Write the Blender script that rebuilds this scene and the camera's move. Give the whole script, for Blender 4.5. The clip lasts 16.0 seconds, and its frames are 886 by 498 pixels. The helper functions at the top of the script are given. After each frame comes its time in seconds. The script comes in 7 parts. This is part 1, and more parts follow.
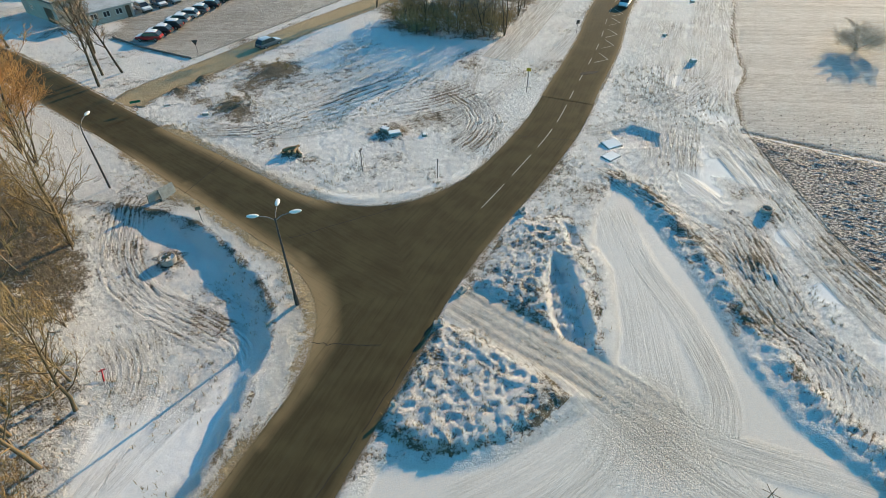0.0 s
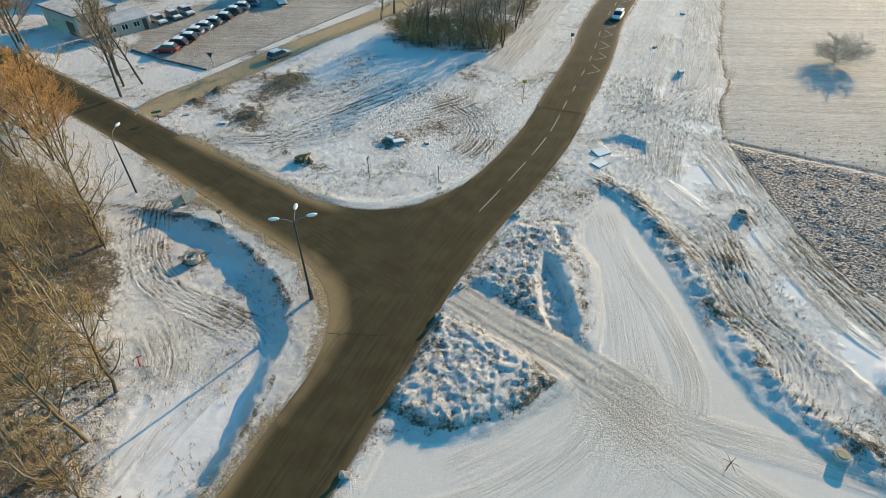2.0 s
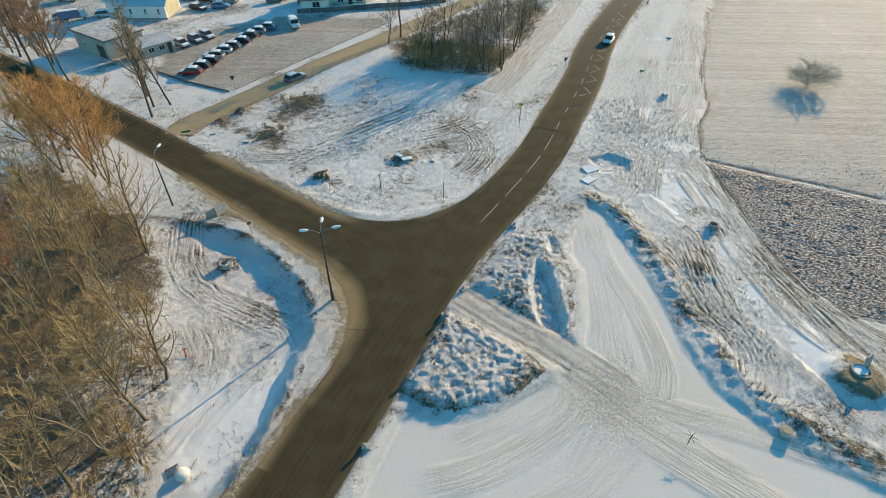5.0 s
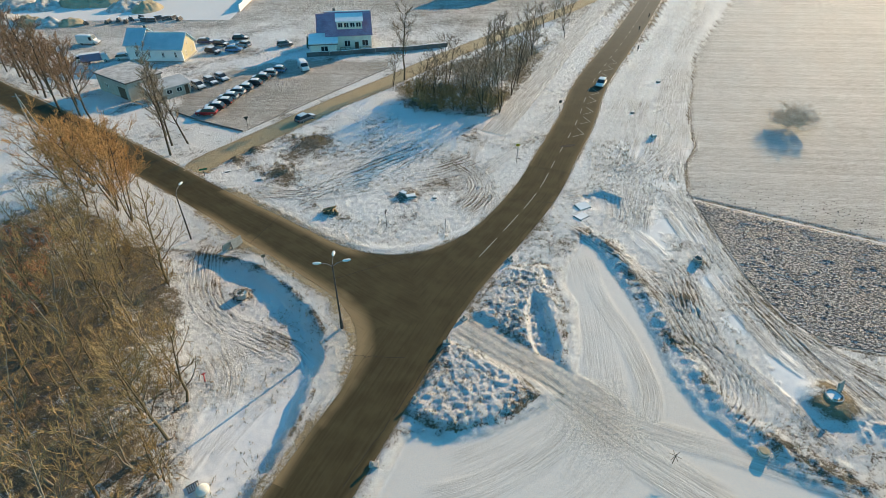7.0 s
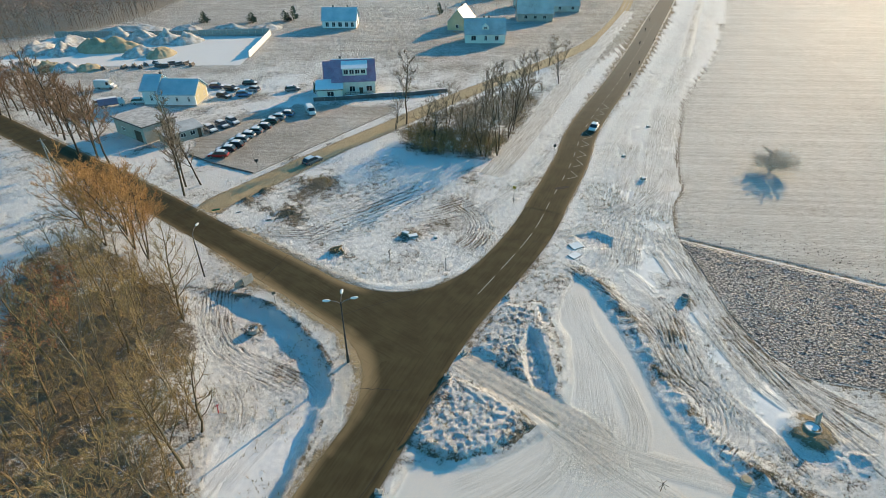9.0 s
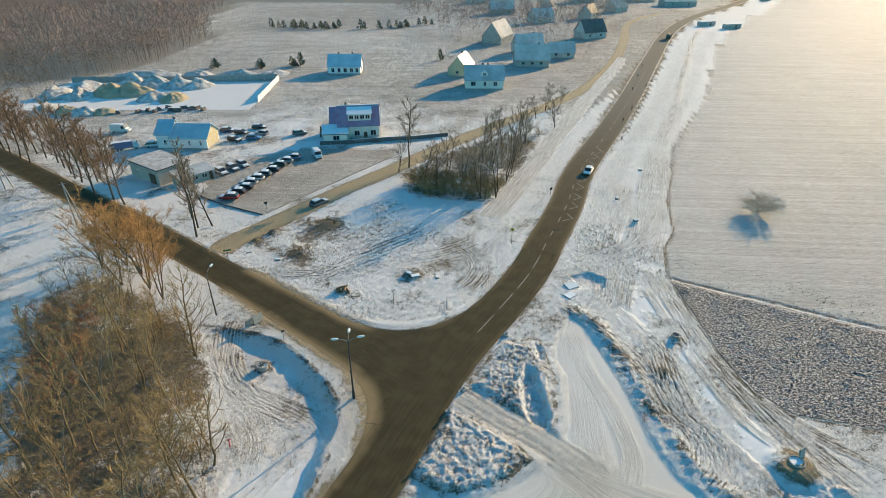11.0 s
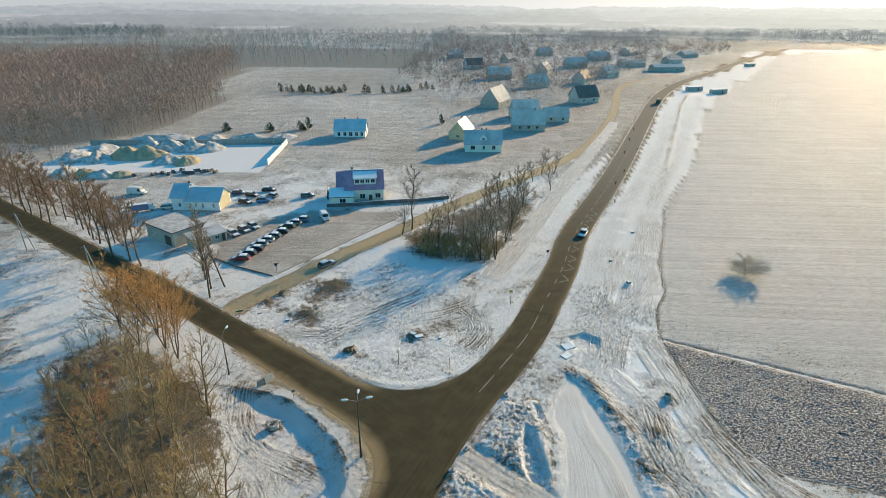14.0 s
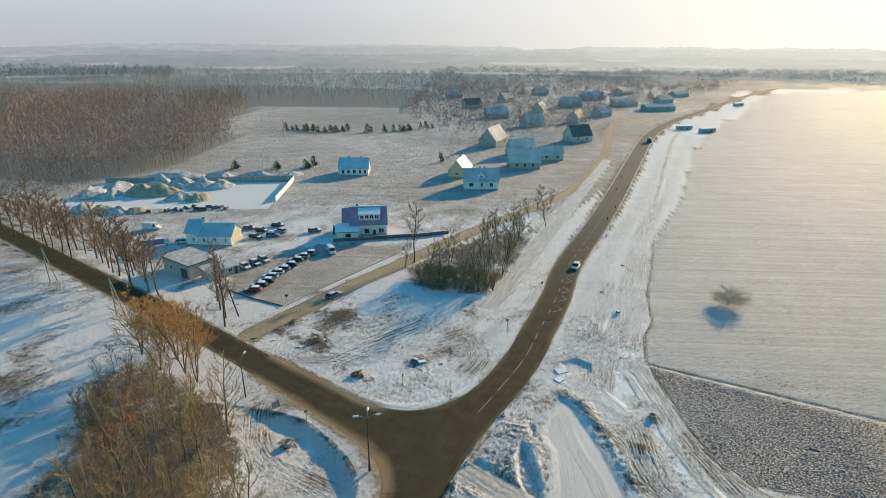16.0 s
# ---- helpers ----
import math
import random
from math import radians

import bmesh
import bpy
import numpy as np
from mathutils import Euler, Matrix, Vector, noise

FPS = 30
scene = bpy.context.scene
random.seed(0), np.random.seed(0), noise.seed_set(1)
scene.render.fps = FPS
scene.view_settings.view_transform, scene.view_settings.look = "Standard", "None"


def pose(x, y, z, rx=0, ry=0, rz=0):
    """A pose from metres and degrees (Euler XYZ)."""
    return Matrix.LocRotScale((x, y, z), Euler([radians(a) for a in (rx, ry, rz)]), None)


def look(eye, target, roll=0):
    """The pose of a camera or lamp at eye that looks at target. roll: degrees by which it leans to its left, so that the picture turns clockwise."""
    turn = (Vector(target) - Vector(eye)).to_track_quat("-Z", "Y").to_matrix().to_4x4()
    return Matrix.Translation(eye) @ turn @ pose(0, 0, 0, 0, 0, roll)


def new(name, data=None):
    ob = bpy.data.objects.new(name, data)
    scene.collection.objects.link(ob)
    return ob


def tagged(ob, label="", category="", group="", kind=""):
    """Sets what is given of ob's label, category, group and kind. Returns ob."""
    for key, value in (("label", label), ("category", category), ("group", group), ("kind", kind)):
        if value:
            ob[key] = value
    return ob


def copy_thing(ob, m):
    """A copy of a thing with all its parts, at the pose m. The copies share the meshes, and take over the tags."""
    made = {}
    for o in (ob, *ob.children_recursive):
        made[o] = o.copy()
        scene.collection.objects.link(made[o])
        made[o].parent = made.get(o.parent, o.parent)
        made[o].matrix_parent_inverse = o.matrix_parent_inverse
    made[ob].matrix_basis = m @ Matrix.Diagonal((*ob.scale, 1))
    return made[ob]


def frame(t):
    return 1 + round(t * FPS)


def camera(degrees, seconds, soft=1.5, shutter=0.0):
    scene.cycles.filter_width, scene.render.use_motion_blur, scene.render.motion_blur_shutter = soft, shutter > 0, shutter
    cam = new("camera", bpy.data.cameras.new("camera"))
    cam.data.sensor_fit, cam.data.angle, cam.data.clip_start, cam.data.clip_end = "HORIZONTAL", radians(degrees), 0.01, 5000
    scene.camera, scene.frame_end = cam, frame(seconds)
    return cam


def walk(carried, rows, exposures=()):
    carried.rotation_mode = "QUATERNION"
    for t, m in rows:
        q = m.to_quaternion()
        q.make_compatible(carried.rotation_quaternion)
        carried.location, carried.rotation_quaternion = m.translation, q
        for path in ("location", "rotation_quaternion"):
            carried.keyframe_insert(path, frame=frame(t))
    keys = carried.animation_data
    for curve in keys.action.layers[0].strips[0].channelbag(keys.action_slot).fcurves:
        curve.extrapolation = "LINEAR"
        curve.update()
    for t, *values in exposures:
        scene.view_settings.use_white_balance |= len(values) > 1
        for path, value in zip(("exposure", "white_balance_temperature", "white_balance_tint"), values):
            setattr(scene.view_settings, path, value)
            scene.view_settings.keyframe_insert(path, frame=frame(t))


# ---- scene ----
cam = camera(78.1, 16.0, soft=0.5)
PATH = [
    (0, (-0.388, 0.637, 34.296), (-0.46, 2.132, 32.97), -0.2),
    (0.5, (-0.318, -0.271, 35.003), (-0.392, 1.227, 33.68), -0.2),
    (1, (-0.178, -1.299, 35.727), (-0.254, 0.201, 34.407), -0.3),
    (1.5, (-0.121, -2.207, 36.493), (-0.199, -0.706, 35.174), -0.3),
    (2, (-0.114, -3.155, 37.318), (-0.192, -1.654, 35.999), -0.3),
    (2.5, (-0.097, -4.107, 38.16), (-0.177, -2.606, 36.841), -0.3),
    (3, (-0.169, -5.12, 38.991), (-0.247, -3.618, 37.673), -0.2),
    (5.5, (-0.346, -9.666, 42.955), (-0.427, -8.132, 41.675), -0.2),
    (6, (-0.406, -10.56, 43.727), (-0.486, -9.007, 42.47), -0.1),
    (6.5, (-0.489, -11.434, 44.346), (-0.568, -9.86, 43.115), 0.0),
    (7, (-0.406, -12.186, 45.116), (-0.489, -10.594, 43.909), 0.0),
    (7.5, (-0.421, -13.017, 45.839), (-0.504, -11.405, 44.657), 0.1),
    (8, (-0.529, -13.821, 46.601), (-0.611, -12.191, 45.445), 0.2),
    (8.5, (-0.471, -14.6, 47.345), (-0.556, -12.953, 46.215), 0.1),
    (9, (-0.495, -15.334, 48.092), (-0.578, -13.669, 46.987), 0.2),
    (11.5, (-0.544, -19.117, 51.705), (-0.632, -17.369, 50.738), 0.3),
    (12, (-0.603, -19.7, 52.347), (-0.691, -17.936, 51.408), 0.3),
    (12.5, (-0.667, -20.362, 53.118), (-0.757, -18.584, 52.208), 0.3),
    (13, (-0.72, -20.994, 53.771), (-0.81, -19.201, 52.889), 0.4),
    (13.5, (-0.838, -21.645, 54.518), (-0.928, -19.838, 53.664), 0.4),
    (14, (-0.917, -22.46, 55.241), (-1.007, -20.64, 54.416), 0.4),
    (14.5, (-0.866, -23.796, 56.071), (-0.957, -21.965, 55.272), 0.3),
    (15, (-0.964, -25.682, 56.645), (-1.054, -23.837, 55.878), 0.4),
    (15.5, (-1.044, -27.873, 57.402), (-1.132, -26.016, 56.665), 0.4),
    (16, (-0.961, -30.187, 58.056), (-1.05, -28.319, 57.347), 0.4),
]
walk(cam, [(t, look(eye, target, roll)) for t, eye, target, roll in PATH], [(0, 0.45), (3, 0.45), (6, 0.42), (9, 0.41), (13.5, 0.42), (15, 0.35), (16, 0.26)])

# ---------- world and sun ----------
SUN_AZ, SUN_EL = radians(37.0), radians(16.5)  # azimuth from +y towards +x
world = bpy.data.worlds.new("winter_sky")
scene.world = world
world.use_nodes = True
wn = world.node_tree
sky = wn.nodes.new("ShaderNodeTexSky")
sky.sky_type = "NISHITA"
sky.sun_disc = False
sky.sun_elevation, sky.sun_rotation = SUN_EL, SUN_AZ
sky.air_density, sky.dust_density, sky.ozone_density = 1.0, 0.3, 4.0
bg = wn.nodes["Background"]
tint = wn.nodes.new("ShaderNodeMix")
tint.data_type, tint.blend_type = "RGBA", "MULTIPLY"
tint.inputs[0].default_value, tint.inputs[7].default_value = 1.0, (0.50, 1.22, 1.16, 1.0)
wn.links.new(sky.outputs[0], tint.inputs[6])
wn.links.new(tint.outputs[2], bg.inputs[0])
bg.inputs[1].default_value = 0.15
sun = new("sun", bpy.data.lights.new("sun", "SUN"))
sun.data.energy, sun.data.angle, sun.data.color = 5.0, radians(0.6), (1.0, 0.70, 0.37)
to_sun = Vector((math.sin(SUN_AZ) * math.cos(SUN_EL), math.cos(SUN_AZ) * math.cos(SUN_EL), math.sin(SUN_EL)))
sun.matrix_world = look(to_sun * 300, (0, 0, 0))


# ---------- materials ----------
class Nodes:
    """Short hand for building a node material."""

    def __init__(self, name):
        self.mat = bpy.data.materials.new(name)
        self.mat.use_nodes = True
        self.t = self.mat.node_tree
        self.b = self.t.nodes["Principled BSDF"]
        self.b.inputs["Specular IOR Level"].default_value = 0.3
        self.pos = self.t.nodes.new("ShaderNodeNewGeometry").outputs["Position"]

    def link(self, a, b):
        self.t.links.new(a, b)

    def put(self, socket, v):
        if isinstance(v, (int, float)):
            socket.default_value = v
        elif isinstance(v, tuple):
            socket.default_value = (*v, 1.0) if len(v) == 3 and len(socket.default_value) == 4 else v
        else:
            self.link(v, socket)

    def math(self, op, a, b=0.0, clamp=False):
        n = self.t.nodes.new("ShaderNodeMath")
        n.operation, n.use_clamp = op, clamp
        self.put(n.inputs[0], a), self.put(n.inputs[1], b)
        return n.outputs[0]

    def noise(self, scale, detail=3.0, vec=None, rough=0.55):
        n = self.t.nodes.new("ShaderNodeTexNoise")
        n.inputs["Scale"].default_value, n.inputs["Detail"].default_value = scale, detail
        n.inputs["Roughness"].default_value = rough
        self.link(vec or self.pos, n.inputs["Vector"])
        return n.outputs["Fac"]

    def step(self, v, lo, hi, a=0.0, b=1.0):
        n = self.t.nodes.new("ShaderNodeMapRange")
        n.interpolation_type = "SMOOTHSTEP"
        for k, x in zip(("Value", "From Min", "From Max", "To Min", "To Max"), (v, lo, hi, a, b)):
            self.put(n.inputs[k], x)
        return n.outputs[0]

    def mix(self, f, a, b):
        n = self.t.nodes.new("ShaderNodeMix")
        n.data_type = "RGBA"
        self.put(n.inputs[0], f), self.put(n.inputs[6], a), self.put(n.inputs[7], b)
        return n.outputs[2]

    def attr(self, name):
        n = self.t.nodes.new("ShaderNodeAttribute")
        n.attribute_name = name
        return n.outputs["Fac"]

    def rand(self):
        return self.t.nodes.new("ShaderNodeObjectInfo").outputs["Random"]

    def island(self):
        return self.t.nodes.new("ShaderNodeNewGeometry").outputs["Random Per Island"]

    def mapping(self, rot=(0, 0, 0), scale=(1, 1, 1), vec=None):
        n = self.t.nodes.new("ShaderNodeMapping")
        n.inputs["Rotation"].default_value = rot
        n.inputs["Scale"].default_value = scale
        self.link(vec or self.pos, n.inputs["Vector"])
        return n.outputs[0]

    def local(self):
        return self.t.nodes.new("ShaderNodeTexCoord").outputs["Object"]

    def bump(self, height, strength=0.5, dist=0.1):
        n = self.t.nodes.new("ShaderNodeBump")
        n.inputs["Strength"].default_value, n.inputs["Distance"].default_value = strength, dist
        self.link(height, n.inputs["Height"])
        self.link(n.outputs[0], self.b.inputs["Normal"])

    def done(self, color, rough=0.8, metal=0.0, spec=None):
        self.put(self.b.inputs["Base Color"], color)
        self.put(self.b.inputs["Roughness"], rough)
        self.put(self.b.inputs["Metallic"], metal)
        if spec is not None:
            self.b.inputs["Specular IOR Level"].default_value = spec
        return self.mat


ROW_ANGLE = math.atan2(-11.3, 25.2)  # direction of the field's furrows


def ground_material():
    """Snow over soil, stubble, sand and asphalt; the zones come from the sheet's own maps."""
    n = Nodes("snowy_ground")
    cover, sand, asph, rows = n.attr("cover"), n.attr("sand"), n.attr("asphalt"), n.attr("rows")
    big, mid, fine, grit = n.noise(0.12, 3), n.noise(0.9, 5, rough=0.7), n.noise(3.8, 5, rough=0.8), n.noise(22, 2)
    crisp = n.noise(9.0, 3, rough=0.75)
    clod = n.step(rows, 1.2, 1.8)
    rows = n.math("MINIMUM", rows, 1.0)
    clods = n.noise(3.4, 4, n.mapping((0, 0, -ROW_ANGLE), (0.8, 1.3, 1.0)), 0.75)
    lanes = n.t.nodes.new("ShaderNodeCombineXYZ")
    n.link(n.math("MULTIPLY", n.attr("tread"), 3.6), lanes.inputs[0]), n.link(n.math("MULTIPLY", n.attr("run"), 0.14), lanes.inputs[1])
    trod, wheel = n.attr("trod"), n.noise(1.0, 4, lanes.outputs[0], 0.65)
    fine_lane = n.noise(1.0, 3, n.mapping((0, 0, 0), (2.1, 1.7, 1.0), lanes.outputs[0]), 0.7)
    lines = n.math("MULTIPLY", n.step(n.math("ADD", fine_lane, n.math("MULTIPLY", n.math("SUBTRACT", fine, 0.5), 0.5)), 0.45, 0.39), trod)
    along = n.mapping((0, 0, -ROW_ANGLE), (0.45, 2.4, 1.0))
    streak = n.noise(1.3, 4, along, 0.7)
    along2 = n.mapping((0, 0, -ROW_ANGLE), (0.010, 0.8, 1.0))
    broad = n.noise(1.0, 3, along2)
    speck = n.math("ADD", n.math("MULTIPLY", mid, 0.33), n.math("ADD", n.math("MULTIPLY", fine, 0.36), n.math("MULTIPLY", crisp, 0.31)))
    rowy = n.math("ADD", n.math("MULTIPLY", streak, 0.26), n.math("ADD", n.math("MULTIPLY", n.math("ADD", fine, crisp), 0.33), n.math("MULTIPLY", broad, 0.12)))
    m = n.t.nodes.new("ShaderNodeMix")
    n.link(rows, m.inputs[0]), n.link(speck, m.inputs[2]), n.link(rowy, m.inputs[3])
    pat = n.math("ADD", m.outputs[0], n.math("MULTIPLY", n.math("MULTIPLY", n.math("SUBTRACT", big, 0.5), 0.22), n.math("SUBTRACT", 1.0, n.math("MULTIPLY", rows, 0.85))))
    level = n.math("ADD", pat, n.math("MULTIPLY", n.math("SUBTRACT", cover, 0.5), 0.50))
    level = n.math("ADD", level, n.math("MULTIPLY", trod, n.math("MULTIPLY", n.math("SUBTRACT", wheel, 0.51), 0.42)))
    calm = n.math("SUBTRACT", 1.0, n.math("MULTIPLY", rows, n.math("SUBTRACT", 0.68, n.math("MULTIPLY", clod, 0.5))))
    level = n.math("ADD", n.math("MULTIPLY", n.math("SUBTRACT", level, 0.5), calm), 0.5)
    c = n.t.nodes.new("ShaderNodeMix")
    n.link(clod, c.inputs[0]), n.link(level, c.inputs[2]), n.link(n.math("ADD", clods, n.math("MULTIPLY", n.math("SUBTRACT", cover, 0.5), 0.5)), c.inputs[3])
    white = n.step(c.outputs[0], 0.465, 0.535)
    soil = n.mix(mid, (0.08, 0.066, 0.05), (0.22, 0.18, 0.13))
    soil = n.mix(n.step(fine, 0.45, 0.7), soil, (0.23, 0.19, 0.125))
    tan = n.mix(fine, (0.36, 0.265, 0.15), (0.56, 0.445, 0.28))
    soil = n.mix(n.math("MULTIPLY", rows, 0.75), soil, (0.34, 0.325, 0.305))
    # plough soil, its colour blued for the shadow between the clods
    soil = n.mix(clod, soil, n.mix(mid, (0.07, 0.08, 0.095), (0.13, 0.14, 0.155)))
    soil = n.mix(sand, soil, tan)
    snow = n.mix(big, (0.775, 0.76, 0.755), (0.87, 0.85, 0.835))
    snow = n.mix(n.math("MULTIPLY", sand, 0.75), snow, (0.66, 0.575, 0.48))
    snow = n.mix(n.math("MULTIPLY", n.step(crisp, 0.42, 0.64), 0.42), snow, (0.58, 0.57, 0.56))
    snow = n.mix(n.math("MULTIPLY", n.math("MULTIPLY", trod, n.step(wheel, 0.60, 0.40)), 0.55), snow, (0.40, 0.36, 0.31))
    top = n.mix(white, soil, snow)
    top = n.mix(n.math("MULTIPLY", lines, 0.62), top, n.mix(n.math("MINIMUM", n.math("MULTIPLY", sand, 1.4), 1.0), (0.19, 0.165, 0.14), (0.36, 0.30, 0.235)))
    wear = n.noise(0.35, 5, rough=0.6)
    tar = n.mix(n.step(wear, 0.35, 0.7), (0.0135, 0.0147, 0.0058), (0.035, 0.0355, 0.0155))
    tar = n.mix(n.math("MULTIPLY", n.step(grit, 0.5, 0.75), 0.4), tar, (0.085, 0.072, 0.042))
    tar = n.mix(n.math("MULTIPLY", sand, n.step(n.math("ADD", n.math("MULTIPLY", mid, 0.6), n.math("MULTIPLY", fine, 0.4)), 0.0, 0.5)), tar, (0.30, 0.21, 0.11))
    tar = n.mix(n.math("MULTIPLY", trod, n.math("MULTIPLY", n.step(wheel, 0.46, 0.66), 0.18)), tar, (0.092, 0.086, 0.055))
    tar = n.mix(n.math("MULTIPLY", trod, n.math("MULTIPLY", n.step(wheel, 0.50, 0.34), 0.24)), tar, (0.018, 0.018, 0.012))
    # distant asphalt: dry grey, with haze put into the colour as well
    tar = n.mix(n.math("MULTIPLY", rows, 0.85), tar, n.mix(fine, (0.12, 0.112, 0.10), (0.19, 0.18, 0.162)))
    edge = n.math("ADD", asph, n.math("MULTIPLY", n.math("SUBTRACT", speck, 0.5), 1.6))
    isroad = n.step(edge, 0.36, 0.60)
    color = n.mix(isroad, top, tar)
    rough = n.step(isroad, 0.0, 1.0, 0.75, 0.85)
    h = n.math("ADD", n.math("MULTIPLY", pat, 0.7), n.math("MULTIPLY", white, 0.25))
    h = n.math("MULTIPLY", n.math("SUBTRACT", h, 0.6), n.math("SUBTRACT", 1.0, n.math("MULTIPLY", rows, 0.6)))
    off = n.math("SUBTRACT", 1.0, n.math("MULTIPLY", isroad, 0.995))
    tame = n.step(cover, 0.76, 0.95, 1.0, 0.07)
    h = n.math("ADD", n.math("MULTIPLY", h, tame), n.math("MULTIPLY", n.math("MULTIPLY", trod, n.math("SUBTRACT", 1.0, n.math("MULTIPLY", n.math("MINIMUM", sand, 1.0), 0.7))), n.math("ADD", n.math("MULTIPLY", wheel, 0.26), n.math("ADD", n.math("MULTIPLY", fine_lane, 0.22), n.math("MULTIPLY", fine, 0.08)))))
    h = n.math("ADD", h, n.math("MULTIPLY", clod, n.math("MULTIPLY", clods, 1.2)))
    n.bump(n.math("MULTIPLY", n.math("ADD", h, n.math("MULTIPLY", n.math("MULTIPLY", crisp, tame), 0.12)), off), 1.0, 0.62)
    return n.done(color, rough, spec=0.15)


def plain(name, a, b, scale=3.0, rough=0.8, metal=0.0, bump=0.2, local=False, spec=0.3):
    """A surface that drifts between two near colours, with grain."""
    n = Nodes(name)
    vec = n.local() if local else None
    f = n.math("ADD", n.math("MULTIPLY", n.noise(scale, 4, vec), 0.6), n.math("MULTIPLY", n.noise(scale * 9, 2, vec), 0.4))
    if bump:
        n.bump(f, bump, 0.03)
    return n.done(n.mix(n.step(f, 0.3, 0.7), a, b), rough, metal, spec)


def varied(name, colors, rough=0.8, scale=2.0, metal=0.0, bump=0.3):
    """Colour differs from piece to piece."""
    n = Nodes(name)
    ramp = n.t.nodes.new("ShaderNodeValToRGB")
    ramp.color_ramp.elements.remove(ramp.color_ramp.elements[1])
    for i, c in enumerate(colors):
        e = ramp.color_ramp.elements[0] if i == 0 else ramp.color_ramp.elements.new(i / (len(colors) - 1))
        e.color = (*c, 1)
    mixed = n.math("ADD", n.math("MULTIPLY", n.rand(), 0.75), n.math("MULTIPLY", n.noise(scale, 3), 0.3), True)
    n.link(mixed, ramp.inputs[0])
    if bump:
        n.bump(n.noise(scale * 12, 3), bump, 0.02)
    return n.done(ramp.outputs[0], rough, metal)


M = {}
M["ground"] = ground_material()
M["snow"] = plain("snow", (0.74, 0.75, 0.77), (0.86, 0.86, 0.86), 1.5, 0.75, bump=0.35)
M["snow_thin"] = plain("thin_snow", (0.30, 0.28, 0.26), (0.66, 0.64, 0.62), 0.8, 0.85, bump=0.3)
M["bark"] = varied("bark", [(0.055, 0.042, 0.03), (0.12, 0.092, 0.062), (0.085, 0.068, 0.05)], 0.9)
M["bark_tan"] = varied("tan_bark", [(0.10, 0.075, 0.045), (0.24, 0.175, 0.10), (0.15, 0.115, 0.07)], 0.9)
M["bark_light"] = varied("pale_bark", [(0.24, 0.2, 0.15), (0.36, 0.31, 0.24)], 0.85)
M["twig_ochre"] = varied("ochre_twigs", [(0.25, 0.165, 0.07), (0.41, 0.28, 0.12), (0.32, 0.23, 0.125)], 0.8, 0.3, bump=0)
M["twig_olive"] = varied("olive_brown_twigs", [(0.23, 0.165, 0.075), (0.39, 0.285, 0.135), (0.29, 0.22, 0.11)], 0.8, 0.3, bump=0)
M["twig_brown"] = varied("brown_twigs", [(0.21, 0.13, 0.08), (0.31, 0.195, 0.115)], 0.8, 0.3, bump=0)
M["twig_rust"] = varied("rust_twigs", [(0.42, 0.225, 0.08), (0.54, 0.31, 0.12)], 0.8, 0.3, bump=0)
M["twig_red"] = varied("reddish_twigs", [(0.50, 0.21, 0.11), (0.62, 0.30, 0.16)], 0.8, 0.3, bump=0)
M["twig_grey"] = varied("grey_twigs", [(0.20, 0.16, 0.115), (0.30, 0.235, 0.165)], 0.85, 0.3, bump=0)
# far twigs: the paleness of haze is put into the base colour
M["haze_twig"] = varied("haze_pale_twigs", [(0.36, 0.29, 0.25), (0.52, 0.44, 0.39), (0.42, 0.35, 0.31)], 0.9, 0.02, bump=0)
M["pale_twig"] = varied("pale_dry_twigs", [(0.48, 0.40, 0.31), (0.62, 0.53, 0.42)], 0.9, 0.3, bump=0)
M["forest_twig"] = varied("forest_twigs", [(0.26, 0.17, 0.13), (0.44, 0.30, 0.24), (0.35, 0.25, 0.205)], 0.9, 0.02, bump=0)
# far-town twigs, greyed in the base colour by the same haze
M["far_twig"] = varied("haze_pale_far_twigs", [(0.30, 0.27, 0.25), (0.44, 0.41, 0.385)], 0.9, 0.02, bump=0)
M["needle"] = varied("frosted_needles", [(0.045, 0.075, 0.045), (0.10, 0.13, 0.09)], 0.85, 0.5)
# far copy of the needles, lightened and blued in colour for haze
M["needle_far"] = varied("haze_blue_needles", [(0.10, 0.14, 0.14), (0.19, 0.23, 0.23)], 0.9, 0.02, bump=0)
M["grass"] = varied("dry_grass", [(0.30, 0.22, 0.10), (0.42, 0.32, 0.16)], 0.9, 0.5, bump=0)
M["concrete"] = plain("concrete", (0.28, 0.265, 0.24), (0.45, 0.43, 0.39), 2.0, 0.9)
M["steel"] = plain("galvanised_steel", (0.16, 0.155, 0.15), (0.26, 0.25, 0.24), 3.0, 0.55, 0.6, 0.1)
M["pole_dark"] = plain("dark_pole", (0.045, 0.042, 0.04), (0.10, 0.09, 0.08), 2.0, 0.7)
M["lamp_head"] = plain("lamp_housing", (0.68, 0.68, 0.66), (0.8, 0.8, 0.78), 2.0, 0.4, bump=0)
M["wood_old"] = plain("weathered_wood", (0.13, 0.095, 0.06), (0.28, 0.22, 0.15), 2.5, 0.9)
M["plaster"] = plain("cream_plaster", (0.70, 0.67, 0.58), (0.80, 0.77, 0.68), 0.6, 0.9)
M["plaster_white"] = plain("white_plaster", (0.74, 0.74, 0.72), (0.84, 0.84, 0.82), 0.6, 0.9)
# ochre house walls; also the sun's yellow painted on the workshop gable
M["plaster_ochre_and_sunlit"] = plain("ochre_and_sunlit_plaster", (0.50, 0.43, 0.27), (0.60, 0.52, 0.34), 0.6, 0.9)
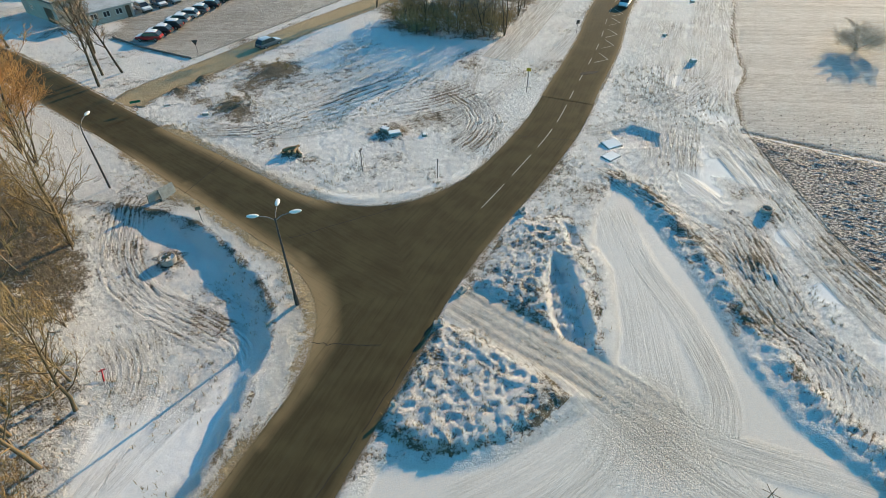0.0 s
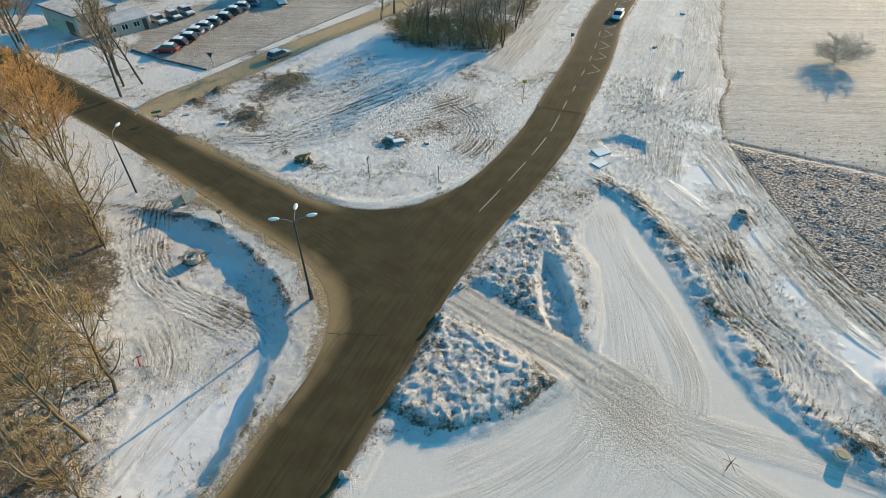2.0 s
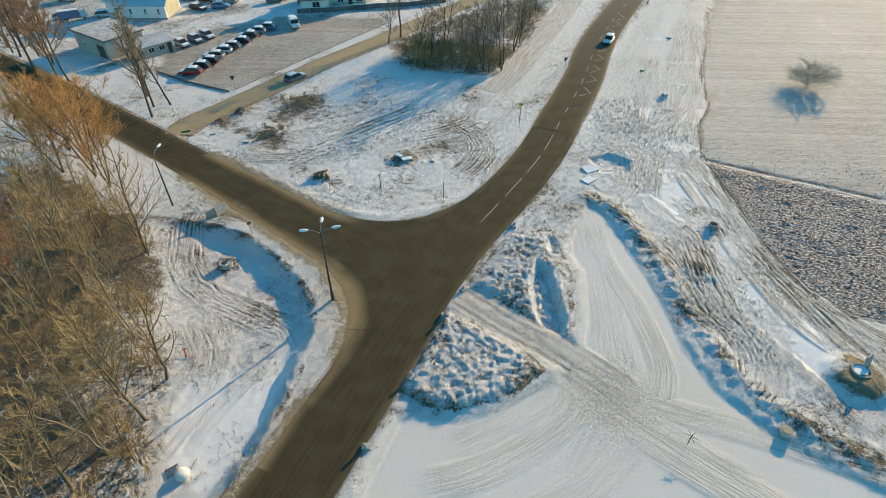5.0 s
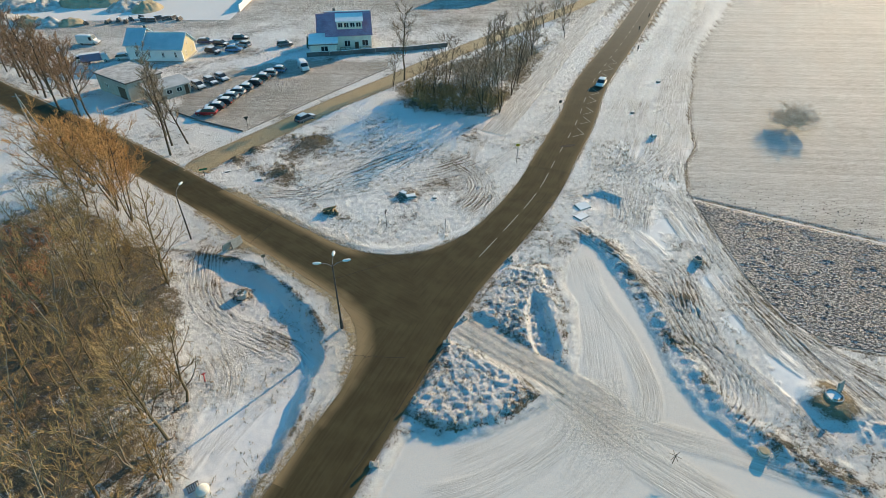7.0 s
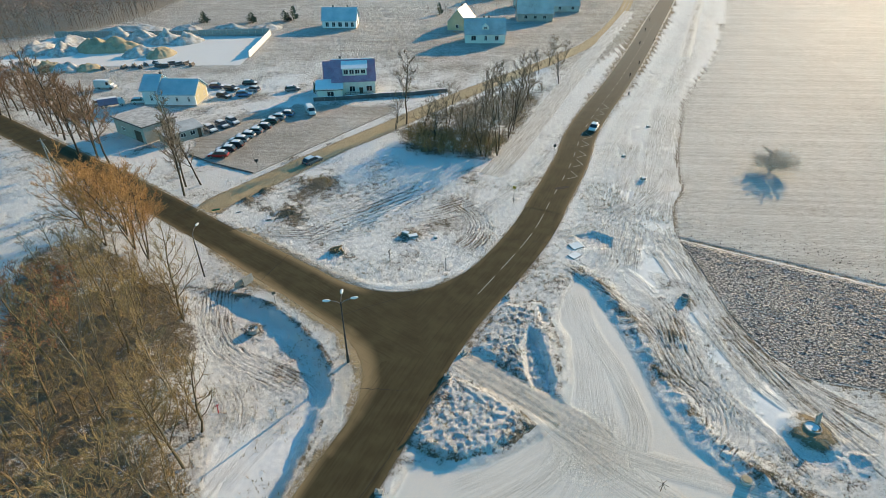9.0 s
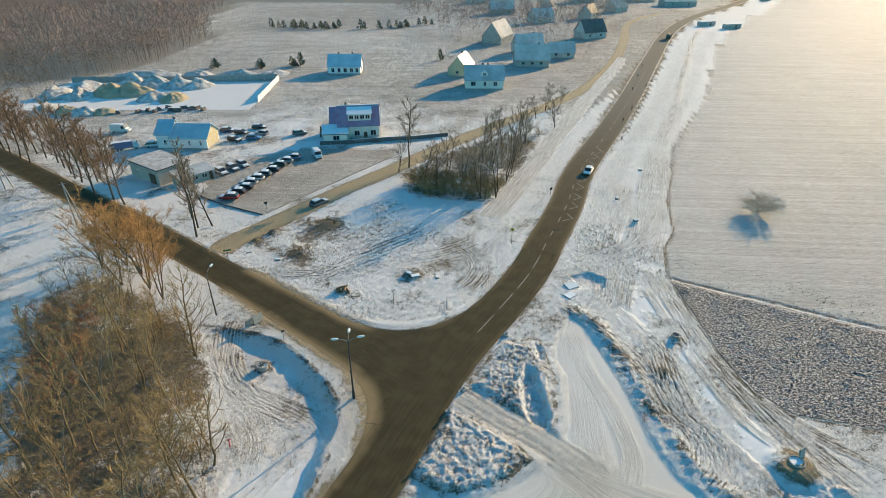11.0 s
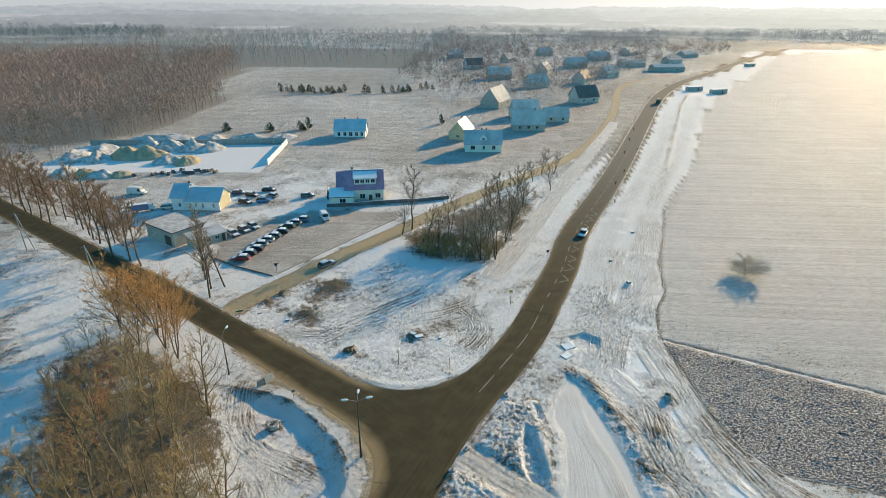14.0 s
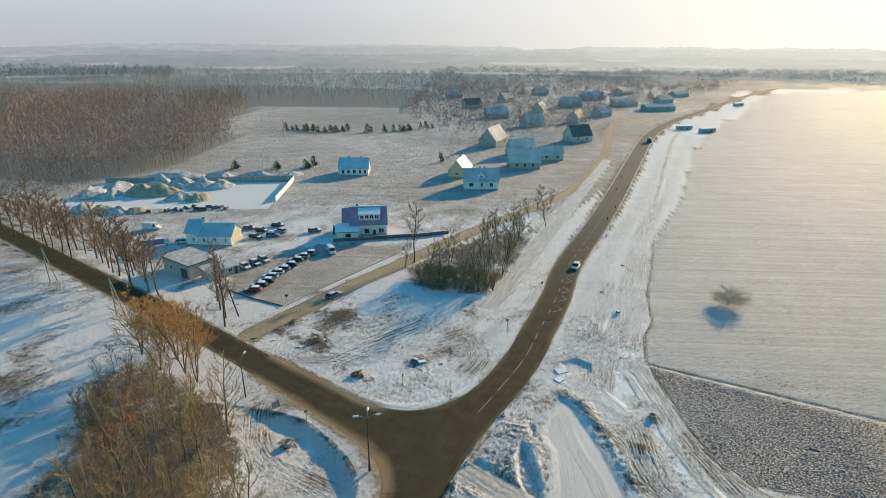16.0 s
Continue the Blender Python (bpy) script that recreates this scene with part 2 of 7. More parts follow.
M["plaster_grey"] = plain("grey_plaster", (0.34, 0.32, 0.28), (0.47, 0.44, 0.39), 0.6, 0.9)
M["roof_blue"] = plain("blue_metal_roof", (0.30, 0.46, 0.53), (0.48, 0.60, 0.65), 0.35, 0.45, 0.0, 0.1)
# village roofs: frost, plus the paleness of haze mixed into the colour
M["roof_village"] = plain("frosted_haze_pale_roof", (0.46, 0.42, 0.39), (0.68, 0.63, 0.59), 0.3, 0.8)
# village walls, lightened in the base colour to stand for haze
M["plaster_hazy"] = plain("haze_pale_plaster", (0.46, 0.44, 0.40), (0.62, 0.60, 0.55), 0.5, 0.9)
M["roof_plum"] = plain("plum_roof_tiles", (0.30, 0.15, 0.23), (0.46, 0.31, 0.41), 0.5, 0.6)
M["roof_grey"] = plain("frosted_grey_roof", (0.36, 0.355, 0.35), (0.56, 0.56, 0.56), 0.3, 0.7)
M["roof_dark"] = plain("dark_roof", (0.10, 0.09, 0.085), (0.19, 0.17, 0.16), 0.5, 0.7)
M["glass"] = plain("window_glass", (0.02, 0.024, 0.03), (0.05, 0.055, 0.06), 0.8, 0.12, bump=0, spec=0.5)
M["frame_white"] = plain("white_frame", (0.66, 0.66, 0.64), (0.76, 0.76, 0.74), 3.0, 0.6, bump=0)
M["door_brown"] = plain("brown_door", (0.07, 0.045, 0.03), (0.13, 0.085, 0.055), 3.0, 0.6)
M["tyre"] = plain("rubber", (0.015, 0.015, 0.015), (0.04, 0.04, 0.04), 6.0, 0.85)
M["rim"] = plain("wheel_rim", (0.35, 0.35, 0.36), (0.5, 0.5, 0.5), 6.0, 0.4, 0.7, 0)
M["red_paint"] = plain("red_paint", (0.48, 0.02, 0.03), (0.6, 0.05, 0.05), 4.0, 0.45, bump=0)
M["lamp_red"] = plain("red_lens", (0.35, 0.01, 0.01), (0.5, 0.03, 0.02), 4.0, 0.3, bump=0)
M["lamp_clear"] = plain("clear_lens", (0.6, 0.6, 0.58), (0.75, 0.75, 0.72), 4.0, 0.2, bump=0)
M["yellow_sign"] = plain("yellow_sign", (0.62, 0.40, 0.03), (0.72, 0.48, 0.06), 3.0, 0.5, bump=0)
M["green_sign"] = plain("green_sign", (0.02, 0.14, 0.07), (0.04, 0.2, 0.1), 3.0, 0.5, bump=0)
M["marking"] = plain("worn_marking", (0.20, 0.19, 0.165), (0.46, 0.44, 0.39), 2.0, 0.8, bump=0)
M["crack"] = plain("crack_filler", (0.012, 0.011, 0.01), (0.03, 0.028, 0.025), 2.0, 0.8, bump=0)
M["sand"] = plain("sand_heap", (0.34, 0.27, 0.17), (0.52, 0.43, 0.29), 0.5, 0.95, bump=0.5)
M["log"] = plain("log_bark", (0.20, 0.13, 0.07), (0.36, 0.26, 0.15), 1.5, 0.9)


# ---------- mesh helpers ----------
def mesh(name, verts, faces, material, smooth=False):
    me = bpy.data.meshes.new(name)
    me.from_pydata(verts, [], faces)
    me.materials.append(material)
    if smooth:
        me.shade_smooth()
    return me


def part(name, bm, material, parent=None, label=""):
    """Links a bmesh, or a mesh, as one object under a thing or a part."""
    if isinstance(bm, bmesh.types.BMesh):
        me = bpy.data.meshes.new(name)
        bm.to_mesh(me)
        bm.free()
        me.materials.append(material)
    else:
        me = bm
    ob = new(name, me)
    ob.parent = parent
    return tagged(ob, label)


def thing(name, x, y, z=0.0, rz=0.0, label="", category="", group="", kind=""):
    ob = new(name)
    ob.empty_display_size = 0.2
    ob.matrix_basis = pose(x, y, z, 0, 0, rz)
    return tagged(ob, label, category, group, kind)


def box(bm, x0, x1, y0, y1, z0, z1, bevel=0.0, m=None):
    made = bmesh.ops.create_cube(bm, size=1.0)["verts"]
    bmesh.ops.transform(bm, matrix=Matrix.Translation(((x0 + x1) / 2, (y0 + y1) / 2, (z0 + z1) / 2)) @ Matrix.Diagonal((x1 - x0, y1 - y0, z1 - z0, 1)), verts=made)
    if bevel:
        edges = list({e for v in made for e in v.link_edges})
        made = list({v for f in bmesh.ops.bevel(bm, geom=edges, offset=bevel, segments=1, affect="EDGES")["faces"] for v in f.verts} | {v for v in made if v.is_valid})
    if m is not None:
        bmesh.ops.transform(bm, matrix=m, verts=made)
    return bm


def boxes(*rows, bevel=0.0):
    bm = bmesh.new()
    for r in rows:
        box(bm, *r, bevel=bevel)
    return bm


def tubes_mesh(name, tubes, sides, material, smooth=True):
    """One mesh of tapered tubes; a tube is a list of points and a list of radii."""
    verts, faces, base = [], [], 0
    ang = np.arange(sides) * 2 * math.pi / sides
    ring = np.stack([np.cos(ang), np.sin(ang)], 1)
    for pts, radii in tubes:
        p, r = np.asarray(pts, float), np.asarray(radii, float)
        d = np.gradient(p, axis=0)
        d /= np.linalg.norm(d, axis=1, keepdims=True) + 1e-9
        ref = np.where(np.abs(d[:, 2:3]) > 0.9, [[1.0, 0, 0]], [[0, 0, 1.0]])
        u = np.cross(d, ref)
        u /= np.linalg.norm(u, axis=1, keepdims=True) + 1e-9
        w = np.cross(d, u)
        v = p[:, None] + r[:, None, None] * (ring[None, :, :1] * u[:, None] + ring[None, :, 1:] * w[:, None])
        verts.append(v.reshape(-1, 3))
        k = len(p)
        i = base + np.arange((k - 1) * sides).reshape(k - 1, sides)
        j = np.roll(i, -1, 1)
        faces.append(np.stack([i, j, j + sides, i + sides], -1).reshape(-1, 4))
        base += k * sides
    return mesh(name, np.concatenate(verts), np.concatenate(faces).tolist(), material, smooth)


# ---------- noise for the lie of the land ----------
def value_noise(x, y, seed=0):
    xi, yi = np.floor(x).astype(np.int64), np.floor(y).astype(np.int64)
    fx, fy = x - xi, y - yi
    fx, fy = fx * fx * (3 - 2 * fx), fy * fy * (3 - 2 * fy)

    def h(a, b):
        v = (a * 374761393 + b * 668265263 + seed * 982451653) & 0xFFFFFFFF
        v = ((v ^ (v >> 13)) * 1274126177) & 0xFFFFFFFF
        return ((v ^ (v >> 16)) & 0xFFFF) / 65535.0

    return (h(xi, yi) * (1 - fx) + h(xi + 1, yi) * fx) * (1 - fy) + (h(xi, yi + 1) * (1 - fx) + h(xi + 1, yi + 1) * fx) * fy


def fbm(x, y, scale, octaves=4, seed=0):
    total, amp, norm = 0.0, 1.0, 0.0
    for o in range(octaves):
        total = total + amp * (value_noise(x * scale * 2**o, y * scale * 2**o, seed + 17 * o) - 0.5)
        norm += amp
        amp *= 0.55
    return total / norm * 2


def sm(v, lo, hi):
    t = np.clip((v - lo) / (hi - lo), 0, 1)
    return t * t * (3 - 2 * t)


def spline(ctrl, step=1.0):
    """Catmull-Rom through a few control points, resampled evenly."""
    c = np.asarray(ctrl, float)
    c = np.vstack([2 * c[0] - c[1], c, 2 * c[-1] - c[-2]])
    out = []
    for k in range(1, len(c) - 2):
        p0, p1, p2, p3 = c[k - 1 : k + 3]
        t = np.linspace(0, 1, 17)[:-1, None]
        out.append(0.5 * (2 * p1 + (p2 - p0) * t + (2 * p0 - 5 * p1 + 4 * p2 - p3) * t**2 + (3 * p1 - p0 - 3 * p2 + p3) * t**3))
    out = np.vstack([*out, c[-2:-1]])
    s = np.r_[0, np.cumsum(np.linalg.norm(np.diff(out, axis=0), axis=1))]
    at = np.linspace(0, s[-1], max(2, int(round(s[-1] / step)) + 1))
    return np.stack([np.interp(at, s, out[:, i]) for i in range(out.shape[1])], 1)


def dist(px, py, line, signed=False):
    """Distance to a polyline, and how far along it; signed: positive to its left."""
    best, along, side = np.full(px.shape, 1e9), np.zeros(px.shape), np.ones(px.shape)
    run = 0.0
    for (ax, ay), (bx, by) in zip(line[:-1], line[1:]):
        dx, dy = bx - ax, by - ay
        ln = math.hypot(dx, dy)
        t = np.clip(((px - ax) * dx + (py - ay) * dy) / (ln * ln), 0, 1)
        ex, ey = px - ax - t * dx, py - ay - t * dy
        d = np.hypot(ex, ey)
        near = d < best
        best = np.where(near, d, best)
        along = np.where(near, run + t * ln, along)
        if signed:
            side = np.where(near, np.where(dx * ey - dy * ex >= 0, 1.0, -1.0), side)
        run += ln
    return best * side, along


def inside(px, py, poly):
    """Signed distance to a polygon's edge, positive inside."""
    hit = np.zeros(px.shape, bool)
    for (ax, ay), (bx, by) in zip(poly, poly[1:] + poly[:1]):
        cross = (ay > py) != (by > py)
        with np.errstate(divide="ignore", invalid="ignore"):
            hit ^= cross & (px < (bx - ax) * (py - ay) / ((by - ay) or 1e-9) + ax)
    d, _ = dist(px, py, poly + poly[:1])
    return np.where(hit, d, -d)


# ---------- plan of the place ----------
MAIN = spline([(-22, -12), (-12.7, 13), (-9.6, 21), (-6.9, 28.5), (-2.6, 39), (4.0, 50.8), (10.3, 62.8), (14.8, 74.8), (20.7, 90.9), (27.6, 113), (44, 152), (61, 195), (86, 261), (120, 347), (160, 421), (220, 506), (300, 624), (420, 780)])
SIDE = spline([(-5, 33.8), (-13, 39), (-20.3, 44.4), (-27, 49.2), (-34, 53.8), (-48, 63.5), (-70, 78.2), (-97, 95), (-152, 130), (-230, 180), (-330, 245)])
SANDY = spline([(-46.6, 66.6), (-46.2, 69), (-43.5, 74), (-39.2, 80.5), (-34.6, 88), (-28.5, 97.5), (-20, 109.5), (-10, 124.5), (3, 142.7), (25, 171), (45.6, 203), (65.7, 252), (81.5, 302), (100, 372), (116, 408), (140, 440)])
DRIVE = spline([(-3.5, 34.5), (0, 32.6), (4, 29.4), (8.3, 26.7), (12.2, 23.6), (17, 19.6), (23, 15)])
LANE = spline([(-3, 72), (4, 84), (11, 102), (17.5, 119), (25.5, 141), (34, 163), (50, 205), (72, 262)])
HW = 3.55
HW_SIDE = 2.95  # the side road beyond the junction is narrower
SANDY_NEAR = SANDY[SANDY[:, 1] < 200]


def rounded_min(a, b, k):
    h = np.clip(0.5 + 0.5 * (b - a) / k, 0, 1)
    return b * (1 - h) + a * h - k * h * (1 - h)


def road_gap(x, y):
    """Distance outside the asphalt, negative on it; corners of the junction are rounded."""
    left = dist(x, y, MAIN[::4], True)[0]
    a = np.abs(left) - HW
    south = dist(x, y, SIDE[::8], True)[0]
    b = np.abs(south) - HW + (HW - HW_SIDE) * sm(-x, 26, 42)
    b = b + 20 * sm(-left, 0.5, 2.5)
    return rounded_min(a, b, 0.05 + (19.0 - 8.0 * sm(south, -2, 2)) * sm(left, -0.5, 3.0))


# zones, as polygons in metres
LOW_FIELD = [(-17.7, 12), (-16.3, 17), (-15.3, 21), (-14.9, 27), (-15.9, 31), (-18.6, 35.2), (-22, 38.4), (-26.4, 42.2), (-31.5, 44.2), (-44, 46), (-60, 40), (-60, -10), (-26, -10)]
LOT = [(15.6, 51.6), (17.9, 50), (19.6, 44), (21.2, 37.5), (22.0, 32), (22.4, 27), (23.8, 22.5), (27.6, 17.9), (34.5, 13), (44, 6), (60, -12), (-14, -12), (-8.2, 13), (-6.4, 18.2), (-4.9, 19), (-0.6, 18.7), (2, 19.6), (7.6, 23), (10.6, 27.2), (11.6, 30), (12.2, 37.5), (11.2, 41), (12.1, 45.5)]
TRI_MOUND = [(-2.3, 30.6), (-3.4, 28.2), (-5.2, 23.6), (-6.2, 20.6), (-5.0, 19.8), (-3.0, 18.9), (-0.7, 18.6), (2.3, 19.6), (5.1, 21.1), (7.9, 23.6), (5.3, 26.0), (1.2, 29.0)]
MOUND = [(-0.2, 34.3), (2.6, 39.8), (5.2, 44.2), (10.4, 45), (11.2, 41), (11.9, 37), (11.3, 30.5), (11.0, 28), (9.8, 27.5), (7, 29.6), (4.1, 31.4)]
PIT = [(8.0, 38.8), (9.2, 37.6), (9.9, 33.6), (10.4, 29.8), (9.8, 28.0), (7.9, 28.7), (7.0, 31.6), (6.9, 35.4)]
NICHE = [(17.6, 62.4), (20.6, 64.0), (23.5, 62.0), (22.8, 59.0), (18.4, 58.6)]
PIT_SMALL = [(9.6, 43.6), (10.7, 43), (10.6, 40.2), (9.6, 40.2)]
PLOUGH = [(33.9, 62.4), (34.6, 52.7), (35.1, 42.6), (37, 35.6), (40, 31.6), (47, 30.2), (70, 24), (150, -20), (240, -60), (240, -30), (120, 24), (59.2, 51.1)]
PALE_FIELD = [(33.9, 62.8), (36.4, 73), (40.2, 80), (43.5, 95), (48.5, 109), (56, 132), (66, 152), (84, 187), (104, 236), (125, 287), (164, 364), (270, 535), (370, 706), (520, 760), (900, 500), (900, -300), (240, -30), (120, 24.4), (59.2, 51.5)]
PARKING = [(-60.5, 90.2), (-53.5, 86.2), (-43.4, 82.2), (-39.6, 88.9), (-30.7, 103.5), (-20.9, 119), (-21.5, 124), (-42, 125.5), (-53.3, 119.6), (-65, 111)]
WOODS = [(-43.5, 45.5), (-36.6, 37.5), (-32, 29), (-28.2, 23), (-26.2, 18), (-24.8, 12), (-24.8, -15), (-52, -15), (-50, 18), (-54, 27), (-60, 36), (-66, 44), (-69, 51), (-63, 57), (-55, 54)]
THICKET = [(-19, 107), (-13.5, 95), (-5, 91.5), (4.5, 91), (9, 101), (14.5, 118), (22, 142), (14, 140), (3, 134), (-8, 121)]
FOREST = [(-330, 200), (-197, 199), (-176, 194), (-160, 203), (-152, 222), (-148, 235), (-152, 275), (-150, 312), (-165, 318), (-190, 390), (-205, 480), (-240, 520), (-560, 520), (-520, 330)]
FAR_WOOD = [(-900, 520), (-205, 500), (-60, 505), (-40, 640), (-80, 700), (-330, 740), (-900, 760)]
VILLAGE = [(-60, 430), (-24, 330), (20, 300), (60, 330), (150, 490), (255, 620), (330, 740), (-60, 740)]
BERM = spline([(16.3, 52.3), (18.9, 50.3), (20.8, 44), (22.4, 38), (23.2, 32.6), (24.2, 28), (25.4, 23.6), (29, 19), (35.5, 14.3), (45, 7.5)])
SANDBAND = spline([(-31, 48.8), (-22.9, 42.4), (-16.2, 38.0), (-13.4, 35.2), (-11.2, 31), (-10.9, 27.5), (-12.1, 23.3), (-13.8, 19)])
ARC_LEFT = spline([(-35.8, 47.5), (-35.2, 42.5), (-32.6, 36.6), (-28, 32.4), (-23.4, 30.3), (-19.2, 28), (-17.2, 25.4)])
ARC_RIGHT = spline([(27.4, 46), (26.8, 39), (27, 31.6), (28, 27.4), (27.3, 23.6), (24.8, 20.8)])
EDGE_TRACK = spline([(31, 68), (32.4, 56), (33.2, 45), (35.2, 36.2), (37.6, 28.6), (41, 20.6), (48, 10)])
VERGE_TRACK = spline([(23, 52), (27, 64), (33, 78), (39.5, 96), (48, 120), (60, 150), (78, 190)])
YARD_TRACK = spline([(19, 66), (24, 70.5), (31, 74.5), (38, 78.5), (43, 88)])
ISLAND_TRACK = spline([(-2, 56), (1.2, 61), (1.4, 67), (-3.5, 73.5), (-10, 76)])
RUTS = (  # line, half-width of the band, spacing, height
    (ARC_LEFT, 2.2, 0.56, 0.055), (ARC_RIGHT, 2.3, 0.58, 0.06), (EDGE_TRACK, 1.5, 0.75, 0.04), (spline([(30.2, 64), (33.6, 52), (35.6, 40), (39, 30), (44, 20)]), 1.2, 0.7, 0.03),
    (spline([(29.3, 60), (30.6, 50), (31.6, 40), (33.6, 31), (36.5, 26)]), 0.9, 0.6, 0.025),
    (VERGE_TRACK, 2.6, 0.8, 0.03), (spline([(30, 66), (37, 80), (44.5, 101), (55, 128), (66, 150)]), 1.8, 0.8, 0.03),
    (YARD_TRACK, 1.8, 0.6, 0.06), (ISLAND_TRACK, 2.6, 0.62, 0.06), (spline([(20, 72), (27, 72), (34, 76), (40, 84)]), 1.4, 0.6, 0.05), (spline([(18, 50), (22, 56), (24, 66), (30, 84), (37, 104)]), 2.0, 0.7, 0.03), (spline([(24, 44), (26, 34), (31, 26), (35, 17)]), 0.9, 0.55, 0.03), (spline([(-35, 60), (-26, 61), (-16, 66), (-8, 74)]), 1.6, 0.7, 0.05),
    (spline([(-25, 20), (-26, 25), (-29.5, 29)]), 1.8, 0.55, 0.03),
    (spline([(22, 55), (25, 49), (27.5, 42), (28.8, 35)]), 1.6, 0.6, 0.025), (spline([(-14, 66), (-6, 69), (2, 75)]), 2.0, 0.9, 0.05),
    (spline([(-28, 58), (-20, 66), (-8, 78)]), 2.4, 1.2, 0.05),
)
TREADS = [(line, half * 1.15, 0.9) for line, half, _, _ in RUTS] + [  # line, half-width, strength of fine tyre marks
    (spline(c), half, k) for c, half, k in (
        ([(0.3, 31.6), (4, 28.8), (8, 25), (10.2, 20.8), (7.2, 16.9), (1.5, 13.4), (-4, 11.5)], 1.9, 0.9), ([(-3, 34), (4.6, 28.6), (10, 22.9), (15.5, 17.4), (21, 13.2), (28, 8)], 2.4, 1.0),
        ([(8, 25.5), (13, 21.4), (17, 20.5), (18.8, 24.6), (18.1, 31.6), (16.2, 39.2), (15.5, 48.4)], 1.6, 0.8), ([(14.6, 48), (15, 36), (14.6, 27.4), (13.5, 19.8), (9, 12)], 2.6, 0.55),
        ([(36, 14), (30, 16), (24.9, 17.9), (16.8, 20.5), (9, 25)], 1.7, 0.85), ([(11, 26), (14, 24), (18, 17), (24, 12)], 2.0, 0.7), ([(4, 9), (10, 12.4), (15, 18), (17.5, 25)], 2.2, 0.7), ([(-2, 15), (3, 17.6), (8, 21), (11, 25)], 2.0, 0.5),
        ([(35.5, 61), (34.6, 46), (36.6, 36.2), (40.2, 30.3), (45, 26), (54, 20)], 1.4, 1.2), ([(33.5, 44), (36.2, 32.6), (40, 23.6), (46, 13)], 1.5, 1.2), ([(14.1, 55.2), (20.4, 46.6), (23.9, 39.6), (25.1, 32), (28.4, 27.6), (28.9, 23.7), (26.3, 20.3)], 1.7, 1.1),
        ([(41, 92), (36, 80), (27, 69), (17, 63), (12.5, 62)], 2.2, 1.0), ([(33.7, 104.4), (34.1, 84.3), (29.2, 68.6), (22.7, 57.8)], 1.5, 0.8), ([(50.2, 119.4), (42.1, 90.2), (34.5, 67.8), (33.5, 54.8)], 1.5, 1.1), ([(2.8, 85.6), (-0.3, 71.8), (3.4, 61), (2.5, 54)], 1.6, 0.9),
        ([(-44, 42), (-38, 46), (-30, 52)], 1.6, 0.6), ([(-36, 62), (-26, 60), (-18, 62), (-10, 70), (-4, 82)], 2.2, 0.8), ([(-30, 66), (-20, 72), (-12, 84)], 2.0, 0.7), ([(-24, 25), (-27, 30), (-33, 34)], 2.0, 0.7), ([(-24, 14), (-21, 21), (-18, 25)], 1.4, 0.5), ([(-40, 50), (-33, 47), (-27, 46)], 1.6, 0.7), ([(-26, 12), (-24, 20), (-25, 27)], 1.6, 0.6), ([(20, 60), (24, 78), (31, 98), (40, 122), (54, 152), (72, 192), (92, 240), (114, 292)], 3.0, 0.55), ([(44, 112), (56, 140), (74, 180), (95, 228), (118, 284), (150, 350)], 3.0, 0.55), ([(-3, 62), (4, 72), (14, 88), (26, 116)], 1.8, 0.8), ([(-20, 62), (-10, 64), (2, 70), (8, 80)], 1.8, 0.7))]


def treads(x, y):
    """Place across and along the strongest tyre marks at each point, and their strength."""
    across, run, best = np.zeros(x.shape), np.zeros(x.shape), np.zeros(x.shape)
    for i, (line, half, k) in enumerate(TREADS):
        near = np.flatnonzero((x > line[:, 0].min() - half) & (x < line[:, 0].max() + half) & (y > line[:, 1].min() - half) & (y < line[:, 1].max() + half))
        if not len(near):
            continue
        d, s = dist(x[near], y[near], line, True)
        total = np.linalg.norm(np.diff(line, axis=0), axis=1).sum()
        env = k * (1 - sm(np.abs(d), half * 0.55, half)) * sm(s, 0, 3) * (1 - sm(s, total - 4, total))
        win = env > best[near]
        w = near[win]
        across[w], run[w], best[w] = d[win] + 37.3 * i, s[win], env[win]
    best *= np.clip(0.75 + 0.7 * fbm(x, y, 0.15, 2, 83), 0.2, 1)
    (dm, sm_), (ds, ss) = dist(x, y, MAIN[::4], True), dist(x, y, SIDE[::4], True)
    tar = road_gap(x, y) < 0.2
    by_main = np.abs(dm) < np.abs(ds)
    across = np.where(tar, np.where(by_main, dm, ds + 60), across)
    return across, np.where(tar, np.where(by_main, sm_, ss), run), np.where(tar, 1.0, best)


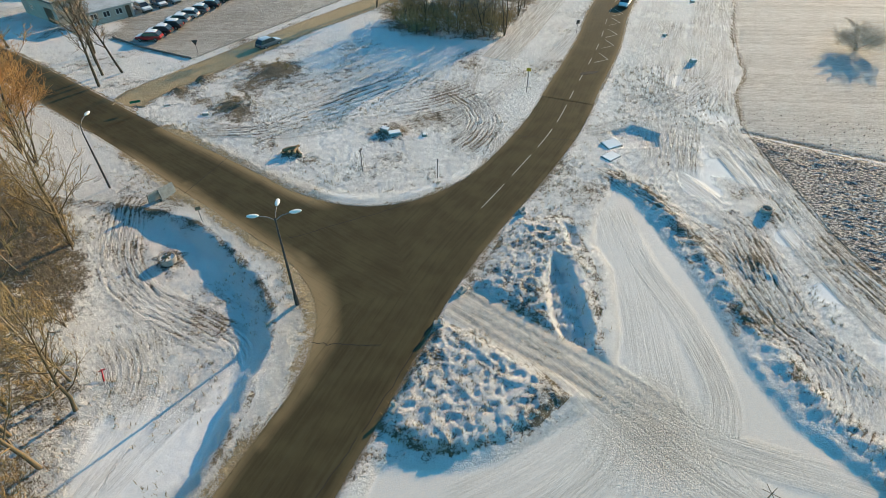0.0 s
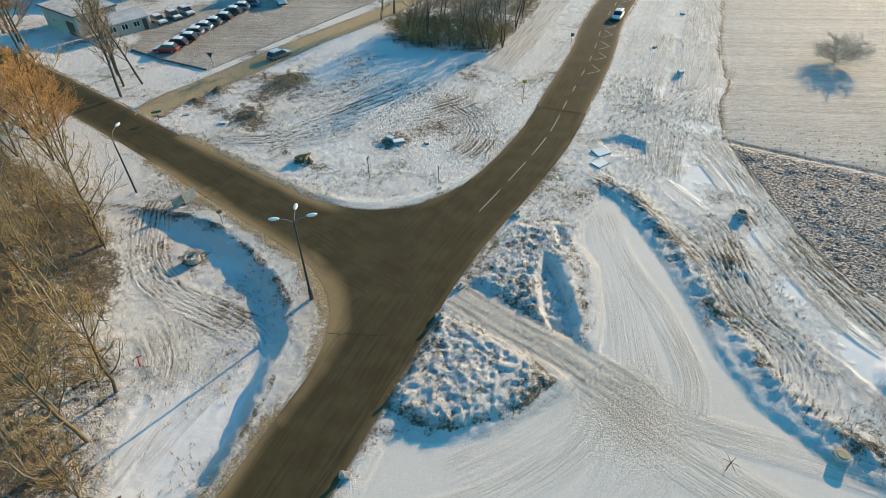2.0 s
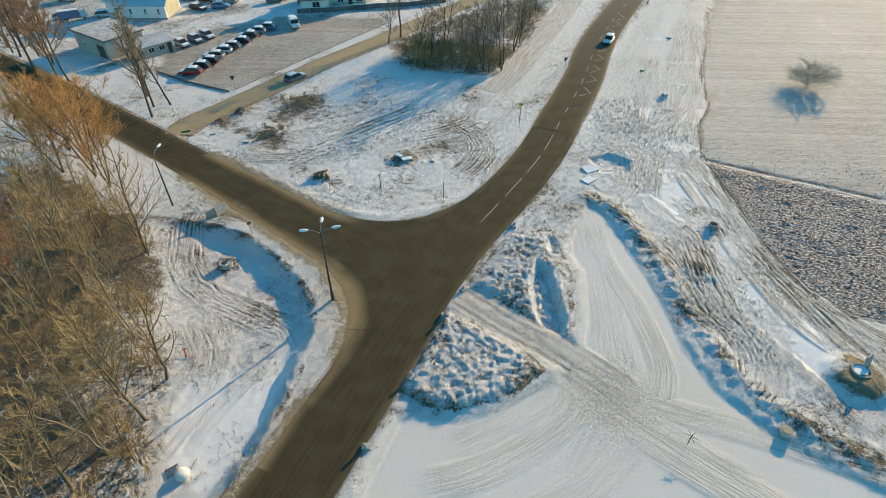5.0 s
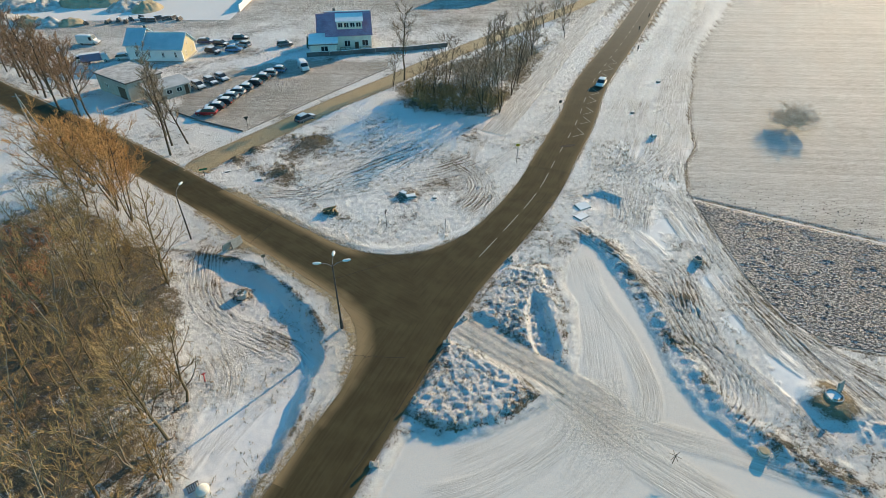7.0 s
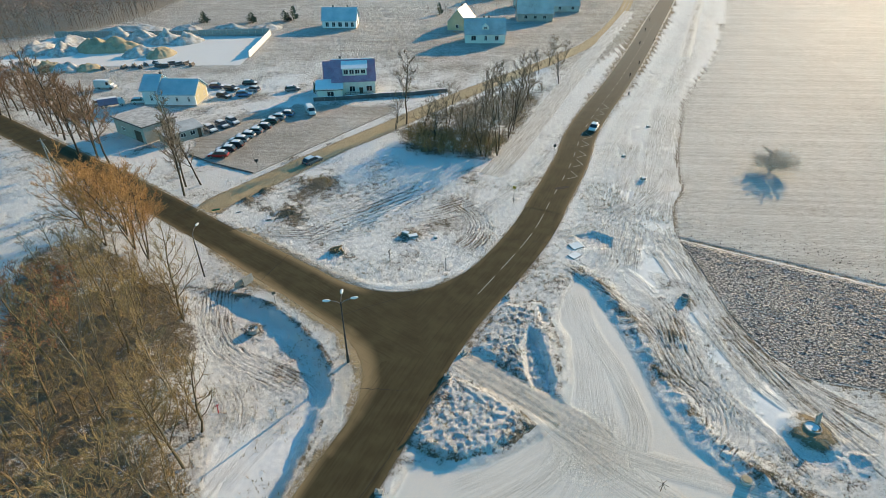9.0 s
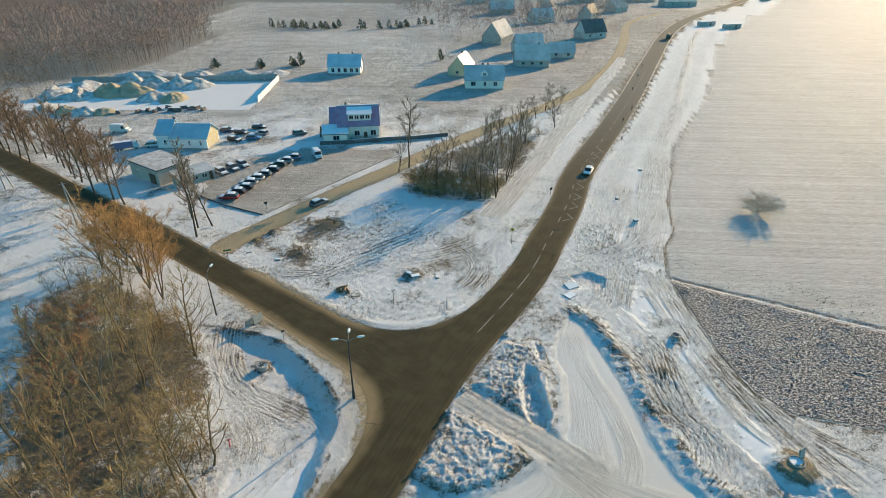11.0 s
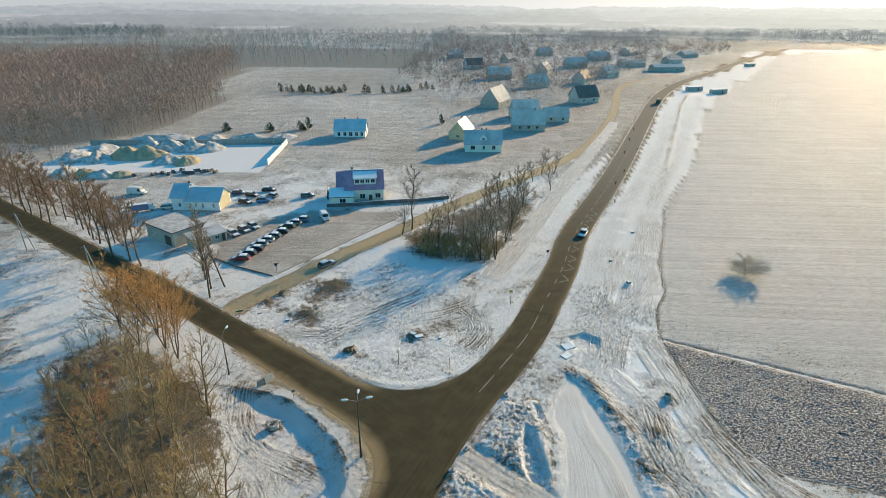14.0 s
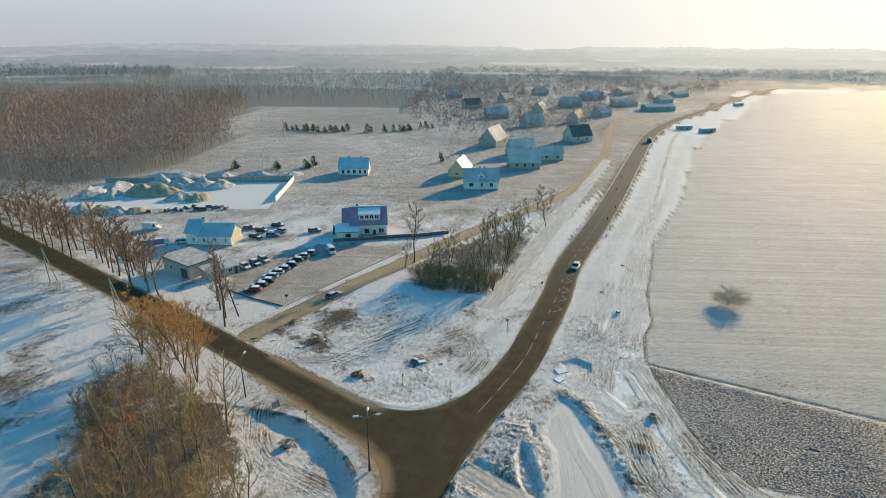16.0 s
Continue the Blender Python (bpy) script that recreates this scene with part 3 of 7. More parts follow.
def land(x, y):
    """Height of the ground and the maps of what lies on it."""
    gap = road_gap(x, y)
    n1, n2, n3 = fbm(x, y, 0.05, 3, 1), fbm(x, y, 0.4, 4, 2), fbm(x, y, 1.6, 3, 3)
    flat = 1 - sm(np.maximum(np.maximum(x - 62, -x - 46), y - 72), 0, 12)
    n2, n3 = n2 * flat, n3 * flat
    z = 0.10 * n1 * flat + 0.05 * n2
    cover = 0.67 + 0.14 * n1 + 0.19 * fbm(x, y, 0.22, 4, 5)
    sand, rows = 0.14 * np.exp(-np.clip(gap, 0, 90) / 14), np.zeros(x.shape)
    rough = np.full(x.shape, 0.075)

    low = inside(x, y, LOW_FIELD)
    bank = sm(low + 0.9 * fbm(x, y, 0.28, 3, 52), 0.1, 2.4)
    deep = 0.95 * np.exp(-np.clip(low - 5, 0, None) ** 2 / 140.0) + 0.12
    z -= bank * deep * sm(x, -42, -31)
    cover = np.where(low > 0, cover + 0.10 * np.exp(-((low - 2.4) / 1.6) ** 2) * sm(x, -42, -31) - (0.16 + 0.2 * n2) * np.exp(-((low - 0.2) / 0.7) ** 2) + 0.08 * sm(low, 4, 9), cover)
    cover -= 0.13 * sm(-x, 30, 36) * sm(low, -1, 2) * (1 + 0.8 * n2)
    smooth_snow = np.exp(-(((x + 22) / 5) ** 2 + ((y - 17) / 6.5) ** 2))
    cover += 0.30 * smooth_snow
    rough *= 1 - 0.9 * np.clip(smooth_snow, 0, 1)
    z -= 0.05 * n2 * np.clip(smooth_snow * 1.3, 0, 1)

    pale = inside(x, y, PALE_FIELD)
    pl = inside(x, y, PLOUGH)
    verge = sm(pale, -16, -8) * (pale < 0) * (pl < 0) * (gap > 4) * (x > 8)
    patch = sm(fbm(x, y, 0.13, 3, 91), -0.05, 0.22)
    cover = np.where(verge > 0.5, 0.70 + 0.26 * patch + 0.08 * n2, cover)
    rough = np.where(verge > 0.5, 0.085 * (1 - patch), rough)
    cover = np.where(pale > 0, 0.48 + 0.02 * n1, cover)
    sand = np.where(pale > 0, 0.08, sand)
    rows = np.where(pale > 0, sm(pale, 0, 1.2), rows)
    cover = np.where(pl > 0, 0.48 + 0.04 * n1, cover)
    rows = np.where(pl > 0, 2 * sm(pl, 0, 0.8), rows)
    rough = np.where(pale > 0, 0.03, rough)
    across = -x * math.sin(ROW_ANGLE) + y * math.cos(ROW_ANGLE)
    z += np.where(pl > 0, (0.05 * np.sin(across * 2 * math.pi / 0.66 + n2 * 1.2) * (0.7 + 0.8 * fbm(x, y, 0.9, 2, 23)) * sm(pl, 0, 1) + 0.06 * fbm(x, y, 2.2, 2, 19)) * (1 - sm(x, 58, 64)), 0.0)
    z -= 0.16 * np.exp(-((np.minimum(np.abs(pale), np.abs(pl)) - 0.2) / 0.45) ** 2) * (np.abs(pale - -pl) < 1.2) * (x > 33)

    for line, half, gapw, amp in RUTS:
        bx0, by0, bx1, by1 = line[:, 0].min() - 4, line[:, 1].min() - 4, line[:, 0].max() + 4, line[:, 1].max() + 4
        near = (x > bx0) & (x < bx1) & (y > by0) & (y < by1)
        if not near.any():
            continue
        d, s = dist(x[near], y[near], line, True)
        total = np.linalg.norm(np.diff(line, axis=0), axis=1).sum()
        env = (1 - sm(np.abs(d), half * 0.8, half)) * sm(s, 0, 3) * (1 - sm(s, total - 2, total))
        wob = fbm(s * 1.0, d * 0.0, 0.25, 2, 9) * 0.25 + fbm(s * 0.22, d * 0.8, 1.0, 2, 29) * 0.28
        wave = 2 * np.abs(np.sin((d + wob) * math.pi / (gapw * 0.85))) ** 0.6 - 1
        broken = np.clip(1.6 * value_noise(s * 0.35, d * 1.1, 4) - 0.1 + 0.5 * value_noise(s * 1.7, d * 2.1, 6), 0, 1.4)
        z[near] += env * amp * wave * broken
        cover[near] = cover[near] + env * broken * 0.16 * (wave - 0.45) * min(1, amp / 0.05)

    lot = inside(x, y, LOT)
    floor = 0.27
    z = np.where(lot > -0.4, z * (1 - sm(lot, -0.4, 0.8)) - floor * sm(lot, 0.0, 1.3) + 0.012 * n2 * sm(lot, 0, 2), z)
    cover = np.where(lot > 0, cover + (0.97 - cover) * sm(lot, 0.3, 1.6), cover)
    sand = np.where(lot > 0, 0.88 * sm(lot, 0.3, 1.6) * (1 + 0.3 * n1), sand)
    rough = np.where(lot > 0, rough * (1 - sm(lot, 0, 1.2)), rough)
    bd, bs = dist(x, y, BERM[::2])
    z += (0.30 + 0.26 * fbm(bs, bd * 0, 0.3, 3, 12) + 0.22 * fbm(x, y, 1.0, 3, 44)) * np.exp(-(bd / 1.05) ** 2) * (1 - 0.45 * sm(bs, 34, 44))
    cover -= (0.11 + 0.2 * fbm(x, y, 0.35, 3, 45)) * np.exp(-(bd / 1.2) ** 2)
    rough += 0.13 * np.exp(-(bd / 1.4) ** 2)

    for poly, high, lump, foot in ((TRI_MOUND, 0.48, 0.20, 1.1), (MOUND, 0.42, 0.20, 2.2)):
        m = inside(x, y, poly)
        up = sm(m, -0.2, foot)
        z = np.where(m > -0.2, z * (1 - up) + up * (high + lump * (0.35 * n2 + 0.35 * n3 + 1.0 * fbm(x, y, 2.6, 2, 8) + 0.5 * np.maximum(fbm(x, y, 1.5, 2, 15), 0))), z)
        cover = np.where(m > 0, 0.61 + 0.1 * n2 - 0.10 * (1 - sm(m, 0, 1.0)), cover)
        rough = np.where(m > 0, 0.07, rough)
    for poly, depth in ((PIT, 0.95), (PIT_SMALL, 0.6), (NICHE, 0.5)):
        m = inside(x, y, poly)
        z -= depth * sm(m, -0.35, 0.7) * (1 + 0.35 * n3)
        cover = np.where(m > -0.2, 0.78, cover)
    r = np.hypot(x - 36.4, y - 24.0)
    z += 0.72 * (1 - sm(r, 1.2, 3.4)) + 0.25 * np.exp(-(((x - 39.6) / 2.4) ** 2 + ((y - 21.2) / 1.6) ** 2)) * (1 + n3)
    cover -= 0.30 * (1 - sm(r, 1.8, 3.2)) * (1 + 0.6 * n2)
    sand = np.maximum(sand, 0.55 * (1 - sm(r, 1.4, 3.0)))
    for hx, hy, hr, hh in ((-9.8, 60.6, 1.8, 0.45), (-21, 55.2, 1.2, 0.3), (-39.2, 75.2, 1.6, 0.7), (-41.5, 71.6, 1.1, 0.6), (-28.2, 37.9, 1.4, 0.25), (33.9, 83.7, 1.0, 0.3), (30.3, 46.2, 1.1, 0.35), (26.5, 38.5, 1.5, 0.3), (-29.5, 79.2, 2.6, 0.35), (-31.5, 67.8, 2.0, 0.3)):
        q = np.hypot(x - hx, y - hy) / hr
        z += hh * np.exp(-q * q) * (1 + 0.5 * n3)
        cover -= 0.25 * np.exp(-q * q)

    for hx, hy, rx, ry in ((25.6, 50.0, 2.1, 4.6), (31.4, 35.2, 1.5, 3.0), (34.0, 27.4, 2.2, 2.8), (27.5, 57.5, 1.2, 2.4), (31.0, 42.5, 1.2, 2.2)):
        calm = 1 - sm(np.hypot((x - hx) / rx, (y - hy) / ry) + 0.9 * n2 + 0.3 * n3, 0.55, 1.25)
        cover = cover * (1 - calm) + 0.93 * calm
        rough = rough * (1 - 0.9 * calm)
    dr, ds = dist(x, y, DRIVE)
    ribbon = (1 - sm(dr, 1.5, 2.4)) * (1 - sm(ds, 17, 24))
    ends = (1 - sm(ds, 17, 26)) * sm(gap, -0.2, 0.6)
    z = z * (1 - ribbon * 0.9) + ribbon * 0.9 * (-floor * sm(ds, 6, 20) + 0.03 * np.sin(dr * 7))
    cover = cover * (1 - ribbon) + ribbon * (0.95 - ends * (0.17 + 0.16 * np.sin(dr * 9 + n1 * 3) ** 2) + 0.05 * n3)
    sand = np.maximum(sand, ribbon * ends * 0.9)
    rough = rough * (1 - ribbon)
    fan = np.exp(-(((x - 13) / 5.0) ** 2 + ((y - 21) / 5.0) ** 2))
    cover -= 0.16 * fan * (lot > 0.5)
    sand = np.maximum(sand, 0.6 * fan)

    wd = inside(x, y, WOODS)
    cover = np.where(wd > -1.5, cover - 0.27 * sm(wd, -1.5, 2), cover)
    rough = np.where(wd > 0, 0.12, rough)
    th = inside(x, y, THICKET)
    cover -= 0.22 * sm(th, -1, 2)
    pk = inside(x, y, PARKING)
    cover = np.where(pk > 0, 0.47 + 0.10 * n1 + 0.04 * n2, cover)
    sand = np.where(pk > 0, 0.2, sand)
    rough = np.where(pk > 0, 0.01, rough)
    rows = np.where(pk > 0, 0.8, rows)
    band = np.exp(-((dist(x, y, np.array([(-40.0, 70.0), (-31, 66), (-24, 58), (-19, 54)]))[0]) / 2.2) ** 2)
    cover -= 0.20 * band * (1 + n2)
    shrub = np.exp(-(((x + 30) / 8) ** 2 + ((y - 74) / 6) ** 2))
    cover -= 0.13 * shrub
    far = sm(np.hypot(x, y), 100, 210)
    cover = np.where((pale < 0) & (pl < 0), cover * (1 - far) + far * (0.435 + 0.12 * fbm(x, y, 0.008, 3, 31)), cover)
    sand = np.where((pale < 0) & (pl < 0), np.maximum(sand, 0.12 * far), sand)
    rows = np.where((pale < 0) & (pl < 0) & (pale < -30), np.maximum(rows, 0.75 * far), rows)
    cover = np.where((pale < 0) & (pale > -30) & (gap > 2) & (x > 20) & (y > 62), np.maximum(cover, 0.74 + 0.1 * n2), cover)

    for poly, less in ((FOREST, 0.34), (FAR_WOOD, 0.3), (VILLAGE, -0.04)):
        cover -= less * sm(inside(x, y, poly), -4, 6)
    cover -= 0.03 * sm(-x, 46, 58) * (gap > 2) * (y < 100) * (wd < 0)

    sd, _ = dist(x, y, SANDY_NEAR[::4])
    lane = 1 - sm(sd, 2.3, 3.3)
    z = z * (1 - lane) - 0.12 * lane
    ln, _ = dist(x, y, LANE[::5])
    z = z * (1 - 0.8 * (1 - sm(ln, 1.8, 3)) * (y < 88)) - 0.12 * (1 - sm(ln, 2.0, 3)) * (y > 85)
    cover = np.maximum(cover, 0.82 * (1 - sm(ln, 1.6, 2.6)) * sm(y + 2 * n2, 84, 92))

    z += rough * n3
    shoulder = (1 - sm(gap + 0.5 * n2, 0.1, 1.1)) * np.clip(0.8 + 0.9 * fbm(x, y, 0.22, 3, 71), 0, 1)
    corner = 1.3 * np.exp(-(((x + 12.6) / 2.6) ** 2 + ((y - 30.5) / 7.0) ** 2)) + 1.2 * np.exp(-(np.clip(gap - 0.35, -9, 9) / 1.35) ** 2) * sm(-x, 12, 17) * (1 - sm(-x, 36, 46)) * (y < 60 + 0.65 * (x + 41))
    sand = np.maximum(sand, np.clip(shoulder * 0.35, 0, 1) * sm(gap, -1.5, 0))
    sand = np.maximum(sand, np.clip(corner, 0, 1) * sm(gap, -2.4, -0.3))
    sb, _ = dist(x, y, SANDBAND)
    sand = np.maximum(sand, 0.7 * np.exp(-(sb / 0.75) ** 2) * (gap < 0.3) * np.clip(0.8 + 0.5 * n2, 0, 1))
    bend = np.exp(-(((x + 12) / 6) ** 2 + ((y - 31) / 9) ** 2)) + 0.55 * sm(-x, 14, 20) * (1 - sm(-x, 34, 44)) * (y < 60 + 0.65 * (x + 41))
    sand = np.maximum(sand, np.clip(bend, 0, 1) * np.exp(-((gap + 0.6) / 0.8) ** 2) * (0.8 + 0.5 * n2))
    cover -= 0.10 * shoulder + 0.20 * np.minimum(corner, 1) * sm(gap, -0.5, 0.1) * (1 - sm(gap, 0.5, 1.5))
    z = z * sm(gap, 0.0, 1.1) + 0.05 * sm(gap, 0.0, 0.5) * (1 - sm(gap, 0.5, 1.5))
    kerb = np.exp(-((gap - 0.9) / 0.45) ** 2) * sm(y, 43.5, 46) * (1 - sm(y, 52, 58)) * sm(x, -22, -14) * (1 - sm(x, -2, 3))
    z += 0.13 * kerb
    cover += 0.25 * kerb
    # main road past the junction: sunlit sheen painted in as a sandy tint
    sand = np.maximum(sand, 0.16 * sm(y, 44, 60) * (gap < 0) * (x > -6) * (0.7 + 0.6 * n1))
    asph = np.clip(0.5 - gap / 0.7, 0, 1)
    return z, np.clip(cover, 0, 1), sand, asph, rows, gap


def axis(fine0, fine1, step, lo, hi, below, above):
    """Even steps over the near stretch, growing outwards."""
    a = list(np.arange(fine0, fine1 + step / 2, step))
    for sign, stop, growth in ((1, hi, above), (-1, lo, below)):
        p, s, out = (a[-1], step, []) if sign > 0 else (a[0], step, [])
        while sign * (stop - p) > 0:
            s = min(s * growth, 260)
            p += sign * s
            out.append(p)
        a = a + out if sign > 0 else out[::-1] + a
    return np.array(a)


xs, ys = axis(-46, 62, 0.16, -4600, 4600, 1.09, 1.065), axis(10, 72, 0.16, -900, 4800, 1.12, 1.05)
gx, gy = np.meshgrid(xs, ys)
shape = gx.shape
gz, g_cover, g_sand, g_asph, g_rows, g_gap = land(gx.ravel(), gy.ravel())
g_verts = np.stack([gx.ravel(), gy.ravel(), gz], 1)
idx = np.arange(gx.size).reshape(shape)
g_faces = np.stack([idx[:-1, :-1], idx[:-1, 1:], idx[1:, 1:], idx[1:, :-1]], -1).reshape(-1, 4)
mid_gap = g_gap[g_faces].mean(1)
mid_xy = g_verts[g_faces].mean(1)
core = (mid_xy[:, 0] > -46) & (mid_xy[:, 0] < 46) & (mid_xy[:, 1] > 10) & (mid_xy[:, 1] < 72)
on_road = (mid_gap < 0) & core


def sheet(name, verts, faces, maps, label, category):
    """A mesh of the setting that carries the ground's maps."""
    used, where = np.unique(faces, return_inverse=True)
    me = mesh(name, verts[used], where.reshape(faces.shape).tolist(), M["ground"], True)
    for key, values in maps.items():
        a = me.attributes.new(key, "FLOAT", "POINT")
        a.data.foreach_set("value", values[used].astype(np.float32))
    return tagged(new(name, me), label, category, kind="structure")


g_tread, g_run, g_trod = treads(gx.ravel(), gy.ravel())
g_maps = {"cover": g_cover, "sand": g_sand, "asphalt": g_asph, "rows": g_rows, "tread": g_tread, "run": g_run, "trod": g_trod}
under = (mid_gap < -0.3) & ~core
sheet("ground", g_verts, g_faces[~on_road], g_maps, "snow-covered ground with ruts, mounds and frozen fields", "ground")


def ribbon(line, offsets, lift):
    """Verts and faces of a strip along a line."""
    d = np.gradient(line, axis=0)
    d /= np.linalg.norm(d, axis=1, keepdims=True)
    nrm = np.stack([-d[:, 1], d[:, 0]], 1)
    o = np.asarray(offsets)
    p = line[:, None] + nrm[:, None] * o[None, :, None]
    v = np.concatenate([p, np.full((*p.shape[:2], 1), lift)], -1).reshape(-1, 3)
    i = np.arange(len(line) * len(o)).reshape(len(line), len(o))
    f = np.stack([i[:-1, :-1], i[1:, :-1], i[1:, 1:], i[:-1, 1:]], -1).reshape(-1, 4)[:, ::-1]
    return v, f, np.tile(o, len(line))


# the roads: the junction out of the sheet itself, the far arms as strips
offs = np.r_[-HW - 1.1, -HW - 0.5, -HW - 0.15, -HW + 0.15, -HW + 0.6, np.linspace(-HW + 1.2, HW - 1.2, 5), HW - 0.6, HW - 0.15, HW + 0.15, HW + 0.5, HW + 1.1]
r_verts, r_faces, r_maps = [g_verts], [g_faces[on_road]], {k: [v] for k, v in g_maps.items()}
base = len(g_verts)
for k, arm in enumerate((MAIN[MAIN[:, 1] > 70.5], MAIN[MAIN[:, 1] < 11.5], SIDE[SIDE[:, 0] < -44.5])):
    hw = (HW, HW, HW_SIDE)[k]
    v, f, o = ribbon(arm, offs + np.sign(offs) * (hw - HW), 0.03 + 0.004 * k)
    out = np.abs(o) - hw
    v[:, 2] -= 0.10 * sm(out, 0.5, 1.1)
    r_verts.append(v), r_faces.append(f + base)
    base += len(v)
    # rows on the main arm fades in the dry, haze-greyed asphalt with distance
    for key, value in (("rows", 0.9 * sm(v[:, 1], 70, 210) if k == 0 else 0 * o), ("tread", o + (60 if k == 2 else 0)), ("run", 300 + np.repeat(np.arange(len(arm)), len(offs)) * np.linalg.norm(arm[1] - arm[0])), ("trod", 0 * o + 1.0)):
        r_maps[key].append(value)
    r_maps["cover"].append(np.full(len(v), 0.5))
    r_maps["sand"].append(np.clip(0.45 * sm(out, -0.9, 0.2) + (0.14, 0.14, 0.12)[k], 0, 1)), r_maps["asphalt"].append(np.clip(0.5 - out / 0.7, 0, 1))
sheet("road", np.concatenate(r_verts), np.concatenate(r_faces), {k: np.concatenate(v) for k, v in r_maps.items()}, "worn dark asphalt road junction with sandy snowy edges", "road")

v, f, o = ribbon(SANDY, np.r_[-3.4, -2.7, -2.3, -1.6, -0.8, 0, 0.8, 1.6, 2.3, 2.7, 3.4], 0.02)
v[:, 2] += 0.03 * np.cos(o * 3.6) - 0.12 * sm(np.abs(o), 2.5, 3.4)
edge = sm(np.abs(o), 1.7, 3.0)
sheet("dirt_road", v, f, {"cover": 0.16 + 0.42 * edge, "sand": 1 - 0.4 * edge, "asphalt": np.zeros(len(v)), "rows": np.zeros(len(v))}, "sandy tan dirt road with packed wheel tracks", "dirt road")

lane_line = LANE[LANE[:, 1] > 84]
v, f, o = ribbon(lane_line, np.r_[-2.9, -2.2, -1.5, -0.9, -0.3, 0.3, 0.9, 1.5, 2.2, 2.9], 0.06)
v[:, 2] += 0.03 * np.cos(o * 4.2) - 0.16 * sm(np.abs(o), 2.0, 2.9)
sheet("snow_lane", v, f, {"cover": 0.78 - 0.06 * np.cos(o * 4.2), "sand": np.full(len(v), 0.3), "asphalt": np.zeros(len(v)), "rows": np.full(len(v), 0.3), "tread": o + 500, "run": v[:, 1], "trod": np.full(len(v), 1.0)}, "packed snow lane with wheel ruts beside the road", "lane")
far_line = MAIN[(MAIN[:, 1] > 185) & (MAIN[:, 1] < 400)][::2]
d_ = np.gradient(far_line, axis=0)
d_ /= np.linalg.norm(d_, axis=1, keepdims=True)
v, f, o = ribbon(far_line + np.stack([d_[:, 1], -d_[:, 0]], 1) * 15.5, np.r_[-2.4, -1.6, -0.8, 0, 0.8, 1.6, 2.4], 0.10)
v[:, 2] -= 0.15 * sm(np.abs(o), 1.7, 2.4)
sheet("dirt_track", v, f, {"cover": 0.55 + 0.25 * sm(np.abs(o), 0.4, 2.0), "sand": np.full(len(v), 0.5), "asphalt": np.zeros(len(v)), "rows": np.full(len(v), 0.5)}, "bare earth track of the roadworks in the snow", "dirt track")


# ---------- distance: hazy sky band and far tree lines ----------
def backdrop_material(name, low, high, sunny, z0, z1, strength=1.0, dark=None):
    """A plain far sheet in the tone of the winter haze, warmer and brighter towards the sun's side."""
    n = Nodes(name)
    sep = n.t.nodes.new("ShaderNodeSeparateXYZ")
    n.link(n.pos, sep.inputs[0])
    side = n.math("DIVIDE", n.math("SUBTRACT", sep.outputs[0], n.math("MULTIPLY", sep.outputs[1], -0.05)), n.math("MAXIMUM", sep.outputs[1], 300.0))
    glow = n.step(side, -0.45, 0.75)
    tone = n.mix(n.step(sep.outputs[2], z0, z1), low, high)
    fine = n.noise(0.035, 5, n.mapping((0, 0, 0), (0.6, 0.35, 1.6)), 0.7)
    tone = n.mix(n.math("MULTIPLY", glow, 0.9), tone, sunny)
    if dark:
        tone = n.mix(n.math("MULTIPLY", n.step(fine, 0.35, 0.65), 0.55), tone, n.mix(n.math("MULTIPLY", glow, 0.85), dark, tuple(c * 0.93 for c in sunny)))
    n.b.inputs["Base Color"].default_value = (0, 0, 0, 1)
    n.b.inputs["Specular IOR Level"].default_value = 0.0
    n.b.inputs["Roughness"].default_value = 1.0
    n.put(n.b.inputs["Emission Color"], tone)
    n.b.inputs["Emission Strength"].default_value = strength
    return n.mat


def arc_sheet(name, radius, tops, z0, mat, a0=-75, a1=75, label="", category="backdrop"):
    """An upright far sheet round the view; tops gives its upper edge."""
    k = len(tops)
    ang = np.radians(np.linspace(a0, a1, k))
    bx, by = radius * np.sin(ang), radius * np.cos(ang)
    v = np.concatenate([np.stack([bx, by, np.full(k, z0)], 1), np.stack([bx, by, tops], 1)])
    f = [(i, i + 1, k + i + 1, k + i) for i in range(k - 1)]
    return tagged(new(name, mesh(name, v, f, mat)), label, category, kind="structure")


sky_mat = backdrop_material("haze_sky", (0.42, 0.44, 0.46), (0.50, 0.53, 0.57), (0.98, 0.93, 0.84), 0, 420)
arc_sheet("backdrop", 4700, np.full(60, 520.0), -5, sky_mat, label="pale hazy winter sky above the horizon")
# outer rings glow paler: the haze before them goes into their emission
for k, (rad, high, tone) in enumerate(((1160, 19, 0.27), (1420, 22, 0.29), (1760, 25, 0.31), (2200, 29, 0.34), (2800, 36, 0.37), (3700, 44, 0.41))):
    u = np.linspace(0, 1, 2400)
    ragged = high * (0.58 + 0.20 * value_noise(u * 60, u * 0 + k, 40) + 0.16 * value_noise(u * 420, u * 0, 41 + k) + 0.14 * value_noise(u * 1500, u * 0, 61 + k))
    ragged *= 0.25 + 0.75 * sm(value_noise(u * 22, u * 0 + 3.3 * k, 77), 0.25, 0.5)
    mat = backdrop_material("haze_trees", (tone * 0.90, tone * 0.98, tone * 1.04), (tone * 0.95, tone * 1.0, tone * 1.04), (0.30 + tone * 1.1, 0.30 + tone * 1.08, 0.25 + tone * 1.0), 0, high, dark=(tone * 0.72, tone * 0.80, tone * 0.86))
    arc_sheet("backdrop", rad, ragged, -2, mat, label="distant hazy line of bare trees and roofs")


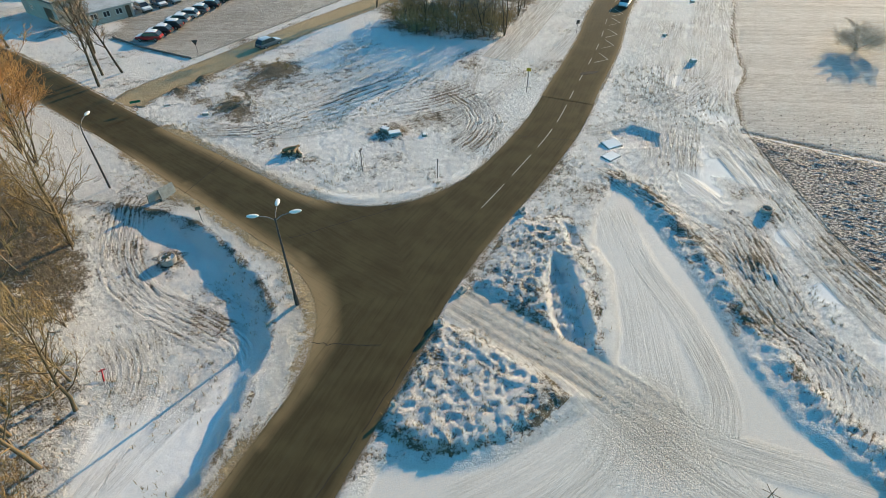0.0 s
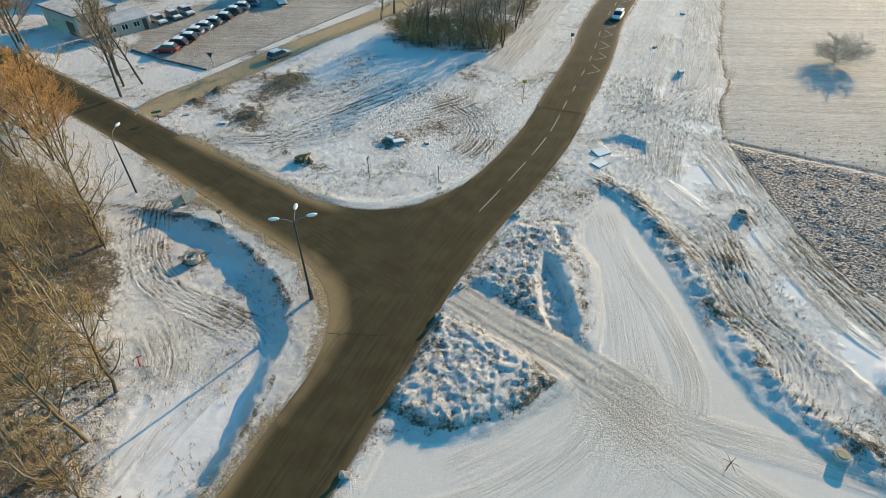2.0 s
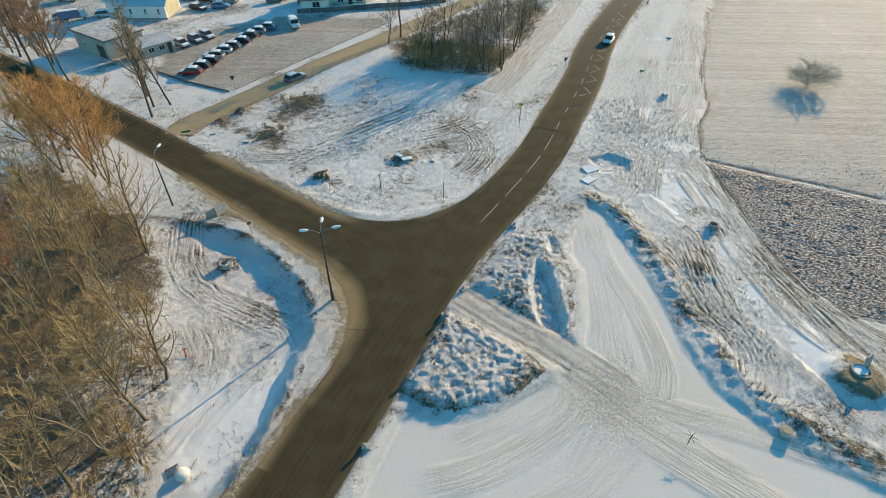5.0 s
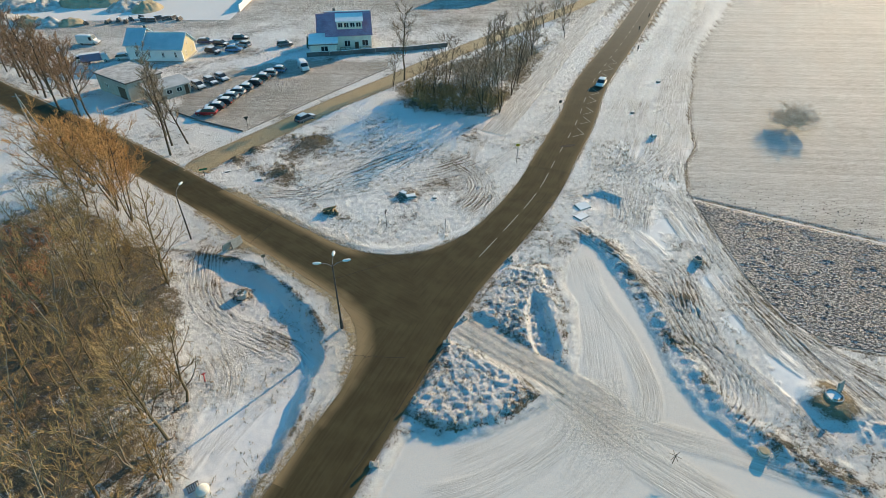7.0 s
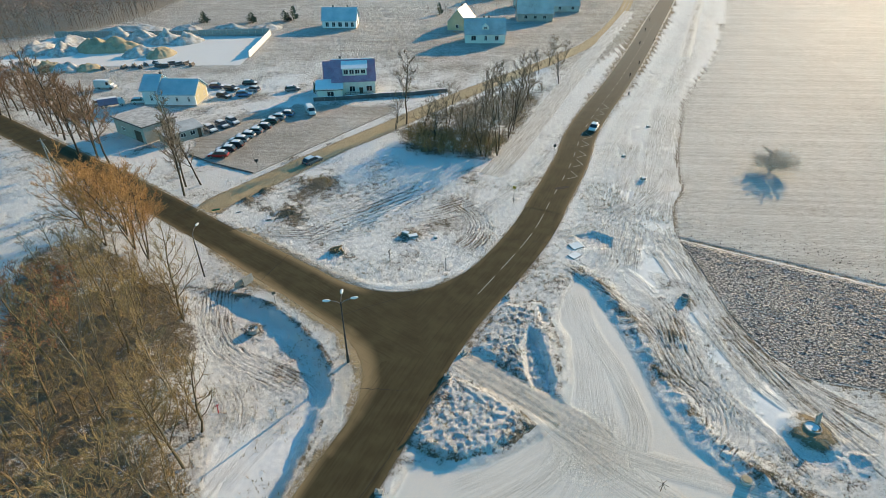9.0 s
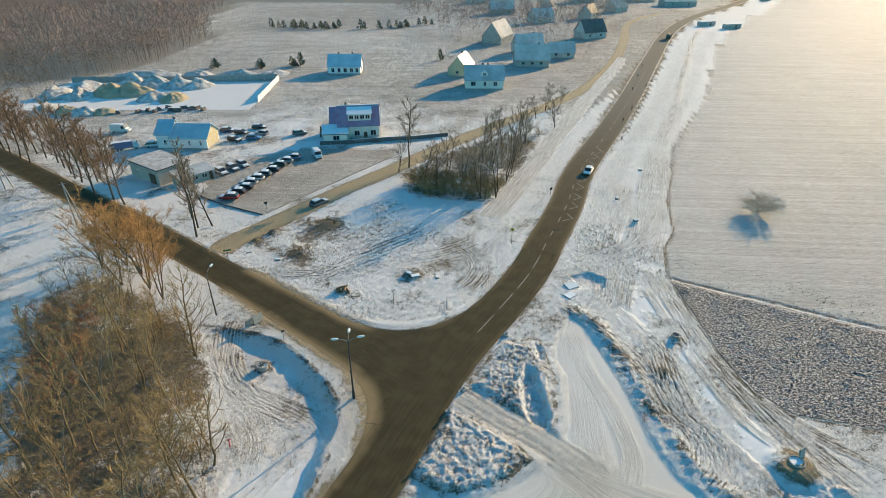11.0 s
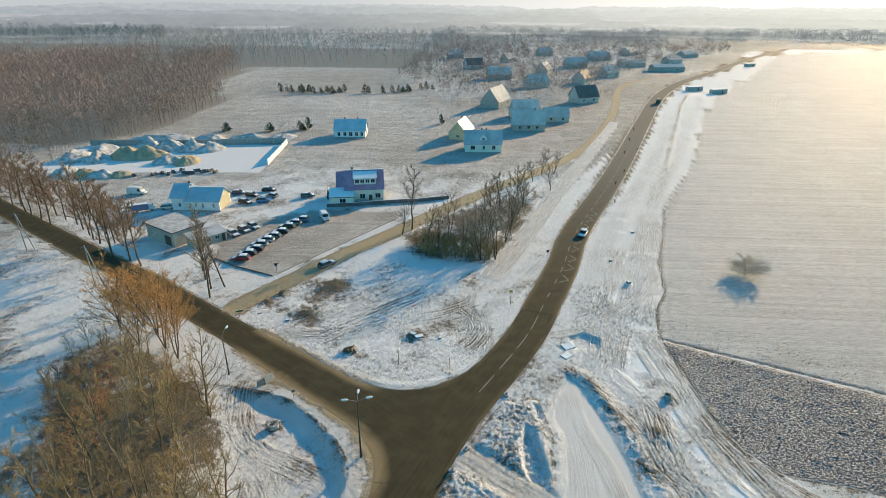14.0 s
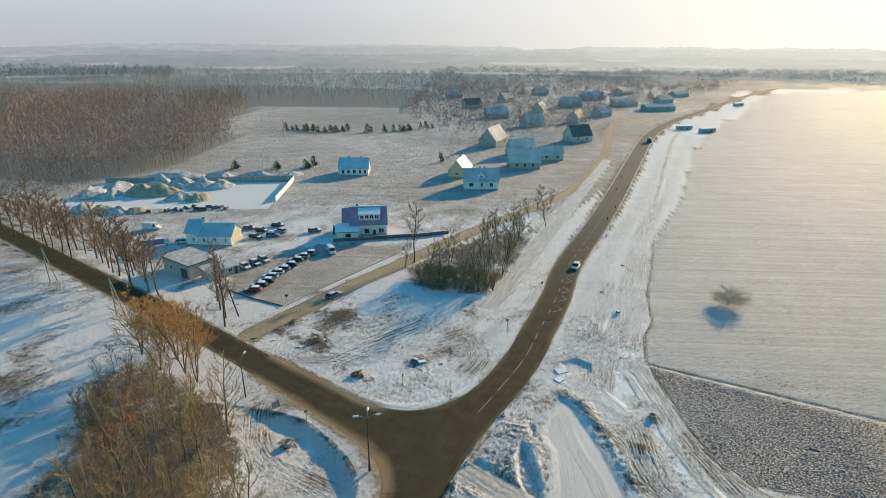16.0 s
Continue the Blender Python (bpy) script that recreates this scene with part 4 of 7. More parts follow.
ring_r, ring_a = np.array([1100.0, 1400, 1800, 3000, 4690]), np.radians(np.linspace(-76, 76, 80))
rv = np.array([(r * math.sin(a), r * math.cos(a), 0.4) for r in ring_r for a in ring_a])
ri = np.arange(len(rv)).reshape(len(ring_r), -1)
rf = np.stack([ri[:-1, :-1], ri[1:, :-1], ri[1:, 1:], ri[:-1, 1:]], -1).reshape(-1, 4)[:, ::-1]
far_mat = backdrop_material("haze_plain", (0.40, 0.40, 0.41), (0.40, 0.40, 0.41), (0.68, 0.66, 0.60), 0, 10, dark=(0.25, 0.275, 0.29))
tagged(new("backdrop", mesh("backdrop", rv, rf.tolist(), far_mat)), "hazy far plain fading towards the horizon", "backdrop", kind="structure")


# ---------- trees ----------
def grow(rng, high, lean=0.05, limbs=11, spread=0.42, first=0.25, twigs=7, forks=1, up=0.5, stem=0.012, fine=1.0, sub=3):
    """Tubes of a bare tree: thick ones (trunk, limbs) and thin ones (branchlets, twigs)."""
    thick, thin = [], []
    for s in range(forks):
        k = 7
        a, tilt = rng.uniform(0, 6.28), rng.uniform(0.02, lean) + (0.16 if forks > 1 else 0)
        h = high * rng.uniform(0.82, 1.0)
        t = np.linspace(0, 1, k)
        p = np.stack([math.cos(a) * tilt * h * t**1.2, math.sin(a) * tilt * h * t**1.2, h * t], 1)
        p[1:, :2] += np.cumsum(rng.normal(0, 0.012 * h, (k - 1, 2)), 0)
        r0 = high * stem * (1.0 if forks == 1 else 0.72)
        thick.append((p, r0 * (1 - 0.88 * t) + 0.012))
        for i in range(limbs):
            f = first + (0.97 - first) * (i + rng.uniform(0, 1)) / limbs
            q = np.array([np.interp(f, t, p[:, c]) for c in range(3)])
            ln = h * spread * (1.05 - 0.75 * f) * rng.uniform(0.7, 1.2)
            b = a + i * 2.4 + rng.uniform(-0.5, 0.5)
            d = np.array([math.cos(b), math.sin(b), up * rng.uniform(0.7, 1.4)])
            d /= np.linalg.norm(d)
            lp = [q]
            for j in range(4):
                d = d + rng.normal(0, 0.13, 3) + np.array([0, 0, 0.10])
                d /= np.linalg.norm(d)
                lp.append(lp[-1] + d * ln / 4)
            lp = np.array(lp)
            lr = r0 * 0.42 * (1.1 - 0.7 * f)
            thick.append((lp, lr * np.array([1, 0.75, 0.55, 0.36, 0.16]) + 0.008))
            for j in range(twigs):
                g = rng.uniform(0.25, 1.0) * 4
                m0 = min(int(g), 3)
                o = lp[m0] + (lp[m0 + 1] - lp[m0]) * (g - m0)
                e = (lp[m0 + 1] - lp[m0]) / (np.linalg.norm(lp[m0 + 1] - lp[m0]) + 1e-6) + rng.normal(0, 0.55, 3) + np.array([0, 0, 0.25])
                e /= np.linalg.norm(e)
                tl = ln * rng.uniform(0.22, 0.5)
                mid = o + e * tl * 0.5 + rng.normal(0, 0.05 * tl, 3)
                end = mid + (e + np.array([0, 0, 0.2]) + rng.normal(0, 0.2, 3)) * tl * 0.5
                thin.append((np.array([o, mid, end]), np.array([0.030, 0.021, 0.010]) * fine))
                for _ in range(sub):
                    w = rng.uniform(0.2, 1.0)
                    o2 = o + (end - o) * w
                    e2 = e + rng.normal(0, 0.6, 3)
                    e2 = e2 / np.linalg.norm(e2) * tl * rng.uniform(0.3, 0.6)
                    thin.append((np.array([o2, o2 + e2]), np.array([0.021, 0.010]) * fine))
    return thick, thin


def tree_kind(name, rng, high, bark, twig, label, category="tree", group="", **how):
    """One tree, out of sight under the ground until copied."""
    root = thing(name, 0, 0, 0, 0, label, category, group)
    thick, thin = grow(rng, high, **how)
    part("trunk", tubes_mesh("trunk", thick, 5 if high > 8 else 3, bark), bark, root)
    part("crown", tubes_mesh("crown", thin, 3, twig), twig, root)
    return root


def height_at(x, y):
    return float(land(np.array([float(x)]), np.array([float(y)]))[0][0])


def heights(pts):
    a = np.array(pts, float)
    return land(a[:, 0], a[:, 1])[0]


def plant(kinds, pts, rng, scale=(0.8, 1.2), sink=0.1):
    """Puts a tree at each point: the kinds themselves first, then copies."""
    hs = heights(pts)
    for i, ((x, y), h) in enumerate(zip(pts, hs)):
        k = rng.uniform(*scale)
        src = kinds[int(rng.integers(len(kinds)))]
        m = pose(x, y, h - sink, rng.normal(0, 2.5), rng.normal(0, 2.5), rng.uniform(0, 360))
        ob = src if not src.get("used") else copy_thing(src, m)
        ob.matrix_basis = m @ Matrix.Scale(k, 4)
        src["used"] = 1


def clear_marks(kinds):
    for k in bpy.data.objects:
        if "used" in k:
            del k["used"]


rng = np.random.default_rng(5)
DARK = M["bark"]
wood_a = [tree_kind("tree", rng, 15.5, M["bark_tan"], M[tw], "tall bare tree with olive-brown twigs in dense woods", group="woods by the junction", limbs=16, spread=0.44, first=0.2, twigs=8, up=0.85, fine=1.15, stem=0.012, sub=2) for tw in ("twig_olive", "twig_ochre", "twig_olive", "twig_olive")]
wood_b = [tree_kind("tree", rng, 13.5, M["bark_light"], M["twig_olive"], "slender bare tree with pale bark and olive twigs", group="woods by the junction", limbs=9, spread=0.46, first=0.2, twigs=7, forks=2, up=0.9, fine=1.2, stem=0.013, sub=2) for _ in range(2)]
shrub = [tree_kind("shrub", rng, 5.0, M["bark_tan"], M["twig_ochre"], "low leafless shrub with dense ochre twigs", "shrub", "undergrowth of the woods", limbs=5, spread=0.5, first=0.1, twigs=4, forks=4, up=0.9, stem=0.008, sub=2, fine=1.2) for _ in range(3)]
red_shrub = [tree_kind("shrub", rng, 3.6, DARK, M["twig_red"], "leafless shrub with reddish twigs at the woods' edge", "shrub", "red shrubs", limbs=5, spread=0.5, first=0.1, twigs=4, forks=4, up=1.0, stem=0.007, sub=2, fine=1.2) for _ in range(2)]
willow = [tree_kind("willow_tree", rng, 14.0, DARK, M["twig_rust"], "leaning willow with glowing rust-orange twigs beside the road", "tree", "rust willows", lean=0.16, limbs=13, spread=0.50, first=0.24, twigs=13, forks=3, up=0.55, fine=1.1, sub=3) for _ in range(2)]
roadside = [tree_kind("tree", rng, 17.5, DARK, M["twig_grey"], "bare roadside tree with dark trunk and thin twigs", group="roadside trees", limbs=14, spread=0.28, first=0.28, twigs=11, up=1.1, fine=1.5) for _ in range(3)]
row_tree = [tree_kind("tree", rng, 17.0, DARK, M[tw], "bare roadside tree with warm brown twigs", group="roadside trees", limbs=15, spread=0.38, first=0.22, twigs=15, up=0.8, fine=1.6) for tw in ("twig_brown", "twig_brown", "twig_brown")]
thick_tree = [tree_kind("tree", rng, 13.5, DARK, M["twig_grey"], "bare tree standing in a roadside thicket", group="thicket trees", limbs=10, spread=0.46, first=0.2, twigs=9, forks=2, up=0.8, fine=1.3) for _ in range(2)]
thick_shrub = [tree_kind("shrub", rng, 4.0, DARK, M["twig_olive"], "tangled leafless olive-brown shrub in the thicket", "shrub", "thicket shrubs", limbs=6, spread=0.6, first=0.1, twigs=7, forks=5, up=0.5, stem=0.007, sub=3, fine=0.9) for _ in range(2)]


def scatter(poly, count, gap, rng, margin=0.0):
    """Points spread over a polygon, no two nearer than gap."""
    p = np.array(poly)
    out, tries = [], 0
    while len(out) < count and tries < count * 60:
        tries += 1
        x, y = rng.uniform(p[:, 0].min(), p[:, 0].max()), rng.uniform(p[:, 1].min(), p[:, 1].max())
        if inside(np.array([x]), np.array([y]), poly)[0] < margin:
            continue
        if all((x - a) ** 2 + (y - b) ** 2 > gap * gap for a, b in out):
            out.append((x, y))
    return out


RED = [(-68, 46), (-61, 36), (-54, 25), (-49, 26), (-51, 37), (-58, 48)]
wood_pts = scatter(WOODS, 84, 2.7, rng, 0.3)
red_in = inside(np.array([p[0] for p in wood_pts]), np.array([p[1] for p in wood_pts]), RED) > 0
stand = [p for k, (p, r) in enumerate(zip(wood_pts, red_in)) if not r or k % 5 == 0]
plant(wood_a + wood_b, [p for p in stand if p[0] > -53], rng, (0.5, 1.0))
plant(wood_a + wood_b, [p for p in stand if p[0] <= -53], rng, (0.3, 0.5))
plant(shrub, scatter(WOODS, 60, 2.6, rng, 0.0), rng, (0.5, 1.15))
plant(red_shrub, scatter(RED, 40, 1.6, rng), rng, (0.6, 1.1))
plant(willow, [(-49.3, 51.6), (-52.8, 54.2), (-56.5, 58.5), (-60.5, 61), (-58, 55), (-64.5, 60)], rng, (0.8, 1.05))
plant(roadside, [(-53.1, 72.3), (-52, 77), (-57.5, 80), (-54.5, 76), (-60, 84)], rng, (0.85, 1.0))
plant(row_tree, [(-153, 132), (-144, 126), (-140, 124.7), (-123, 114.4), (-118, 111.5), (-113, 108.3), (-116, 115), (-111.3, 112), (-105.8, 108.7), (-92, 97), (-86, 92), (-139, 129), (-98, 102), (-131, 121), (-83, 93.5), (-79, 88), (-88.5, 97.5), (-147, 133), (-160, 139), (-166, 142), (-95, 99), (-102, 105.5), (-127, 117.5), (-134, 121.5), (-120, 117), (-75, 85.5), (-128, 125), (-90, 101), (-84, 89.5)], rng, (0.85, 1.1))
plant(thick_tree, [(-5.7, 106), (2.8, 117), (5.7, 115), (10, 109), (13.2, 124.7), (5.6, 94.1), (2.2, 93.9), (-8, 99), (-2, 99), (-11, 104), (8, 127), (1, 108), (4, 101), (11, 117), (8.5, 104), (15, 131)], rng, (0.7, 1.1))
plant(thick_tree, [(20.4, 156.4), (30, 171), (25.3, 147), (24.5, 166), (-17.9, 107.3)], rng, (0.55, 0.8))
wide_tree = tree_kind("tree", rng, 19.0, DARK, M["twig_grey"], "tall bare tree with a wide open crown by the sandy road", limbs=15, spread=0.36, first=0.3, twigs=12, up=0.7, fine=1.0, sub=4)
plant([wide_tree], [(-15.8, 111.5)], rng, (1.0, 1.0))
plant(thick_shrub, scatter([(-15, 103), (-12, 94.5), (-4, 92), (4.5, 91.5), (7, 98), (3, 104), (-6, 105)], 46, 1.5, rng, 0.3), rng, (0.6, 1.1))
plant(thick_shrub, scatter(THICKET, 14, 3.5, rng, 0.3), rng, (0.4, 0.7))
plant(thick_shrub, [(-29, 79.5), (-31, 78.4), (-27.5, 78.6), (-33, 79.4), (-31.5, 67.5), (-30, 68.3), (-32.8, 68.4)], rng, (0.28, 0.42))
plant(shrub + thick_shrub, scatter([(-46, 44), (-40, 36), (-38, 38), (-40, 44), (-43, 50), (-47, 51)], 8, 1.5, rng), rng, (0.4, 0.8))
dry_bush = tree_kind("shrub", rng, 4.4, M["bark_light"], M["pale_twig"], "round pale dry willow bush alone on the field", "shrub", lean=0.6, limbs=12, spread=0.85, first=0.02, twigs=12, forks=9, up=0.35, stem=0.004, sub=4, fine=0.45)
plant([dry_bush], [(61.0, 89.6)], rng, (1.35, 1.35))
dry_bush.scale.z *= 0.62


# ---------- far woods, one mass of simple bare trees ----------
def far_wood(name, pts, highs, rng, mat, label, bushy=52, wide=0.0062, ground=None, category="trees", stem=0.0045, broad=0.0):
    """Joined simple trees: a thin stem and a spray of fine slivers; broad gives the spread of a rounded crown."""
    V, F, base = [], [], 0
    lows = np.zeros(len(pts)) if ground is None else ground
    for (x, y), h, low in zip(pts, highs, lows):
        tip = np.array([rng.normal(0, 0.04) * h, rng.normal(0, 0.04) * h, h * 0.8])
        r = stem * h
        V.append(np.array([[r, 0, 0], [-r / 2, r * 0.87, 0], [-r / 2, -r * 0.87, 0], tip]) + (x, y, low))
        F += [(base, base + 1, base + 3), (base + 1, base + 2, base + 3), (base + 2, base, base + 3)]
        base += 4
        a = rng.uniform(0, 6.28, bushy)
        if broad:
            e = rng.normal(0, 1, (bushy, 3))
            e *= rng.uniform(0.15, 1, (bushy, 1)) ** 0.5 / (np.linalg.norm(e, axis=1, keepdims=True) + 1e-6)
            o = e * (broad * h, broad * h, 0.33 * h) + (tip[0] * 0.7, tip[1] * 0.7, 0.62 * h)
            d = (e + rng.normal(0, 0.5, (bushy, 3)) + (0, 0, 0.3)) * (h * rng.uniform(0.06, 0.16, (bushy, 1)))
        else:
            f = 0.3 + 0.68 * rng.uniform(0, 1, bushy) ** 0.8
            o = tip[None] * f[:, None]
            ln = h * rng.uniform(0.12, 0.30, bushy) * (1.15 - 0.6 * f)
            d = np.stack([np.cos(a) * ln * 0.95, np.sin(a) * ln * 0.95, ln * rng.uniform(0.2, 1.0, bushy)], 1)
        w = np.stack([-np.sin(a), np.cos(a), 0 * a], 1) * (wide * h)
        up = np.array([0, 0, 0.008 * h])
        q = np.stack([o - w, o + w + up, o + d], 1)
        V.append(q.reshape(-1, 3) + (x, y, low))
        F += [(base + 3 * i, base + 3 * i + 1, base + 3 * i + 2) for i in range(bushy)]
        base += 3 * bushy
    return tagged(new(name, mesh(name, np.concatenate(V), F, mat)), label, category, kind="stuff")


frng = np.random.default_rng(8)


def fill(poly, spacing, rng):
    """Points on a jittered grid inside a polygon."""
    p = np.array(poly)
    gx_, gy_ = np.meshgrid(np.arange(p[:, 0].min(), p[:, 0].max(), spacing), np.arange(p[:, 1].min(), p[:, 1].max(), spacing))
    q = np.stack([gx_.ravel(), gy_.ravel()], 1) + rng.uniform(-0.45, 0.45, (gx_.size, 2)) * spacing
    return q[inside(q[:, 0], q[:, 1], poly) > 0]


up_ = fill(WOODS, 1.45, frng)
up_ = up_[(up_[:, 1] > 4) & (up_[:, 0] > -74)]
for half_, mat_, word_ in ((0, M["twig_ochre"], "ochre"), (1, M["twig_brown"], "grey-brown")):
    far_wood("undergrowth", up_[half_::2], frng.uniform(0.7, 2.3, len(up_[half_::2])), frng, mat_, f"tangled {word_} brambles and saplings under the bare trees", 22, 0.011, heights(up_[half_::2]) - 0.05, "undergrowth")
wp = fill([(-41, 73), (-33, 80), (-25, 79), (-14, 67), (-19, 55), (-31, 61), (-36, 66)], 1.0, frng)
wp = wp[value_noise(wp[:, 0] / 3, wp[:, 1] / 3, 25) > 0.52]
far_wood("weeds", wp, frng.uniform(0.25, 0.75, len(wp)), frng, M["twig_grey"], "low dead weeds poking through the snow", 16, 0.02, heights(wp) - 0.05, "weeds")
fp = fill(FOREST, 5.6, frng)
fp = fp[(fp[:, 1] < 330) | (value_noise(fp[:, 0] / 40, fp[:, 1] / 40, 35) > 0.35)]
far_wood("forest", fp, 9 + 12 * frng.uniform(0, 1, len(fp)) ** 0.8, frng, M["forest_twig"], "bare reddish-brown deciduous forest beyond the fields", 78, 0.0062, stem=0.005, broad=0.2)
edge_pts = fill([(-200, 196), (-176, 190), (-158, 200), (-148, 221), (-146, 236), (-150, 312), (-158, 312), (-156, 236), (-168, 206), (-198, 206)], 3.5, frng)
far_wood("forest", edge_pts, frng.uniform(4, 15, len(edge_pts)), frng, M["twig_brown"], "ragged brown edge of the bare forest", 44, 0.0045, broad=0.2)
# the farther woods take the twig colours with haze mixed in
bp = fill([(-218, 512), (-60, 505), (20, 560), (70, 700), (-60, 930), (-560, 930), (-420, 640), (-290, 600)], 10.5, frng)
far_wood("forest", bp, frng.uniform(12, 21, len(bp)), frng, M["haze_twig"], "distant haze-pale wood behind the meadow", 46, 0.0085, broad=0.24, stem=0.007)
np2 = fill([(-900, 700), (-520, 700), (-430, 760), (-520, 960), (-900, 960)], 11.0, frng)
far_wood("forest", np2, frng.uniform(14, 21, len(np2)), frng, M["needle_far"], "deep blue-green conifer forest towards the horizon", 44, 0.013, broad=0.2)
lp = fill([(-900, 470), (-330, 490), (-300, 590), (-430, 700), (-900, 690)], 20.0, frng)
far_wood("forest", lp, frng.uniform(6, 15, len(lp)), frng, M["haze_twig"], "loose haze-pale birches on far snowy meadows", 44, 0.008, broad=0.25)
tp = fill(VILLAGE, 8.5, frng)
tp = tp[value_noise(tp[:, 0] / 26, tp[:, 1] / 26, 15) > 0.25]
far_wood("forest", tp, frng.uniform(5, 13, len(tp)), frng, M["forest_twig"], "scattered garden trees of the far village", 80, 0.016, broad=0.36)
vp = fill([(-60, 740), (330, 740), (430, 860), (560, 730), (900, 640), (900, 1100), (-60, 1100)], 13.0, frng)
vp = vp[value_noise(vp[:, 0] / 60, vp[:, 1] / 60, 16) > 0.3]
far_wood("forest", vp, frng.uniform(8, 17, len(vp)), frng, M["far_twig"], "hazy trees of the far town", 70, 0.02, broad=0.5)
gp = np.concatenate([fill([(-20, 300), (0, 262), (30, 255), (52, 250), (74, 300), (100, 372), (70, 350), (30, 310)], 7.0, frng), fill([(-24, 232), (-12, 226), (4, 236), (40, 236), (48, 250), (20, 250), (0, 246)], 6.0, frng)])
far_wood("forest", gp, frng.uniform(2.5, 9, len(gp)), frng, M["twig_brown"], "bare garden trees and bushes between the houses", 54, 0.007, broad=0.28)
hp = fill([(-135, 228), (-120, 224), (-70, 232), (20, 262), (30, 290), (-20, 275), (-100, 246), (-140, 250)], 7.5, frng)
far_wood("meadow_scrub", hp, frng.uniform(1.5, 6, len(hp)), frng, M["haze_twig"], "thin haze-pale scrub along the meadow", 40, 0.005, broad=0.26)
rp = fill([(-195, 165), (-150, 150), (-158, 185), (-190, 192)], 4.0, frng)
far_wood("forest", rp, frng.uniform(6, 12, len(rp)), frng, M["twig_brown"], "birches and bare trees near the sand yard", 54, 0.005, broad=0.2)


def conifer(name, rng, high, wide):
    """A small pine: a stem and whorls of drooping needle sprays."""
    root = thing(name, 0, 0, 0, 0, "dark green pine bush dusted with frost on the meadow", "pine", "meadow pines")
    part("trunk", tubes_mesh("trunk", [(np.array([[0, 0, 0], [0, 0, high * 0.9]]), [0.09, 0.02])], 5, DARK), DARK, root)
    V, F, b = [], [], 0
    for i in range(170):
        f = rng.uniform(0.05, 1.0)
        a = rng.uniform(0, 6.28)
        ln = wide * (1.05 - 0.85 * f**1.3) * rng.uniform(0.6, 1.1)
        o = np.array([0, 0, high * f * 0.92])
        e = np.array([math.cos(a), math.sin(a), rng.uniform(-0.1, 0.45)]) * ln
        s = np.array([-math.sin(a), math.cos(a), 0]) * ln * 0.22
        V += [o + e * 0.25, o + e * 0.7 + s + (0, 0, 0.08), o + e, o + e * 0.7 - s + (0, 0, -0.06)]
        F.append((b, b + 1, b + 2, b + 3))
        b += 4
    part("crown", mesh("crown", np.array(V), F, M["needle"]), M["needle"], root)
    return root


pines = [conifer("pine", rng, 4.5, 1.9), conifer("pine", rng, 3.6, 2.1)]
plant(pines, [(-79.7, 230), (-81.5, 231), (-77.5, 231.5), (-93.9, 226), (-114, 225), (-15.6, 248), (-128, 346), (-124, 347), (-120, 344), (-112, 341), (-108, 343), (-104, 340), (-100, 342), (-96, 344), (-92, 341), (-88, 346), (-85.9, 349), (-71, 343), (-68.5, 344), (-59.4, 344), (-54, 350), (-50, 353), (-47, 351), (-44, 355), (-36, 364), (-33, 366), (-28, 365), (-116, 349), (-110, 350), (-98, 350), (-90, 352)], rng, (0.8, 1.5))


# ---------- cars ----------
def loft(rows, closed=True):
    """Skin through cross-sections; a row is a list of points."""
    bm = bmesh.new()
    rings = [[bm.verts.new(p) for p in r] for r in rows]
    k = len(rings[0])
    for a, b in zip(rings[:-1], rings[1:]):
        for i in range(k if closed else k - 1):
            bm.faces.new((a[i], a[(i + 1) % k], b[(i + 1) % k], b[i]))
    if closed:
        bm.faces.new(rings[0][::-1]), bm.faces.new(rings[-1])
    bmesh.ops.recalc_face_normals(bm, faces=bm.faces)
    return bm


def section(x, half, z0, z1, r=0.12):
    """Rounded cross-section of a body at x."""
    return [(x, -half + r, z0), (x, half - r, z0), (x, half, z0 + r), (x, half, z1 - r), (x, half - r * 1.4, z1), (x, -half + r * 1.4, z1), (x, -half, z1 - r), (x, -half, z0 + r)]


def cylinder(bm, r, h, seg, m):
    bmesh.ops.create_cone(bm, cap_ends=True, segments=seg, radius1=r, radius2=r, depth=h, matrix=m)
    return bm


PAINTS = {}


def paint(rgb):
    if rgb not in PAINTS:
        PAINTS[rgb] = plain("car_paint", tuple(c * 0.85 for c in rgb), rgb, 1.2, 0.35, bump=0, spec=0.5)
    return PAINTS[rgb]


